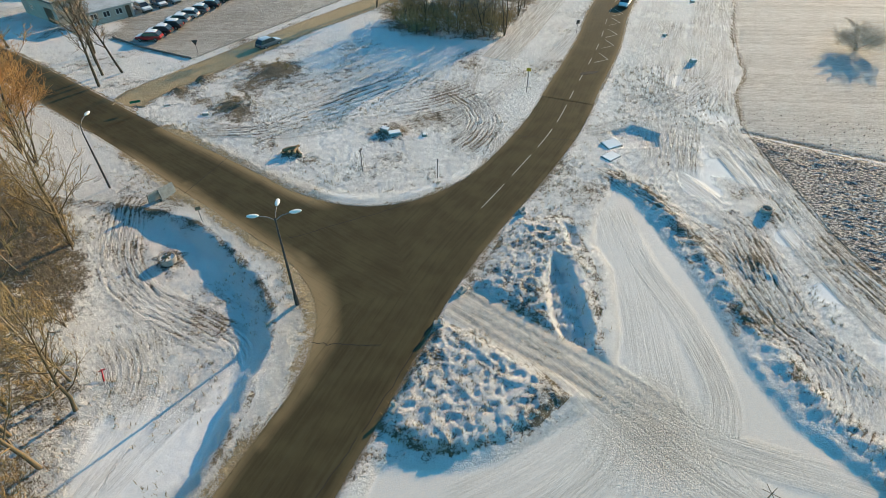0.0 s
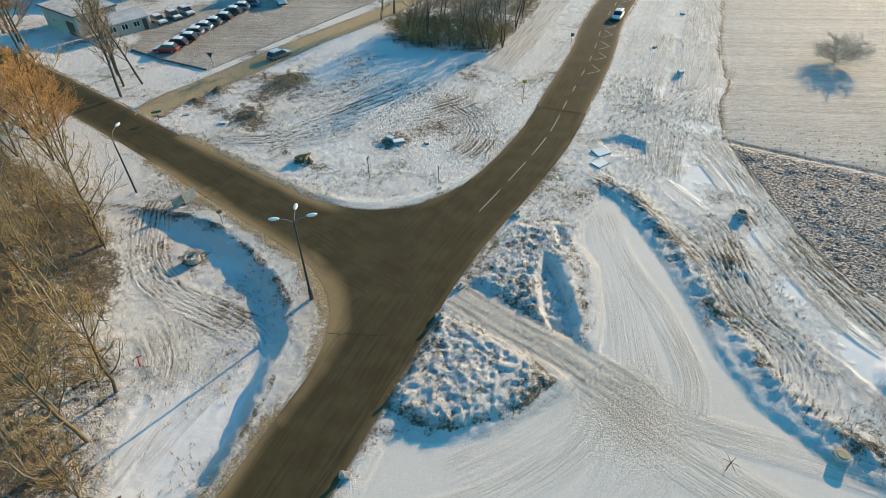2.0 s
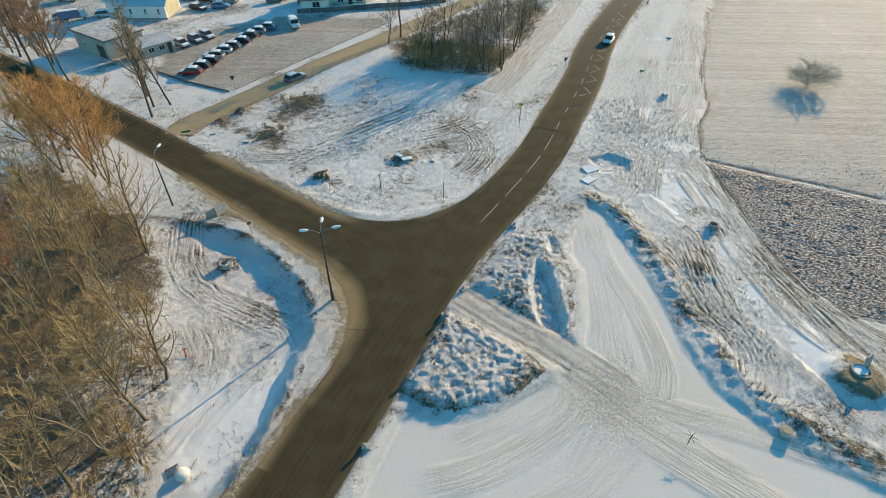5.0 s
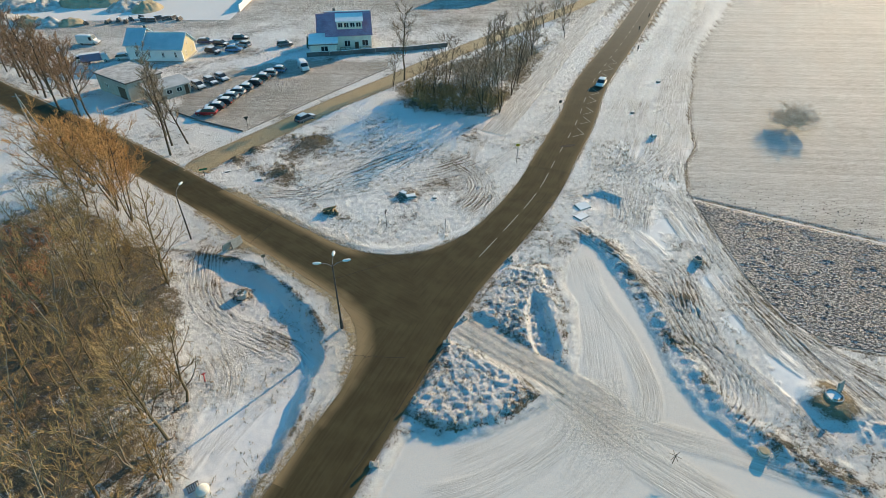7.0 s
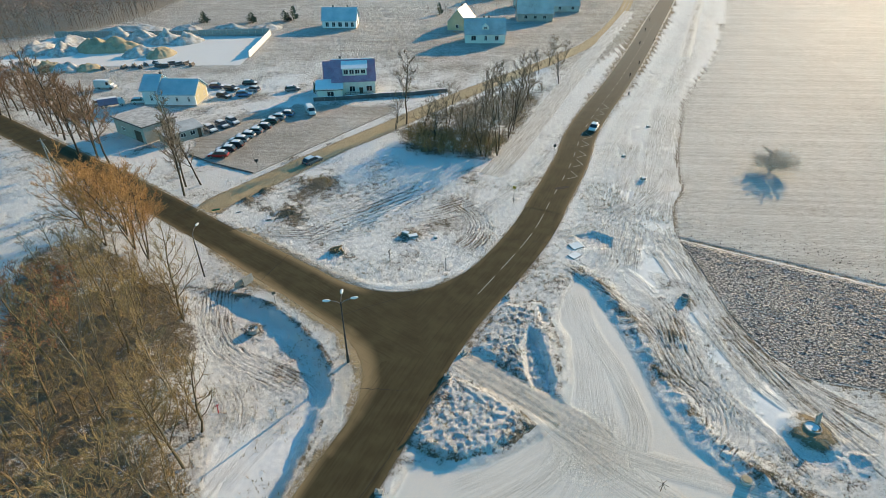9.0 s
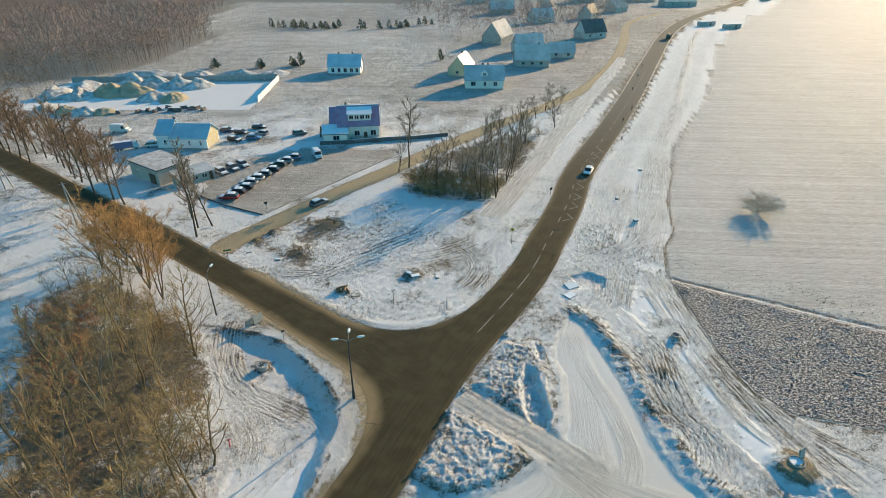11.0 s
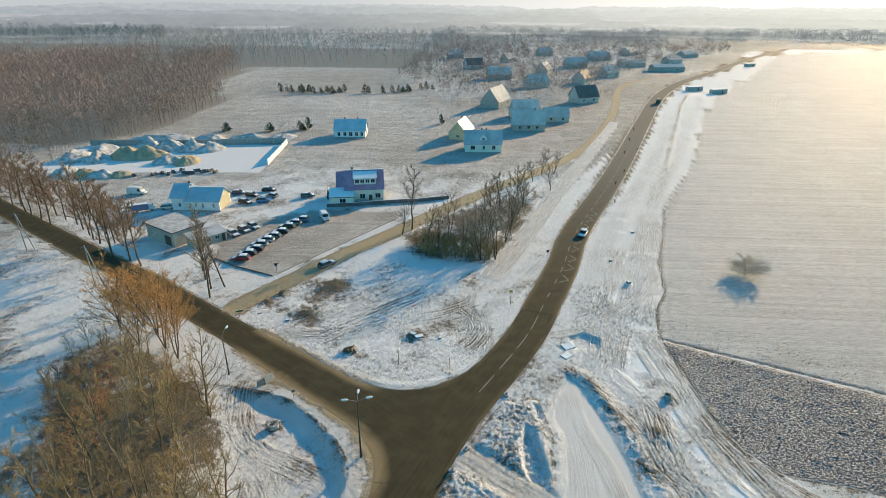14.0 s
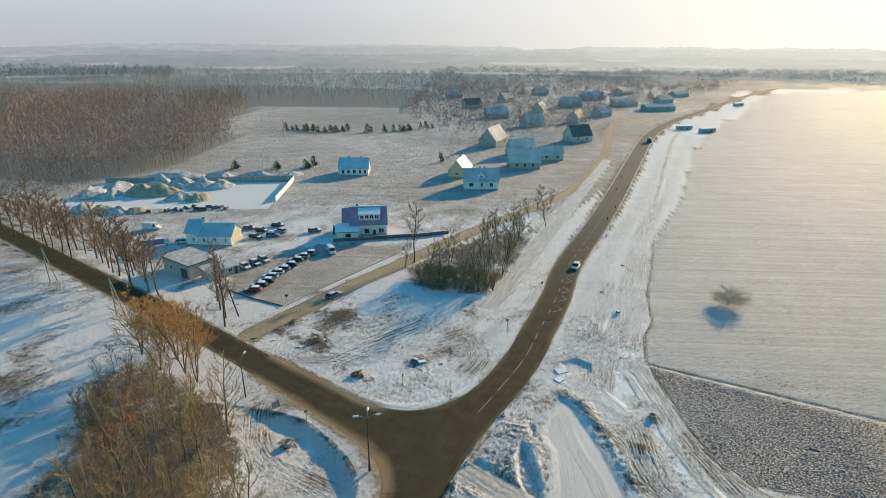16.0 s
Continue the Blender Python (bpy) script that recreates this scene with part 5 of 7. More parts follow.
def car(name, x, y, rz, rgb, label, category="car", group="", snowy=True, length=4.3, width=1.76, high=1.48, van=False):
    """A car whose nose points along its +x."""
    root = thing(name, x, y, height_at(x, y) + 0.02, rz, label, category, group)
    L, W, H = length, width / 2, high
    body_mat = paint(rgb)
    belt = 0.92 if not van else 1.05
    if van:
        rows = [(-L / 2, 0.9, 0.4, H * 0.93), (-L / 2 + 0.15, 1.0, 0.3, H), (L * 0.12, 1.0, 0.28, H), (L * 0.24, 0.98, 0.28, H * 0.95), (L * 0.36, 0.96, 0.28, belt + 0.12), (L * 0.46, 0.93, 0.3, belt - 0.1), (L / 2, 0.82, 0.36, belt - 0.3)]
    else:
        rows = [(-L / 2, 0.84, 0.42, belt - 0.12), (-L / 2 + 0.2, 0.96, 0.28, belt - 0.01), (-L * 0.22, 1.0, 0.25, belt + 0.02), (L * 0.2, 1.0, 0.25, belt), (L * 0.38, 0.96, 0.26, belt - 0.12), (L / 2 - 0.12, 0.9, 0.3, belt - 0.2), (L / 2, 0.78, 0.38, belt - 0.32)]
    part("body", loft([section(px, W * s, z0, z1) for px, s, z0, z1 in rows]), body_mat, root)
    if not van:
        cab = [(-L * 0.47, 0.80, belt - 0.04, belt + 0.06), (-L * 0.36, 0.80, belt - 0.04, H - 0.06), (-L * 0.2, 0.80, belt - 0.04, H - 0.01), (L * 0.04, 0.80, belt - 0.04, H - 0.02), (L * 0.1, 0.80, belt - 0.04, H - 0.1), (L * 0.25, 0.78, belt - 0.08, belt + 0.02)]
        part("cabin_glass", loft([[(px, -W * 0.93, z0), (px, W * 0.93, z0), (px, W * s, z1), (px, -W * s, z1)] for px, s, z0, z1 in cab]), M["glass"], root, "dark car windows")
        roof = [(-L * 0.36, H - 0.06), (-L * 0.2, H), (L * 0.0, H), (L * 0.07, H - 0.05)]
        part("roof", loft([[(px, -W * 0.82, z - 0.03), (px, W * 0.82, z - 0.03), (px, W * 0.74, z + 0.02), (px, -W * 0.74, z + 0.02)] for px, z in roof]), body_mat, root)
    else:
        part("windscreen", loft([[(px, -W * 0.86, z - 0.04), (px, W * 0.86, z - 0.04), (px, W * 0.84, z + 0.03), (px, -W * 0.84, z + 0.03)] for px, z in ((L * 0.25, H * 0.945), (L * 0.35, belt + 0.16))]), M["glass"], root, "dark windscreen")
        for s in (-1, 1):
            part("side_window", boxes((L * 0.12, L * 0.25, s * W - 0.02, s * W + 0.012, belt + 0.1, H * 0.86)), M["glass"], root)
    if snowy:
        z = H + 0.02
        x0, x1 = (-L * 0.35, L * 0.04) if not van else (-L * 0.48, L * 0.14)
        part("snow_cover", loft([[(px, -W * s, zz), (px, W * s, zz), (px, W * s * 0.85, zz + t), (px, -W * s * 0.85, zz + t)] for px, s, zz, t in ((x0, 0.74, z - 0.06, 0.05), (x0 + 0.3, 0.78, z, 0.07), (x1 - 0.2, 0.78, z - 0.005, 0.07), (x1, 0.72, z - 0.03, 0.04))]), M["snow"], root, "thin snow on the roof")
        if not van:
            part("snow_cover", loft([[(px, -W * s, zz), (px, W * s, zz), (px, W * s * 0.9, zz + 0.03), (px, -W * s * 0.9, zz + 0.03)] for px, s, zz in ((L * 0.26, 0.86, belt - 0.04), (L * 0.38, 0.84, belt - 0.115), (L * 0.45, 0.78, belt - 0.17))]), M["snow"], root, "snow on the bonnet")
    rad = 0.31 if not van else 0.34
    for sx in (-0.30, 0.31):
        for s in (-1, 1):
            m = Matrix.Translation((sx * L, s * (W - 0.1), rad)) @ Matrix.Rotation(math.pi / 2, 4, "X")
            tyre = part("tyre", cylinder(bmesh.new(), rad, 0.2, 12, m), M["tyre"], root)
            part("rim", cylinder(bmesh.new(), rad * 0.62, 0.215, 10, m), M["rim"], tyre)
    for s in (-1, 1):
        part("headlight", boxes((L / 2 - 0.14, L / 2 - 0.02, s * W * 0.62 - 0.16, s * W * 0.62 + 0.16, belt - 0.42, belt - 0.27), bevel=0.02), M["lamp_clear"], root)
        part("tail_light", boxes((-L / 2 - 0.01, -L / 2 + 0.1, s * W * 0.70 - 0.1, s * W * 0.70 + 0.1, belt - 0.35, belt - 0.1), bevel=0.02), M["lamp_red"], root)
    part("bumper", boxes((L / 2 - 0.1, L / 2 + 0.03, -W * 0.8, W * 0.8, 0.3, 0.5), bevel=0.03), M["pole_dark"], root)
    part("bumper", boxes((-L / 2 - 0.03, -L / 2 + 0.1, -W * 0.84, W * 0.84, 0.34, 0.55), bevel=0.03), M["pole_dark"], root)
    for s in (-1, 1):
        part("mirror", boxes((L * 0.17, L * 0.21, s * (W + 0.02) - 0.07, s * (W + 0.02) + 0.07, belt + 0.0, belt + 0.13), bevel=0.02), body_mat, root)
    return root


WHITE, SILVER, GREY, BLACK, RED, NAVY, BLUE, GREEN = (0.7, 0.7, 0.69), (0.42, 0.43, 0.44), (0.16, 0.165, 0.17), (0.02, 0.02, 0.022), (0.42, 0.03, 0.03), (0.03, 0.05, 0.11), (0.12, 0.25, 0.45), (0.03, 0.07, 0.05)
row = [(-53.6, 89.9, RED, "red"), (-53.1, 92.7, BLACK, "black"), (-52.3, 95.3, BLACK, "black"), (-52.2, 98.2, SILVER, "silver"), (-51.6, 100.9, WHITE, "white"), (-50.7, 103.4, GREY, "grey"), (-49.6, 106.3, BLACK, "black"), (-49, 110, GREEN, "dark green"), (-48.1, 112.7, SILVER, "silver"), (-46.7, 115.3, BLUE, "blue")]
for x, y, rgb, word in row:
    car("car", x, y, 178 + (y % 1) * 6, rgb, f"parked {word} car with frosted roof in a row", group="row of parked cars")
car("van", -40.8, 117.3, -62, WHITE, "white delivery van parked at the end of the car row", "van", van=True, length=4.9, high=2.0, width=1.85)
for x, y, rgb, word in ((-61.4, 104.4, SILVER, "silver"), (-59.6, 107.1, GREY, "grey"), (-58.0, 109.6, SILVER, "pale silver")):
    car("car", x, y, -38, rgb, f"parked {word} car with frosted windows in the yard", group="cars beside the row")
for x, y, rz, rgb, word in ((-72.7, 136.6, 8, NAVY, "dark blue"), (-67.8, 134.8, -12, BLACK, "black"), (-64.4, 140.2, 8, BLACK, "black"), (-61.6, 134.5, 160, SILVER, "silver"), (-62.6, 130.3, 10, BLUE, "light blue"), (-67.5, 128.4, -20, BLACK, "black"), (-50.6, 135.5, 20, GREY, "grey")):
    car("car", x, y, rz, rgb, f"{word} car parked behind the blue-roofed house", group="cars behind the house", snowy=word != "light blue")
car("car", -33.0, 88.4, 55, GREY, "dark grey car parked on the edge of the sandy road", length=4.4)
car("van", -104, 134.4, 2, WHITE, "long white van parked by the hedge", "van", van=True, length=5.6, high=2.4, width=1.95)
car("car", -87.9, 122.6, 20, WHITE, "white car beside the blue-roofed house", group="cars behind the house")
car("car", -97.4, 120.6, 35, WHITE, "small white car behind the garage", group="cars behind the house", length=3.7)
car("car", 29.0, 110.5, 247, WHITE, "white car driving down the main road", snowy=False)
for kind in wood_a + wood_b + shrub + red_shrub + willow + roadside + row_tree + thick_tree + thick_shrub + pines:
    if not kind.get("used"):
        for o in (*kind.children, kind):
            bpy.data.objects.remove(o)
clear_marks(None)


# ---------- houses ----------
def gable_roof(w, d, wall, ridge, over=0.45, thick=0.16):
    """Two slabs meeting at a ridge along x."""
    bm = bmesh.new()
    for s in (-1, 1):
        slope = (ridge - wall) / (d / 2)
        y1, z1 = s * (d / 2 + over), wall - slope * over
        a = [(-w / 2 - over, 0, ridge), (w / 2 + over, 0, ridge), (w / 2 + over, y1, z1), (-w / 2 - over, y1, z1)]
        lo = [bm.verts.new(p) for p in a]
        hi = [bm.verts.new((p[0], p[1], p[2] + thick)) for p in a]
        bm.faces.new(lo[::-1]), bm.faces.new(hi)
        for i in range(4):
            bm.faces.new((lo[i], lo[(i + 1) % 4], hi[(i + 1) % 4], hi[i]))
    bmesh.ops.recalc_face_normals(bm, faces=bm.faces)
    return bm


def gable_walls(w, d, wall, ridge):
    rows = [[(x, -d / 2, 0), (x, d / 2, 0), (x, d / 2, wall), (x, 0, ridge - 0.02), (x, -d / 2, wall)] for x in (-w / 2, w / 2)]
    return loft(rows)


def window(parent, x, y, z, w, h, face, glass=None):
    """A framed pane on a wall that faces 'front' (-y), 'back', 'left' or 'right'."""
    g = glass or M["glass"]
    dy = {"front": (0, -1), "back": (0, 1), "left": (-1, 0), "right": (1, 0)}[face]
    flat = face in ("front", "back")

    def slab(a0, a1, z0, z1, t0, t1):
        s = dy[1] if flat else dy[0]
        lo, hi = sorted((t0 * s, t1 * s))
        return (x + a0, x + a1, y + lo, y + hi, z + z0, z + z1) if flat else (x + lo, x + hi, y + a0, y + a1, z + z0, z + z1)

    f = 0.07
    fr = part("window", boxes(slab(-w / 2, -w / 2 + f, 0, h, -0.03, 0.06), slab(w / 2 - f, w / 2, 0, h, -0.03, 0.06), slab(-w / 2 + f, w / 2 - f, 0, f, -0.03, 0.06), slab(-w / 2 + f, w / 2 - f, h - f, h, -0.03, 0.06), slab(-f / 2, f / 2, f, h - f, -0.03, 0.055)), M["frame_white"], parent)
    part("pane", boxes(slab(-w / 2 + f, w / 2 - f, f, h - f, -0.02, 0.02)), g, fr)
    part("sill", boxes(slab(-w / 2 - 0.06, w / 2 + 0.06, -0.06, 0, -0.03, 0.14)), M["concrete"], fr)


def house(x, y, rz, w, d, wall, ridge, wall_mat, roof_mat, label, windows=(), chimneys=(), door=None, snow=None, name="house"):
    root = thing(name, x, y, height_at(x, y) - 0.05, rz, label, "house")
    part("wall", gable_walls(w, d, wall, ridge), wall_mat, root)
    roof = part("roof", gable_roof(w, d, wall, ridge), roof_mat, root)
    part("plinth", boxes((-w / 2 - 0.05, w / 2 + 0.05, -d / 2 - 0.05, d / 2 + 0.05, 0, 0.4)), M["concrete"], root)
    if snow:
        part("snow_cover", boxes((-w / 2 - 0.3, w / 2 + 0.3, -0.25, 0.25, ridge + 0.05, ridge + 0.22), bevel=0.06), M["snow"], roof, "strip of snow along the ridge")
    for cx, cy, ch in chimneys:
        ch_ob = part("chimney", boxes((cx - 0.3, cx + 0.3, cy - 0.3, cy + 0.3, ridge - 1.4, ch), bevel=0.03), M["roof_dark"], roof)
        part("chimney_cap", boxes((cx - 0.38, cx + 0.38, cy - 0.38, cy + 0.38, ch, ch + 0.1)), M["concrete"], ch_ob)
    for wx, wz, ww, wh, face in windows:
        if face == "front":
            window(root, wx, -d / 2, wz, ww, wh, face)
        elif face == "back":
            window(root, wx, d / 2, wz, ww, wh, face)
        elif face == "right":
            window(root, w / 2, wx, wz, ww, wh, face)
        else:
            window(root, -w / 2, wx, wz, ww, wh, face)
    if door is not None:
        dob = part("door", boxes((door - 0.5, door + 0.5, -d / 2 - 0.07, -d / 2 + 0.03, 0.2, 2.25), bevel=0.015), M["door_brown"], root)
        part("handle", boxes((door + 0.34, door + 0.44, -d / 2 - 0.13, -d / 2 - 0.07, 1.15, 1.2)), M["steel"], dob)
    return root


# white workshop with a blue metal roof, in two heights
shop = house(-77.0, 125.0, 2, 9.8, 8.2, 3.3, 6.0, M["plaster_white"], M["roof_blue"], "long white workshop with blue metal roof and gable painted sunlit yellow", [(-3.4, 1.3, 0.6, 1.2, "front"), (0.1, 1.3, 0.6, 1.2, "front"), (3.2, 1.3, 0.6, 1.2, "front"), (-2.0, 1.2, 1.0, 1.2, "right"), (1.8, 1.2, 1.0, 1.2, "right"), (0.0, 3.6, 0.9, 0.9, "right")], snow=True)
# sunlight on the white gable, laid on as a yellow panel
part("gable_panel", loft([[(4.9 + t, -3.6, 0.45), (4.9 + t, 3.6, 0.45), (4.9 + t, 3.7, 3.25), (4.9 + t, 0, 5.65), (4.9 + t, -3.7, 3.25)] for t in (0.004, 0.03)]), M["plaster_ochre_and_sunlit"], shop, "gable wall with warm sunlight painted on in yellow")
house(-83.9, 125.2, 2, 3.9, 8.6, 4.2, 6.9, M["plaster_white"], M["roof_blue"], "taller end of a white workshop with blue roof", [(0.3, 1.4, 0.7, 1.2, "front")], [(1.9, 0.4, 7.5)])

# dwelling with plum tiles, dormer and a flat-roofed front room
home = house(-33.2, 137.0, 11, 11.2, 9.4, 4.3, 8.6, M["plaster"], M["roof_plum"], "two-storey cream house with plum tiled roof and long dormer", [(-0.6, 1.2, 1.5, 1.5, "front"), (4.0, 1.2, 1.6, 1.5, "front"), (-2.2, 1.2, 1.3, 1.4, "right"), (2.2, 1.2, 1.3, 1.4, "right"), (0, 4.7, 1.4, 1.3, "right"), (0, 4.7, 1.4, 1.3, "left")], [(-3.4, 0.6, 9.4)], door=1.8)
dormer = part("dormer", boxes((-2.9, 3.6, -3.9, -0.9, 5.3, 7.3)), M["plaster"], home)
part("dormer_roof", loft([[(px, -4.3, 7.2), (px, 0.0, 8.35), (px, 0.0, 8.5), (px, -4.3, 7.35)] for px in (-3.2, 3.9)]), M["snow"], dormer, "snow-covered dormer roof")
for px in (-2.0, -0.45, 1.1, 2.65):
    window(dormer, px, -3.9, 5.75, 1.25, 1.15, "front")
part("snow_cover", boxes((-5.9, 5.9, -0.28, 0.28, 8.66, 8.84), bevel=0.06), M["snow"], home, "snow along the ridge")
annex = thing("house_annex", -38.7, 130.6, height_at(-38.7, 130.6) - 0.05, 11, "low cream front annex with a snowy lean-to roof", "house")
part("wall", boxes((-3.3, 3.3, -2.6, 2.6, 0, 3.1)), M["plaster"], annex)
part("roof", loft([[(px, -3.0, 3.0), (px, 2.6, 4.0), (px, 2.6, 4.2), (px, -3.0, 3.2)] for px in (-3.7, 3.7)]), M["snow"], annex, "snow-covered sloping roof")
part("fascia", boxes((-3.65, 3.65, -2.98, -2.88, 2.75, 2.99)), M["roof_dark"], annex)
window(annex, 0.2, -2.6, 1.1, 1.8, 1.3, "front")
window(annex, -3.3, 0.2, 1.1, 1.2, 1.3, "left")
back = thing("house_annex", -39.5, 137.6, height_at(-39.5, 137.6) - 0.05, 11, "side wing with plum tiled roof beside the cream house", "house")
part("wall", boxes((-2.0, 2.0, -3.8, 3.8, 0, 4.0)), M["plaster"], back)
part("roof", loft([[(px, -4.2, 3.9), (px, 0.4, 7.6), (px, 0.4, 7.76), (px, -4.2, 4.06)] for px in (-2.3, 2.2)]), M["roof_plum"], back)
terrace = thing("terrace", -30.2, 132.2, 0, 11, "low raised terrace with rail before the cream house", "terrace")
part("slab", boxes((-4.6, 3.4, -1.4, 1.2, 0, 0.55), bevel=0.03), M["concrete"], terrace)
for px in np.arange(-4.5, 3.4, 1.3):
    part("post", boxes((px - 0.04, px + 0.04, -1.35, -1.27, 0.55, 1.4)), M["wood_old"], terrace)
part("rail", boxes((-4.6, 3.4, -1.37, -1.25, 1.4, 1.48)), M["wood_old"], terrace)


def wall_run(name, pts, high, thick, mat, label, category="wall", snow=True):
    """A low garden or yard wall along a line, piece by piece."""
    root = thing(name, *pts[0], 0, 0, label, category)
    for (ax, ay), (bx, by) in zip(pts[:-1], pts[1:]):
        ln, ang = math.hypot(bx - ax, by - ay), math.atan2(by - ay, bx - ax)
        count = max(1, int(ln / 2.5))
        for i in range(count):
            m = Matrix.Translation((ax - pts[0][0] + (bx - ax) * (i + 0.5) / count, ay - pts[0][1] + (by - ay) * (i + 0.5) / count, 0)) @ Matrix.Rotation(ang, 4, "Z")
            bm = bmesh.new()
            h = high * (1 + 0.04 * math.sin(i * 2.7))
            box(bm, -ln / count / 2 + 0.03, ln / count / 2 - 0.03, -thick / 2, thick / 2, -0.3, h, 0.02, m)
            p = part("panel", bm, mat, root)
            if snow:
                bm = bmesh.new()
                box(bm, -ln / count / 2 + 0.06, ln / count / 2 - 0.06, -thick / 2, thick / 2, h, h + 0.06, 0.02, m)
                part("snow_cover", bm, M["snow"], p)
    return root


wall_run("garden_wall", [(-42.5, 126.8), (-34, 128.6), (-25.5, 131.4), (-16, 133.5), (-7, 137)], 1.1, 0.3, M["roof_dark"], "dark low garden wall in front of the house")
wall_run("yard_wall", [(-158, 193.4), (-118, 196.5), (-79, 204)], 2.4, 0.25, M["concrete"], "grey concrete panel wall behind the sand yard", snow=False)
wall_run("yard_wall", [(-78.6, 203.6), (-76.8, 186), (-75.3, 170)], 2.0, 0.25, M["plaster_white"], "white panel fence closing the sand yard")
wall_run("lot_kerb", [(-60.4, 90.6), (-53.6, 86.6), (-43.6, 82.4)], 0.28, 0.18, M["roof_dark"], "dark low kerb along the car lot", "kerb", snow=False)
wall_run("lot_kerb", [(-42.9, 83.2), (-39.2, 89.4), (-30.2, 104), (-20.6, 119.4)], 0.22, 0.16, M["concrete"], "low concrete kerb between car lot and sandy road", "kerb", snow=False)

# flat-roofed garage and lean-to by the road
garage = thing("garage", -75.4, 102.4, 0, -31.5, "flat snowy-roofed concrete garage near the roadside trees", "garage")
part("wall", boxes((-6, 6, -4, 4, 0, 3.7)), M["plaster_grey"], garage)
part("roof", boxes((-6.35, 6.35, -4.35, 4.35, 3.7, 3.95), bevel=0.03), M["roof_dark"], garage)
part("snow_cover", boxes((-6.3, 6.3, -4.3, 4.3, 3.95, 4.05), bevel=0.04), M["snow_thin"], garage, "thin patchy snow on the flat roof")
part("door", boxes((2.2, 4.8, -4.06, -3.98, 0, 2.5)), M["door_brown"], garage)
window(garage, -2.5, -4, 1.3, 1.2, 0.9, "front")
window(garage, 6, 0.5, 1.3, 1.2, 0.9, "right")
lean = thing("shed", -66.0, 99.6, 0, 50, "small weathered shed with a frosted sloping roof", "shed")
part("wall", loft([[(px, -2, 0), (px, 2, 0), (px, 2, 2.9), (px, -2, 2.3)] for px in (-4.2, 4.2)]), M["plaster_grey"], lean)
part("roof", loft([[(px, -2.4, 2.25), (px, 2.4, 2.95), (px, 2.4, 3.1), (px, -2.4, 2.4)] for px in (-4.5, 4.5)]), M["roof_grey"], lean)
for px in (-2.6, -0.4, 1.8):
    window(lean, px, -2, 0.9, 1.2, 1.0, "front")
part("door", boxes((3.0, 3.8, -2.06, -1.97, 0, 2.0)), M["door_brown"], lean)

# houses beyond the meadow and in the village
house(-54.6, 220.6, 3, 13.5, 9, 3.4, 7.4, M["plaster_white"], M["roof_blue"], "white bungalow with frosted blue roof on the meadow", [(-4.8, 0.9, 1.3, 1.7, "front"), (-2.2, 0.9, 1.3, 1.7, "front"), (0.4, 0.9, 1.5, 1.7, "front"), (3.0, 0.9, 1.3, 1.7, "front"), (5.3, 0.9, 1.2, 1.7, "front"), (0, 1.2, 1.4, 1.4, "right")], [(-2.6, 0.2, 8.2), (3.2, 0.3, 8.2)])
cot = house(4.0, 198.5, 3, 14.5, 9, 3.8, 8.2, M["plaster"], M["roof_grey"], "cream cottage with frosted hipped roof by the lane", [(-4.2, 1.4, 1.8, 1.6, "front"), (0.2, 1.4, 1.0, 1.6, "front"), (4.2, 1.4, 1.4, 1.6, "front"), (0, 1.4, 1.4, 1.5, "right")], [(-0.5, 0.3, 9.0), (1.4, 0.3, 9.0)])
eye = part("dormer", gable_walls(2.4, 2.6, 0.9, 1.9), M["plaster"], cot)
eye.matrix_basis = pose(0, -2.6, 5.0, 0, 0, 90)
window(cot, 0, -3.85, 5.2, 1.1, 0.8, "front")
house(-5.2, 222, 78, 14, 8, 3.4, 8.0, M["plaster_ochre_and_sunlit"], M["roof_blue"], "ochre house with blue roof behind the cottage", [(-3, 1.2, 1.2, 1.3, "front"), (1, 1.2, 1.2, 1.3, "front"), (0, 1.2, 1.2, 1.3, "left")], [(2, 0.2, 8.8)])
house(26, 241, 2, 15, 10, 3.6, 9.0, M["plaster_grey"], M["roof_village"], "grey house with a large frosted, haze-paled roof", [(-4, 1.2, 1.4, 1.4, "front"), (0, 1.2, 1.4, 1.4, "front"), (4, 1.2, 1.4, 1.4, "front")], [(3, 0.2, 9.8)])
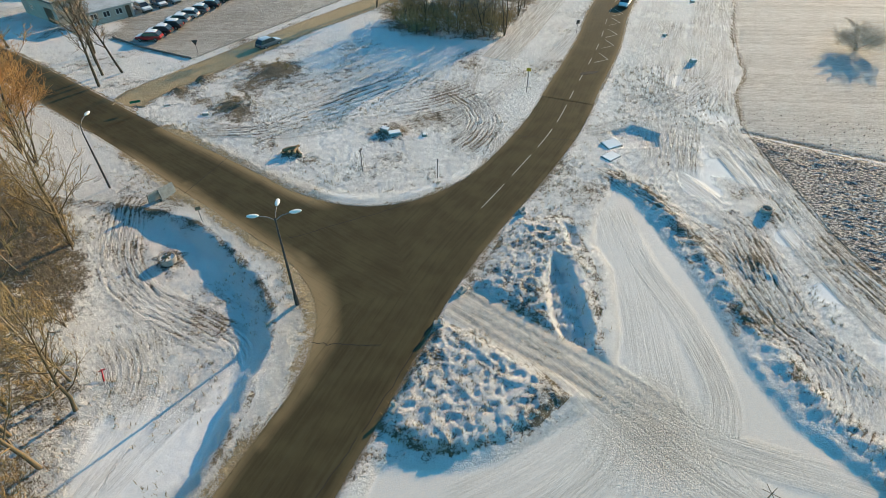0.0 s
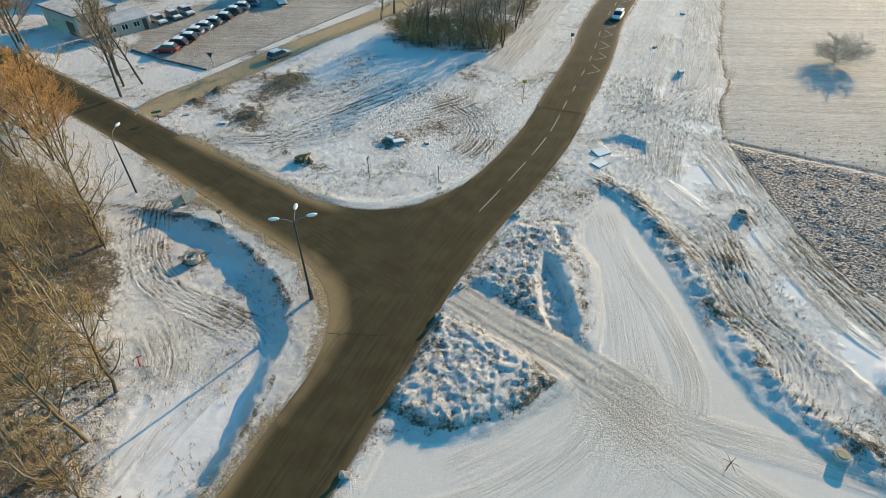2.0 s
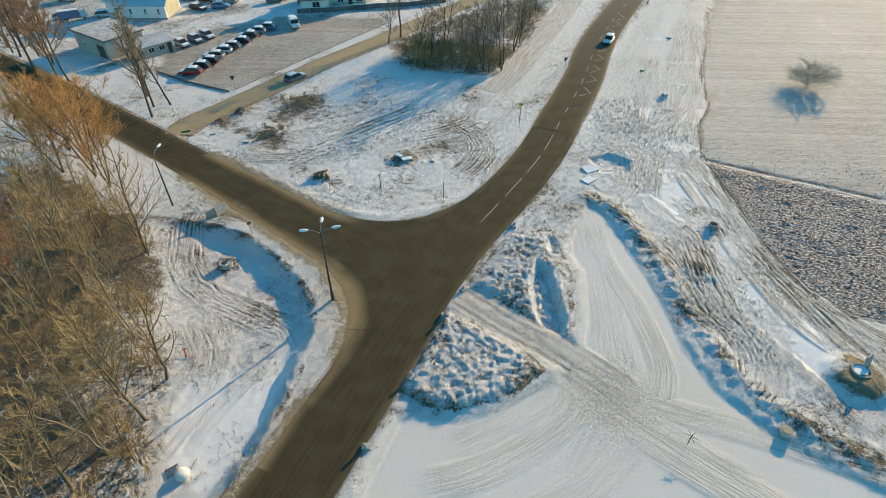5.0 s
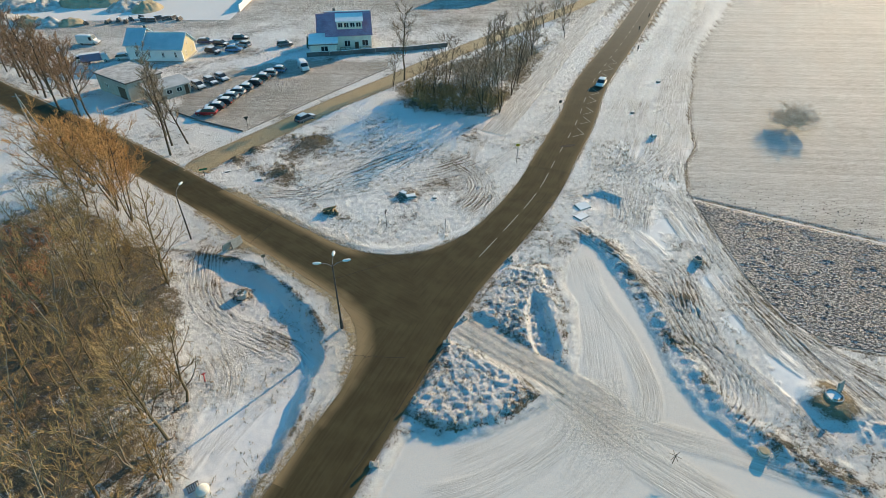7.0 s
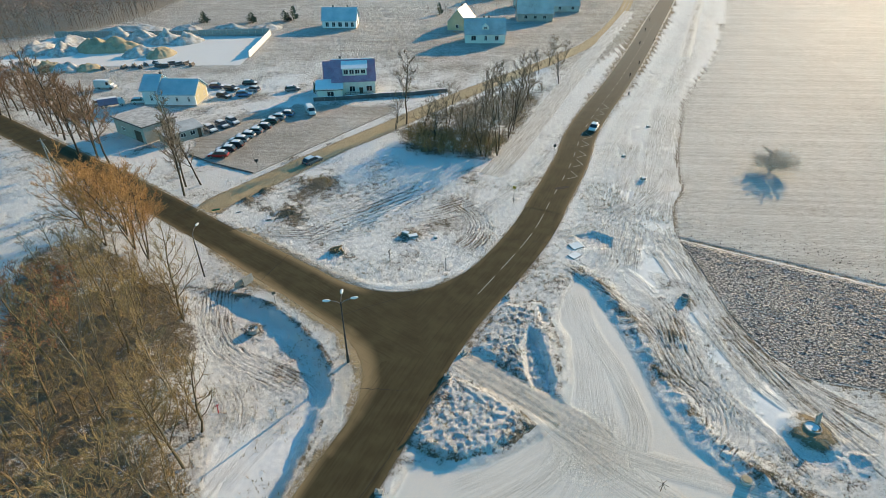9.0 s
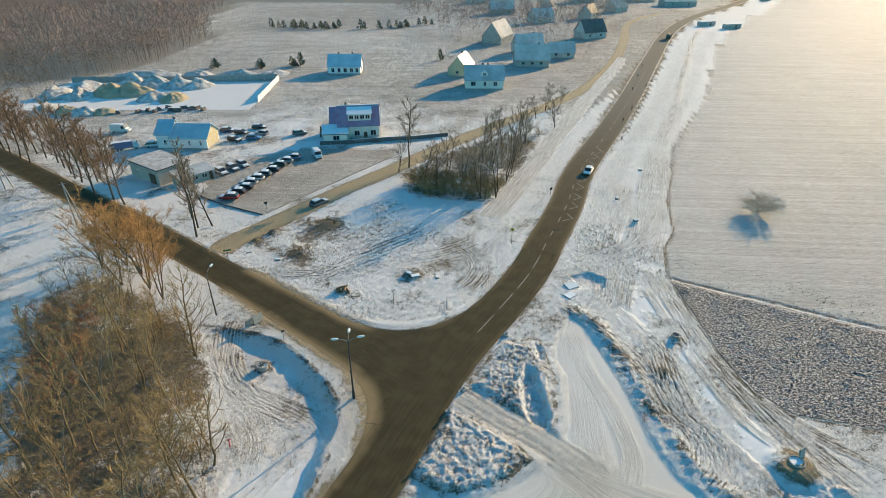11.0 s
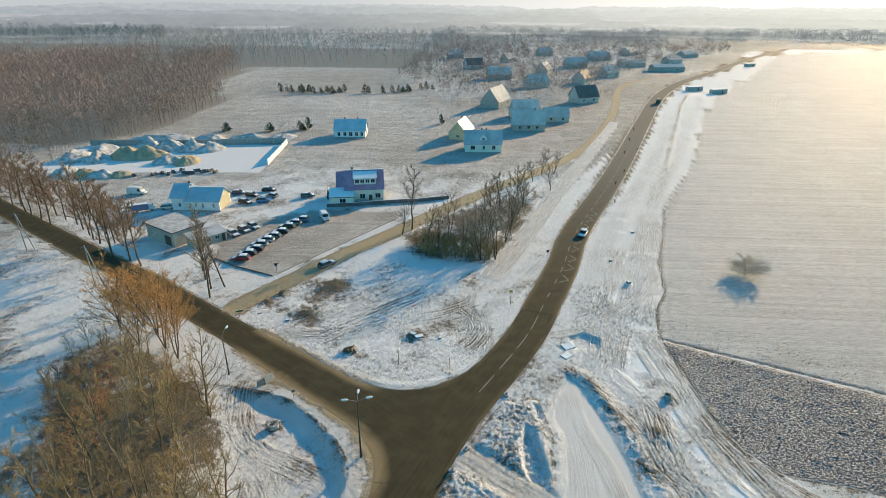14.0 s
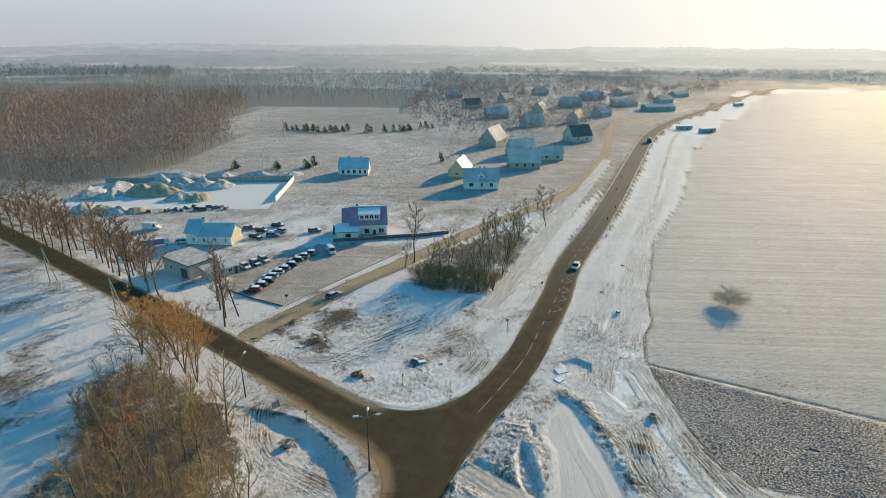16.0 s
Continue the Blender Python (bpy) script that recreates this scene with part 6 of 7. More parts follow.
village = [(13, 304, 68, 20, 11, 4, 11, "plaster_grey", "roof_village"), (67, 322, 28, 15, 10, 4, 10, "plaster_hazy", "roof_dark"), (27, 272, 20, 14, 9, 4, 9, "plaster_hazy", "roof_village"), (42, 262, 5, 12, 8, 3, 7, "plaster_hazy", "roof_village"), (172, 498, 10, 28, 12, 4, 6, "plaster_grey", "roof_village"), (150, 534, 12, 24, 11, 4, 6, "plaster_hazy", "roof_village"), (45, 385, 30, 16, 10, 4, 9, "plaster_hazy", "roof_village"), (82, 412, 60, 16, 10, 4, 9, "plaster_hazy", "roof_dark"), (20, 430, 15, 18, 10, 4, 9, "plaster_grey", "roof_village"), (110, 450, 40, 15, 10, 4, 9, "plaster_hazy", "roof_village"), (60, 470, 70, 17, 10, 4, 9, "plaster_hazy", "roof_village"), (0, 500, 25, 16, 10, 4, 9, "plaster_hazy", "roof_dark"), (95, 520, 15, 20, 11, 4, 9, "plaster_hazy", "roof_village"), (35, 560, 55, 17, 10, 4, 9, "plaster_hazy", "roof_village"), (130, 590, 20, 22, 12, 4, 9, "plaster_hazy", "roof_village"), (200, 570, 35, 20, 10, 4, 7, "plaster_hazy", "roof_village"), (240, 640, 30, 22, 11, 4, 7, "plaster_hazy", "roof_village"), (80, 640, 30, 17, 10, 4, 9, "plaster_hazy", "roof_village"), (-20, 600, 10, 17, 10, 4, 9, "plaster_hazy", "roof_village"), (180, 660, 50, 22, 12, 4, 9, "plaster_hazy", "roof_village")]
for x, y, rz, w, d, wl, rg, wm, rm in village:
    house(x, y, rz, w, d, wl, rg, M[wm], M[rm], "distant village house with a frosted, haze-paled pitched roof", [(-w * 0.25, 1.2, 1.4, 1.4, "front"), (w * 0.25, 1.2, 1.4, 1.4, "front"), (0, 1.4, 1.4, 1.4, "right")], [(w * 0.2, 0.3, rg + 0.8)])
for x, y, rz in ((153, 377, 20), (165, 366, 20), (266, 545, 30)):
    hut = thing("site_hut", x, y, 0, rz, "grey steel site hut beside the roadworks", "hut", "site huts")
    part("body", boxes((-6, 6, -1.6, 1.6, 0.2, 2.8), bevel=0.06), M["plaster_grey"], hut)
    part("snow_cover", boxes((-5.9, 5.9, -1.5, 1.5, 2.8, 2.9)), M["snow"], hut)
    window(hut, -3, -1.6, 1.2, 1.2, 0.9, "front")
    part("door", boxes((1.5, 2.4, -1.66, -1.58, 0.25, 2.25)), M["door_brown"], hut)

# garden cypresses by the cream house
for i in range(5):
    bush = thing("cypress", -43.6 + i * 1.25, 133.4 + i * 0.35, 0, i * 40, "narrow dark evergreen cypress by the house", "cypress", "cypress row")
    V, F, b = [], [], 0
    for j in range(90):
        f, a = rng.uniform(0, 1), rng.uniform(0, 6.28)
        r = 0.55 * (1 - f) ** 0.6 + 0.05
        o = np.array([math.cos(a) * r, math.sin(a) * r, 0.1 + 2.9 * f])
        s = np.array([-math.sin(a), math.cos(a), 0]) * 0.16
        V += [o - s, o + s, o + (0, 0, 0.5)]
        F.append((b, b + 1, b + 2))
        b += 3
    part("crown", mesh("crown", np.array(V), F, M["needle"]), M["needle"], bush)


# ---------- yard with sand heaps ----------
def heap(name, x, y, rx, ry, high, mat, label, seed):
    u = np.linspace(-1, 1, 26)
    hx, hy = np.meshgrid(u, u)
    r = np.hypot(hx, hy)
    z = 0.9 * high * np.clip(1 - r, 0, None) ** 0.7 * (1 + 0.75 * fbm(hx * 3 + seed, hy * 3, 1.0, 4, seed)) - 0.05
    z = np.where(r >= 1, -0.15, z)
    v = np.stack([hx.ravel() * rx, hy.ravel() * ry, z.ravel()], 1)
    i = np.arange(u.size * u.size).reshape(u.size, -1)
    f = np.stack([i[:-1, :-1], i[:-1, 1:], i[1:, 1:], i[1:, :-1]], -1).reshape(-1, 4)
    ob = new(name, mesh(name, v, f.tolist(), mat, True))
    ob.matrix_basis = pose(x, y, 0, 0, 0, seed * 37)
    return tagged(ob, label, "heap", "heaps in the sand yard")


M["sand_snow"] = plain("snowy_sand", (0.26, 0.23, 0.19), (0.70, 0.69, 0.68), 0.6, 0.9, bump=0.6)
heaps = [(-140, 153, 6, 5, 3.4, 1), (-133, 153, 5, 4, 2.8, 0), (-127, 152, 5, 4, 2.4, 1), (-121, 153.5, 4, 4, 2.0, 0), (-150, 172, 8, 6, 4, 1), (-141, 172, 7, 5, 3.6, 1), (-132, 177, 8, 6, 4.6, 0), (-124, 178, 8, 6, 4.6, 0), (-113, 172, 7, 5, 3.2, 1), (-106, 171, 6, 4.5, 3.0, 0), (-133, 194, 8, 6, 4, 1), (-123, 191, 8, 6, 4.4, 1), (-113, 190, 7, 6, 4, 1), (-106, 190, 7, 5, 3.2, 1), (-148, 186, 8, 6, 3.0, 1), (-112, 206, 14, 6, 3, 1), (-96, 210, 12, 5, 2.6, 1), (-135, 206, 14, 6, 3.4, 1), (-84, 213, 8, 5, 2.2, 1)]
for k, (x, y, rx, ry, h, s) in enumerate(heaps):
    heap("sand_mound", x, y, rx, ry, h, M["sand_snow"] if s else M["sand"], "heap of excavated sand dusted with snow" if s else "heap of bare tan sand in the yard", k + 3)
yard_v, yard_f, _ = ribbon(np.array([(-158.0, 176.0), (-118, 179), (-76.5, 182)]), np.linspace(-22, 19, 7), 0.07)
sheet("yard_floor", yard_v, yard_f, {"cover": np.full(len(yard_v), 0.95), "sand": np.full(len(yard_v), 0.4), "asphalt": np.zeros(len(yard_v)), "rows": np.zeros(len(yard_v))}, "flat snow-covered yard with sand heaps", "yard")
for k, (x, y) in enumerate([(-110, 154.6), (-108, 156.8), (-104.8, 158.2), (-102.4, 160), (-100, 157), (-97.6, 156.8), (-97, 159.6), (-94.4, 159), (-92.4, 160), (-90, 158.8), (-105, 155.4), (-116, 153)]):
    st = thing("pipe_stack", x, y, 0.05, 20 * k, "stack of dark concrete pipes with snow on top", "pipes", "stacked pipes")
    for px, pz in ((-0.34, 0.3), (0.34, 0.3), (0, 0.85)):
        part("pipe", cylinder(bmesh.new(), 0.31, 2.2, 10, Matrix.Translation((px, 0, pz)) @ Matrix.Rotation(math.pi / 2, 4, "X")), M["roof_dark"], st)
    part("snow_cover", boxes((-0.3, 0.3, -1.0, 1.0, 1.13, 1.22), bevel=0.04), M["snow"], st)

# box lorry by the workshop, and the timber lorry far down the road
def lorry(name, x, y, rz, box_mat, cab_rgb, label, logs=False):
    root = thing(name, x, y, 0.05, rz, label, "truck")
    part("chassis", boxes((-4.6, 3.2, -0.5, 0.5, 0.7, 1.0)), M["pole_dark"], root)
    cab = part("cab", loft([section(px, 1.2 * s, 0.6, z1, 0.15) for px, s, z1 in ((2.2, 1.0, 2.9), (3.4, 1.0, 2.9), (4.1, 0.98, 2.3), (4.3, 0.95, 1.6))]), paint(cab_rgb), root)
    part("windscreen", loft([[(px, -1.05, z - 0.05), (px, 1.05, z - 0.05), (px, 1.05, z + 0.04), (px, -1.05, z + 0.04)] for px, z in ((3.55, 2.86), (4.18, 2.05))]), M["glass"], cab)
    if logs:
        for sx in (-4.2, -2.0, 0.2, 1.6):
            for s in (-1, 1):
                part("stake", boxes((sx - 0.06, sx + 0.06, s * 1.2 - 0.05, s * 1.2 + 0.05, 1.0, 3.0)), M["pole_dark"], root)
        for j in range(22):
            r = 0.2 + 0.03 * (j % 3)
            m = Matrix.Translation((-1.4, -0.95 + (j % 5) * 0.47, 1.25 + (j // 5) * 0.4)) @ Matrix.Rotation(math.pi / 2, 4, "Y")
            part("log", cylinder(bmesh.new(), r, 6.2, 7, m), M["log"], root)
    else:
        part("cargo_box", boxes((-4.7, 2.0, -1.25, 1.25, 1.0, 3.3), bevel=0.05), box_mat, root)
        part("snow_cover", boxes((-4.6, 1.9, -1.2, 1.2, 3.3, 3.4), bevel=0.03), M["snow"], root)
    for sx in (-3.6, -2.4, 3.0):
        for s in (-1, 1):
            m = Matrix.Translation((sx, s * 1.05, 0.5)) @ Matrix.Rotation(math.pi / 2, 4, "X")
            tyre = part("tyre", cylinder(bmesh.new(), 0.5, 0.32, 12, m), M["tyre"], root)
            part("rim", cylinder(bmesh.new(), 0.28, 0.34, 10, m), M["rim"], tyre)
    return root


small_lorry = lorry("box_lorry", -93.6, 119.6, 30, paint((0.26, 0.22, 0.33)), WHITE, "small lorry with a violet cargo box and snowy top")
small_lorry.scale = (0.68, 0.68, 0.72)
lorry("timber_lorry", 111.5, 320, 248, None, GREEN, "dark timber lorry loaded with logs on the road", logs=True)


# ---------- street lamps, poles and signs ----------
def lamp_head(parent, at, ang):
    bm = bmesh.new()
    bmesh.ops.create_uvsphere(bm, u_segments=10, v_segments=6, radius=1.0, matrix=Matrix.Translation(at) @ Matrix.Rotation(ang, 4, "Z") @ Matrix.Diagonal((0.48, 0.19, 0.13, 1)))
    head = part("lamp_head", bm, M["lamp_head"], parent, "white oval lamp head")
    bm = bmesh.new()
    bmesh.ops.create_uvsphere(bm, u_segments=8, v_segments=4, radius=1.0, matrix=Matrix.Translation((at[0], at[1], at[2] - 0.06)) @ Matrix.Rotation(ang, 4, "Z") @ Matrix.Diagonal((0.3, 0.14, 0.12, 1)))
    part("lens", bm, M["lamp_clear"], head)


tri = thing("street_lamp", -14.3, 31.7, height_at(-14.3, 31.7), 0, "tall dark street lamp with three white heads", "street lamp", "street lamps")
part("pole", tubes_mesh("pole", [(np.array([(0, 0, -0.3), (0, 0, 1.2), (0, 0, 9.3)]), [0.13, 0.12, 0.07])], 10, M["pole_dark"]), M["pole_dark"], tri)
part("base_sleeve", tubes_mesh("base_sleeve", [(np.array([(0, 0, -0.3), (0, 0, 1.1)]), [0.2, 0.17])], 10, M["pole_dark"]), M["pole_dark"], tri)
for ang in (radians(188), radians(18), radians(96)):
    c, s = math.cos(ang), math.sin(ang)
    part("arm", tubes_mesh("arm", [(np.array([(0, 0, 9.1), (c * 0.5, s * 0.5, 9.45), (c * 1.25, s * 1.25, 9.6)]), [0.045, 0.04, 0.035])], 6, M["steel"]), M["steel"], tri)
    lamp_head(tri, (c * 1.55, s * 1.55, 9.62), ang)
one = thing("street_lamp", -38.9, 47.8, height_at(-38.9, 47.8), 0, "single-armed street lamp with curved arm and white head", "street lamp", "street lamps")
part("pole", tubes_mesh("pole", [(np.array([(0, 0, -0.3), (0, 0, 4), (-0.05, 0.05, 6.7)]), [0.12, 0.1, 0.06])], 10, M["pole_dark"]), M["pole_dark"], one)
part("arm", tubes_mesh("arm", [(np.array([(-0.05, 0.05, 6.6), (-0.05, 0.15, 7.3), (0.02, 0.6, 7.8), (0.1, 1.3, 8.0)]), [0.055, 0.05, 0.045, 0.04])], 6, M["steel"]), M["steel"], one)
lamp_head(one, (0.12, 1.65, 8.02), radians(88))
for x, y, h in ((-107.2, 92.2, 9.5), (-79.1, 75.4, 9.5), (-150, 120.5, 9.5)):
    p = thing("utility_pole", x, y, 0, 30, "grey concrete utility pole with a brace beside the road", "utility pole", "utility poles")
    part("pole", tubes_mesh("pole", [(np.array([(0, 0, -0.3), (0, 0, h)]), [0.16, 0.1])], 8, M["concrete"]), M["concrete"], p)
    part("brace", tubes_mesh("brace", [(np.array([(1.6, 0, -0.3), (0.1, 0, h - 0.7)]), [0.14, 0.09])], 8, M["concrete"]), M["concrete"], p)
    part("crossarm", boxes((-0.7, 0.7, -0.05, 0.05, h - 0.5, h - 0.38)), M["steel"], p)


def sign(x, y, high, rz, plate, plate_mat, label, shape="box"):
    root = thing("road_sign", x, y, height_at(x, y), rz, label, "road sign", "road signs")
    part("post", tubes_mesh("post", [(np.array([(0, 0, -0.2), (0, 0, high)]), [0.035, 0.035])], 6, M["steel"]), M["steel"], root)
    w, h = plate
    if shape == "box":
        part("plate", boxes((-w / 2, w / 2, -0.05, -0.035, high - h, high), bevel=0.004), plate_mat, root)
    else:
        rows = [[(-w / 2, y0, high), (w / 2, y0, high), (0, y0, high - h)] for y0 in (-0.055, -0.035)]
        part("plate", loft(rows), plate_mat, root)
    return root


sign(-11.9, 52.1, 2.9, 70, (0.7, 0.22), M["pole_dark"], "thin post with a small dark plate on the snow")
sign(-3.4, 51.3, 2.4, 0, (0.08, 0.4), M["steel"], "thin bare steel post near the road corner")
sign(7.9, 72.8, 3.5, -10, (0.6, 0.45), M["yellow_sign"], "yellow plate sign at the edge of the road")
sign(-43.3, 84.4, 2.2, 15, (0.95, 0.85), M["pole_dark"], "dark-backed triangular give-way sign by the car lot", "tri")
sign(-44.2, 65.6, 1.3, 25, (1.3, 0.3), M["green_sign"], "low green plate at the corner of the side road")
sign(17.9, 95.6, 2.2, 20, (0.6, 0.6), M["pole_dark"], "dark-backed road sign beside the main road")
sign(-26.6, 42.4, 1.9, 30, (0.5, 0.4), M["wood_old"], "small leaning plate on a post at the road edge")
for x, y in ((42.8, 135.4), (47.4, 153.8), (53.6, 168), (60.4, 195), (68.2, 218), (75.4, 239), (66.8, 200)):
    sign(x, y, 1.6, 20, (0.35, 0.9), M["pole_dark"], "dark roadworks marker board beside the main road")

# leaning posts along the main road that throw long shadows
for k, (x, y, h, t) in enumerate(((-2.7, 29.9, 0.9, 18), (-5.5, 21.9, 0.7, -14), (4.9, 45.3, 0.8, 20), (-8.7, 14.8, 0.8, -10), (-1.0, 33.7, 0.6, 25))):
    post = thing("marker_post", x + 0.6, y, height_at(x + 0.6, y) - 0.05, 40 * k, "short leaning concrete post at the road edge", "post", "edge posts")
    bm = bmesh.new()
    box(bm, -0.12, 0.12, -0.12, 0.12, -0.2, h, 0.03, Matrix.Rotation(radians(t), 4, "X"))
    part("shaft", bm, M["concrete"], post)
    bm = bmesh.new()
    box(bm, -0.5, 0.35, -0.3, 0.25, -0.1, 0.3, 0.06, Matrix.Rotation(0.3 * k, 4, "Z"))
    part("foot", bm, M["concrete"], post, "broken lump of concrete")


# ---------- small things on the ground ----------
def ring(r, thick, high, seg=20):
    rows = []
    for rr, z in ((r, 0), (r, high), (r - thick, high), (r - thick, 0.05)):
        rows.append([(rr * math.cos(a), rr * math.sin(a), z) for a in np.linspace(0, 2 * math.pi, seg, endpoint=False)])
    bm = bmesh.new()
    rs = [[bm.verts.new(p) for p in r_] for r_ in rows]
    for a, b in zip(rs, rs[1:] + rs[:1]):
        for i in range(seg):
            bm.faces.new((a[i], a[(i + 1) % seg], b[(i + 1) % seg], b[i]))
    bmesh.ops.recalc_face_normals(bm, faces=bm.faces)
    return bm


well = thing("well_ring", -28.2, 37.4, height_at(-28.2, 37.4) - 0.05, 0, "concrete well ring with broken planks on top", "well ring")
part("ring", ring(0.75, 0.12, 0.6), M["concrete"], well)
part("lid", loft([[(0.62 * math.cos(a), 0.62 * math.sin(a), z) for a in np.linspace(0, 6.28, 14, endpoint=False)] for z in (0.42, 0.5)]), M["snow"], well)
for k in range(5):
    bm = bmesh.new()
    box(bm, -0.7, 0.7, -0.07, 0.07, 0.6, 0.66, 0.01, Matrix.Rotation(0.7 * k + 0.3, 4, "Z") @ Matrix.Rotation(0.18 * (k - 2), 4, "Y"))
    part("plank", bm, M["wood_old"], well)

man = thing("manhole_shaft", 36.6, 24.2, height_at(36.6, 24.2) - 0.15, 0, "open concrete manhole shaft on an earth mound", "manhole")
part("ring", ring(0.85, 0.11, 0.30), M["concrete"], man)
part("floor", loft([[(0.73 * math.cos(a), 0.73 * math.sin(a), z) for a in np.linspace(0, 6.28, 14, endpoint=False)] for z in (0.05, 0.16)]), M["snow"], man)
slab = thing("concrete_slab", 37.5, 24.9, height_at(37.5, 24.9) - 0.1, 35, "upright grey concrete slab beside the manhole", "slab")
bm = bmesh.new()
box(bm, -0.48, 0.48, -0.1, 0.1, 0, 1.35, 0.03, Matrix.Rotation(radians(-12), 4, "X"))
part("slab_body", bm, M["concrete"], slab)
valve = thing("valve_cap", 27.4, 17.9, height_at(27.4, 17.9) - 0.05, 0, "round concrete shaft cover with a sandy lid", "shaft cover")
part("ring", ring(0.56, 0.1, 0.4), M["concrete"], valve)
part("lid", loft([[(rr * math.cos(a), rr * math.sin(a), z) for a in np.linspace(0, 6.28, 16, endpoint=False)] for rr, z in ((0.46, 0.3), (0.46, 0.40), (0.36, 0.45))]), M["sand"], valve, "sandy round lid")
small = thing("well_ring", 30.3, 46.2, height_at(30.3, 46.2) - 0.1, 0, "small concrete ring sunk in the churned soil", "well ring")
part("ring", ring(0.55, 0.1, 0.4), M["concrete"], small)

stake = thing("survey_stake", 18.9, 16.6, height_at(18.9, 16.6), 20, "thin survey stake with crossed sticks", "stake")
part("shaft", tubes_mesh("shaft", [(np.array([(0, 0, -0.1), (0.05, 0, 1.4)]), [0.035, 0.03])], 6, M["wood_old"]), M["wood_old"], stake)
for a in (0.3, 1.4, 2.4):
    part("stick", tubes_mesh("stick", [(np.array([(-0.55 * math.cos(a), -0.55 * math.sin(a), 1.1), (0.55 * math.cos(a), 0.55 * math.sin(a), 1.3)]), [0.025, 0.02])], 5, M["wood_old"]), M["wood_old"], stake)

red = thing("marker_stake", -27.6, 24.3, height_at(-27.6, 24.3), 0, "red painted marker stake leaning in the snow", "stake")
part("shaft", tubes_mesh("shaft", [(np.array([(0.25, -0.45, 0.02), (-0.15, 0.3, 0.55)]), [0.06, 0.05])], 6, M["red_paint"]), M["red_paint"], red)
part("crossbar", tubes_mesh("crossbar", [(np.array([(-0.3, 0.1, 0.45), (0.1, 0.35, 0.5)]), [0.05, 0.05])], 6, M["red_paint"]), M["red_paint"], red)

for k, (x, y, rz, lean_) in enumerate(((-32.9, 45.9, 62, 12), (-31.8, 46.6, 62, -8))):
    s = thing("concrete_slab", x, y, height_at(x, y) - 0.05, rz, "tall thin concrete slab standing at the road edge", "slab", "standing slabs")
    bm = bmesh.new()
    box(bm, -0.9, 0.9, -0.07, 0.07, 0, 1.3, 0.02, Matrix.Rotation(radians(lean_), 4, "X"))
    part("slab_body", bm, M["concrete"], s)

for k in range(5):
    lg = thing("log", -21.2 + 0.3 * k, 55.3 + 0.2 * (k % 3), height_at(-21.2 + 0.3 * k, 55.3) + 0.12 + 0.2 * (k % 2), 30 * k, "cut log lying in a small snowy pile", "log", "log pile")
    ln = 0.6 + 0.15 * (k % 3)
    part("stem", tubes_mesh("stem", [(np.array([(-ln, 0, 0), (-ln / 3, 0.06, 0.03), (ln, 0, 0.02)]), [0.2, 0.18, 0.15])], 8, M["log"]), M["log"], lg)
    part("cut_face", cylinder(bmesh.new(), 0.17, 0.05, 8, Matrix.Translation((-ln, 0, 0)) @ Matrix.Rotation(math.pi / 2, 4, "Y")), M["sand"], lg)

for k, (x, y, w, d, h, rz) in enumerate(((-9.2, 60.2, 1.6, 1.0, 0.35, 20), (-10.4, 60.9, 1.2, 0.8, 0.3, -30), (17.2, 59.2, 2.2, 1.6, 0.16, 30), (16.6, 56.4, 2.0, 1.5, 0.14, 40), (-5.5, 60.3, 0.6, 0.5, 0.3, 10), (33.9, 83.7, 0.9, 0.7, 0.45, 20), (32.6, 95, 0.7, 0.5, 0.4, 40), (42.4, 113, 0.8, 0.6, 0.4, 0), (-40.8, 66.9, 0.9, 0.3, 0.2, 30), (-34.6, 64.6, 0.8, 0.6, 0.3, 15))):
    bl = thing("concrete_block", x, y, height_at(x, y) - 0.16, rz, "broken concrete slab dusted with snow", "concrete block", "rubble")
    bm = bmesh.new()
    box(bm, -w / 2, w / 2, -d / 2, d / 2, 0, h + 0.1, min(0.06, h / 3), Matrix.Rotation(radians(4 * (k % 3)), 4, "X"))
    part("body", bm, M["concrete"], bl)
    bm = bmesh.new()
    box(bm, -w / 2 + 0.08, w / 2 - 0.08, -d / 2 + 0.08, d / 2 - 0.08, h + 0.08, h + 0.15, 0.03, Matrix.Rotation(radians(4 * (k % 3)), 4, "X"))
    part("snow_cover", bm, M["snow"], bl)

drum = thing("concrete_drum", -22.9, 12.2, height_at(-22.9, 12.2) - 0.05, 0, "pale round concrete cover beside a grating", "drum")
bm = bmesh.new()
bmesh.ops.create_uvsphere(bm, u_segments=14, v_segments=8, radius=1.0, matrix=Matrix.Translation((0, 0, 0.3)) @ Matrix.Diagonal((0.62, 0.62, 0.42, 1)))
part("body", bm, M["plaster"], drum)
grate = thing("grating", -23.9, 12.5, height_at(-23.9, 12.5) + 0.05, 40, "dark steel grating lying by the woods", "grating")
part("frame", boxes((-0.55, 0.55, -0.4, -0.34, 0, 0.08), (-0.55, 0.55, 0.34, 0.4, 0, 0.08)), M["steel"], grate)
for k in range(6):
    part("bar", boxes((-0.5 + 0.19 * k, -0.44 + 0.19 * k, -0.34, 0.34, 0, 0.07)), M["steel"], grate)

trunk = thing("fallen_tree", -28.0, 15.2, height_at(-28.0, 15.2) + 0.1, 10, "bare fallen tree with spread branches at the woods' edge", "fallen tree")
tr_thick, tr_thin = grow(np.random.default_rng(3), 5.5, limbs=9, spread=0.4, first=0.3, twigs=6)
for nm, tb, sd_, mt in (("trunk", tr_thick, 5, M["bark_light"]), ("crown", tr_thin, 3, M["twig_ochre"])):
    ob = part(nm, tubes_mesh(nm, tb, sd_, mt), mt, trunk)
    ob.matrix_basis = pose(0, 0, 0.2, 0, -72, 120)

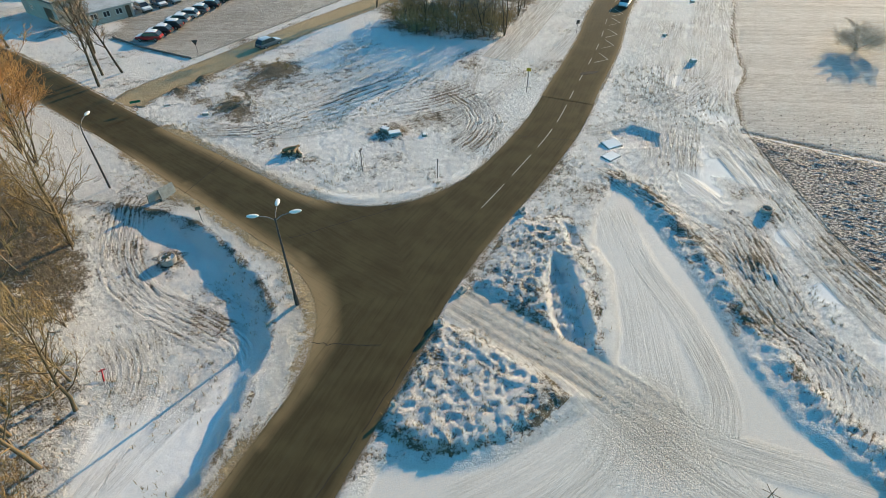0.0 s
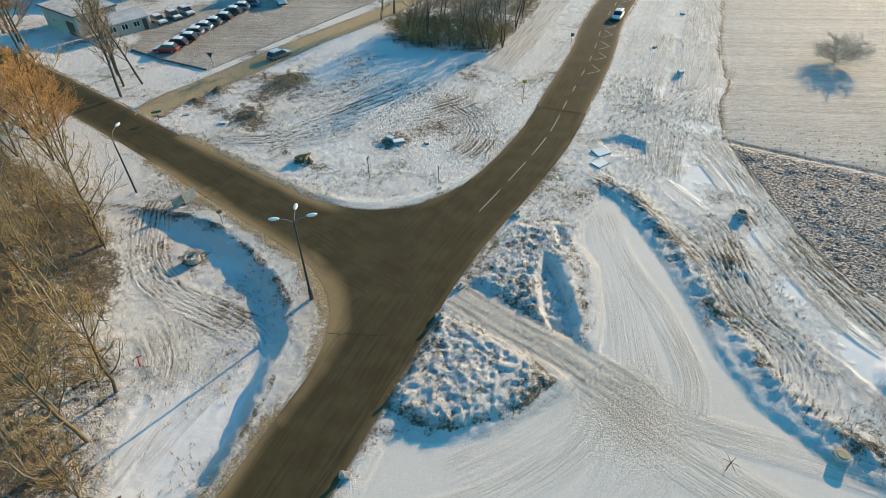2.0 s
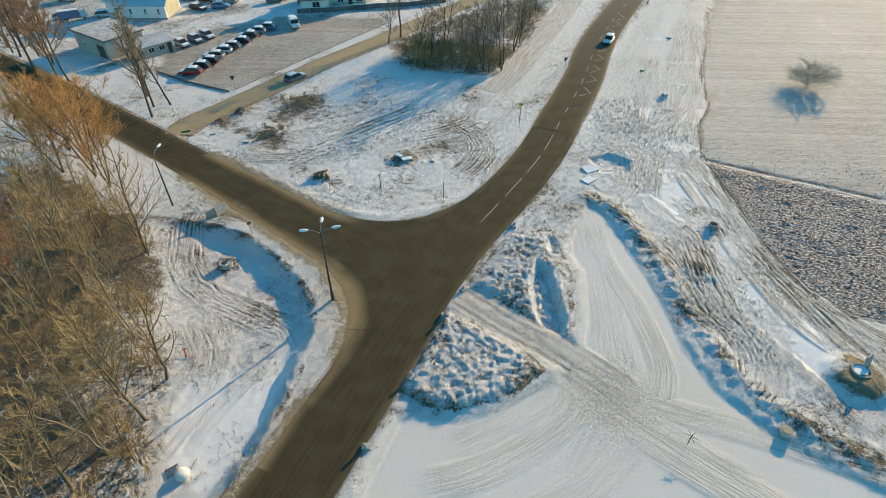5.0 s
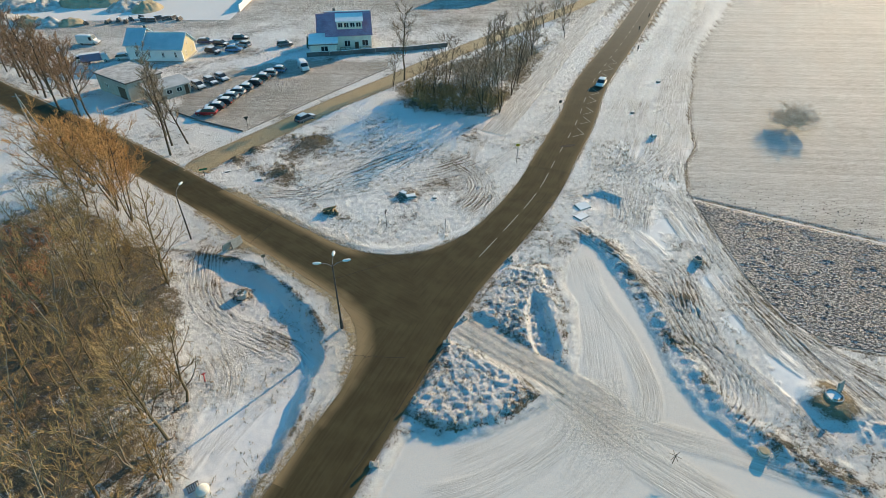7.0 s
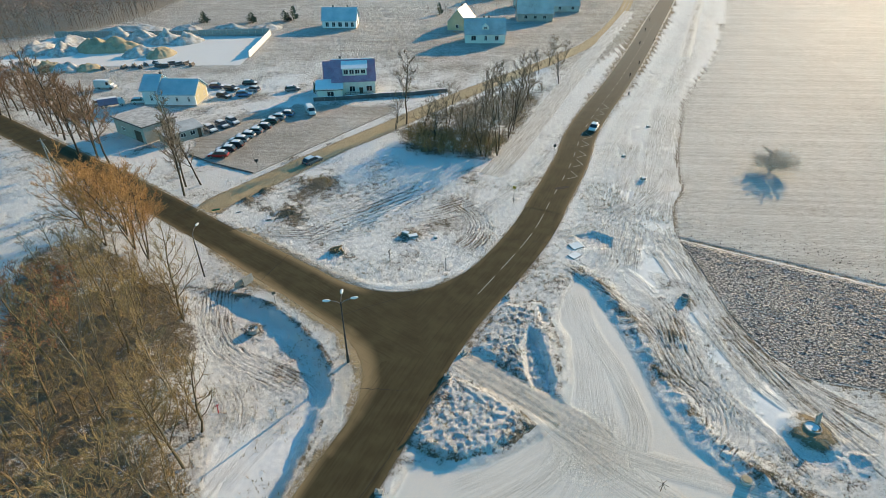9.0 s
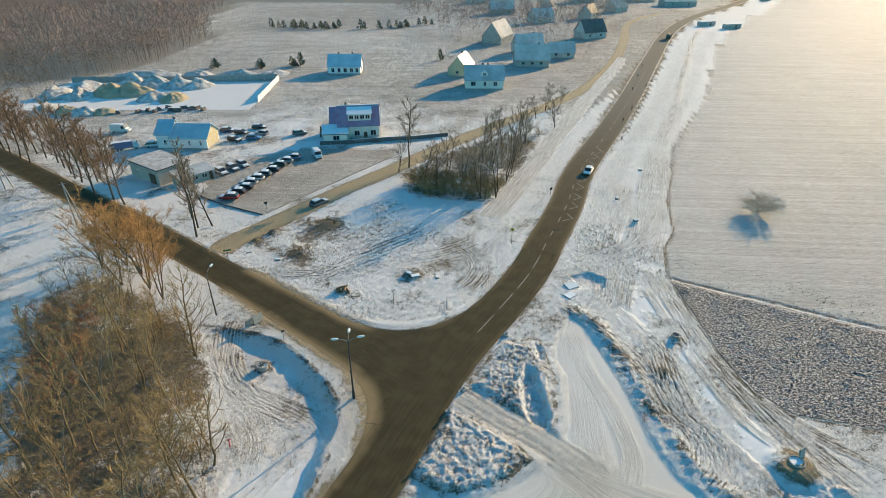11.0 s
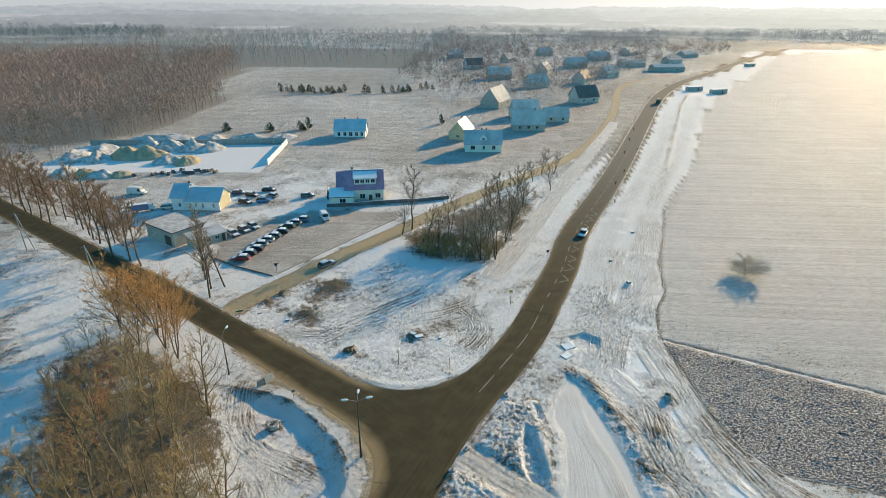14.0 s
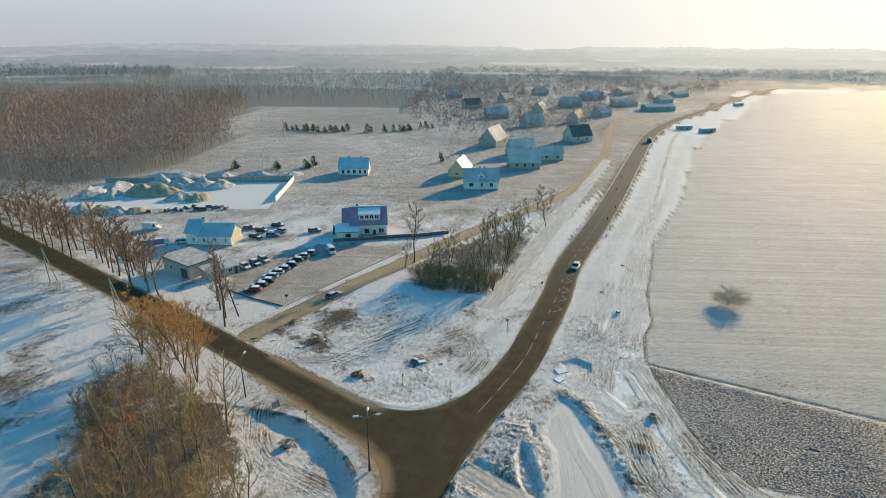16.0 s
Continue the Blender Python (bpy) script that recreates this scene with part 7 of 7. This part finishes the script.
# dry grass tufts, far too many to count
gr = np.random.default_rng(12)
tv, tf, tb = [], [], 0
spots = []
for poly, count in ((TRI_MOUND, 90), (MOUND, 120), (WOODS, 2200), (THICKET, 900)):
    p = np.array(poly)
    q = np.stack([gr.uniform(p[:, 0].min(), p[:, 0].max(), count * 3), gr.uniform(p[:, 1].min(), p[:, 1].max(), count * 3)], 1)
    spots.append(q[inside(q[:, 0], q[:, 1], poly) > 0.2][:count])
q = np.stack([gr.uniform(-45, 34, 9000), gr.uniform(10, 82, 9000)], 1)
dens = fbm(q[:, 0], q[:, 1], 0.12, 3, 61)
keep = (road_gap(q[:, 0], q[:, 1]) > 0.8) & (inside(q[:, 0], q[:, 1], LOT) < 0.2) & (dens > 0.02)
spots.append(q[keep][:2600])
along_b = BERM[gr.integers(0, len(BERM), 170)] + gr.normal(0, 0.8, (170, 2))
spots.append(along_b[inside(along_b[:, 0], along_b[:, 1], LOT) < 0])
spots = np.concatenate(spots)
hz = land(spots[:, 0], spots[:, 1])[0]
for (x, y), z in zip(spots, hz):
    for _ in range(6):
        a, h = gr.uniform(0, 6.28), gr.uniform(0.12, 0.4)
        c, s = math.cos(a), math.sin(a)
        o = np.array([x + gr.normal(0, 0.12), y + gr.normal(0, 0.12), z - 0.03])
        w = np.array([-s, c, 0]) * 0.025
        tv += [o - w, o + w, o + (c * h * 0.6, s * h * 0.6, h)]
        tf.append((tb, tb + 1, tb + 2))
        tb += 3
tagged(new("grass_tufts", mesh("grass_tufts", np.array(tv), tf, M["grass"])), "dry tan grass tufts poking through the snow", "grass", kind="stuff")

# dark clods dotted over the pale field
cq = np.stack([gr.normal(52, 9, 420), gr.uniform(-4.5, 4.5, 420)], 1)
cx, cy = cq[:, 0], 67.5 - (cq[:, 0] - 34) * 0.42 + cq[:, 1]
cv, cf, cb = [], [], 0
ok = inside(cx, cy, PALE_FIELD) > 1
for x, y in zip(cx[ok][:220], cy[ok][:220]):
    r = gr.uniform(0.06, 0.13)
    pts5 = [(x + r * math.cos(a), y + r * 0.7 * math.sin(a), -0.03) for a in np.linspace(0, 6.28, 5, endpoint=False)] + [(x, y, r * 1.1)]
    cv += pts5
    cf += [(cb + i, cb + (i + 1) % 5, cb + 5) for i in range(5)]
    cb += 6
tagged(new("soil_clods", mesh("soil_clods", np.array(cv), cf, M["crack"])), "dark soil clods scattered over the frosted field", "clods", kind="stuff")


# ---------- road markings and cracks ----------
def strip_on(line, s0, s1, off, wide, lift=0.012):
    """A thin strip along a line between two distances, at an offset."""
    s = np.r_[0, np.cumsum(np.linalg.norm(np.diff(line, axis=0), axis=1))]
    at = np.linspace(s0, s1, max(2, int((s1 - s0) / 1.5) + 1))
    c = np.stack([np.interp(at, s, line[:, i]) for i in range(2)], 1)
    v, f, _ = ribbon(c, (off - wide / 2, off + wide / 2), lift)
    return v, f


roadmarks = thing("road_markings", 0, 0, 0, 0, "worn white lane dashes on the asphalt", "road marking")
s_at = lambda y: float(np.interp(y, MAIN[:, 1], np.r_[0, np.cumsum(np.linalg.norm(np.diff(MAIN, axis=0), axis=1))]))  # noqa: E731
s = s_at(46)
while s < s_at(230):
    long_ = s < s_at(70)
    v, f = strip_on(MAIN, s, s + (5.0 if long_ else 2.6), -0.2, 0.11, 0.012 if s < s_at(70.5) - 6 else 0.046)
    part("dash", mesh("dash", v, f.tolist(), M["marking"]), M["marking"], roadmarks)
    s += 7.0 if long_ else 6.2
for k in range(9):
    y = 84 + 5.2 * k
    i = int(np.argmin(abs(MAIN[:, 1] - y)))
    d = MAIN[i + 1] - MAIN[i]
    d /= np.linalg.norm(d)
    nrm = np.array([-d[1], d[0]])
    for a, b in ((-0.9, -2.6), (-2.6, -0.9)):
        up_ = 0 if a > b else 2.0
        p0, p1 = MAIN[i] + nrm * a + d * up_, MAIN[i] + nrm * b + d * (up_ + 2.0)
        v, f, _ = ribbon(np.array([p0, p1]), (-0.06, 0.06), 0.047)
        part("zigzag", mesh("zigzag", v, f.tolist(), M["marking"]), M["marking"], roadmarks)
cracks = thing("road_cracks", 0, 0, 0, 0, "dark cracks and joints in the asphalt", "crack")
cr = np.random.default_rng(21)
for a, b in (((5.8, 60.8), (13.4, 59.8)), ((-17.2, 40.2), (-6.3, 46.2)), ((-30.5, 46.6), (-27.6, 56.3)), ((-12.3, 27.6), (-6.6, 27.6)), ((-6.8, 20.2), (-2.4, 31.0)), ((-10.5, 12.6), (-7.2, 19.6))):
    t = np.linspace(0, 1, 16)[:, None]
    line = np.array(a) * (1 - t) + np.array(b) * t + cr.normal(0, 0.06, (16, 2))
    v, f, _ = ribbon(line, (-0.03, 0.03), 0.010)
    part("crack", mesh("crack", v, f.tolist(), M["crack"]), M["crack"], cracks)
patch = thing("tar_patch", 17.6, 79.6, 0.05, 20, "flat dark patch on the asphalt", "patch")
part("tar", loft([[(r_ * 1.6 * math.cos(a), r_ * 0.5 * math.sin(a), z) for a in np.linspace(0, 6.28, 14, endpoint=False)] for r_, z in ((1.0, -0.004), (0.95, 0.006))]), M["crack"], patch)
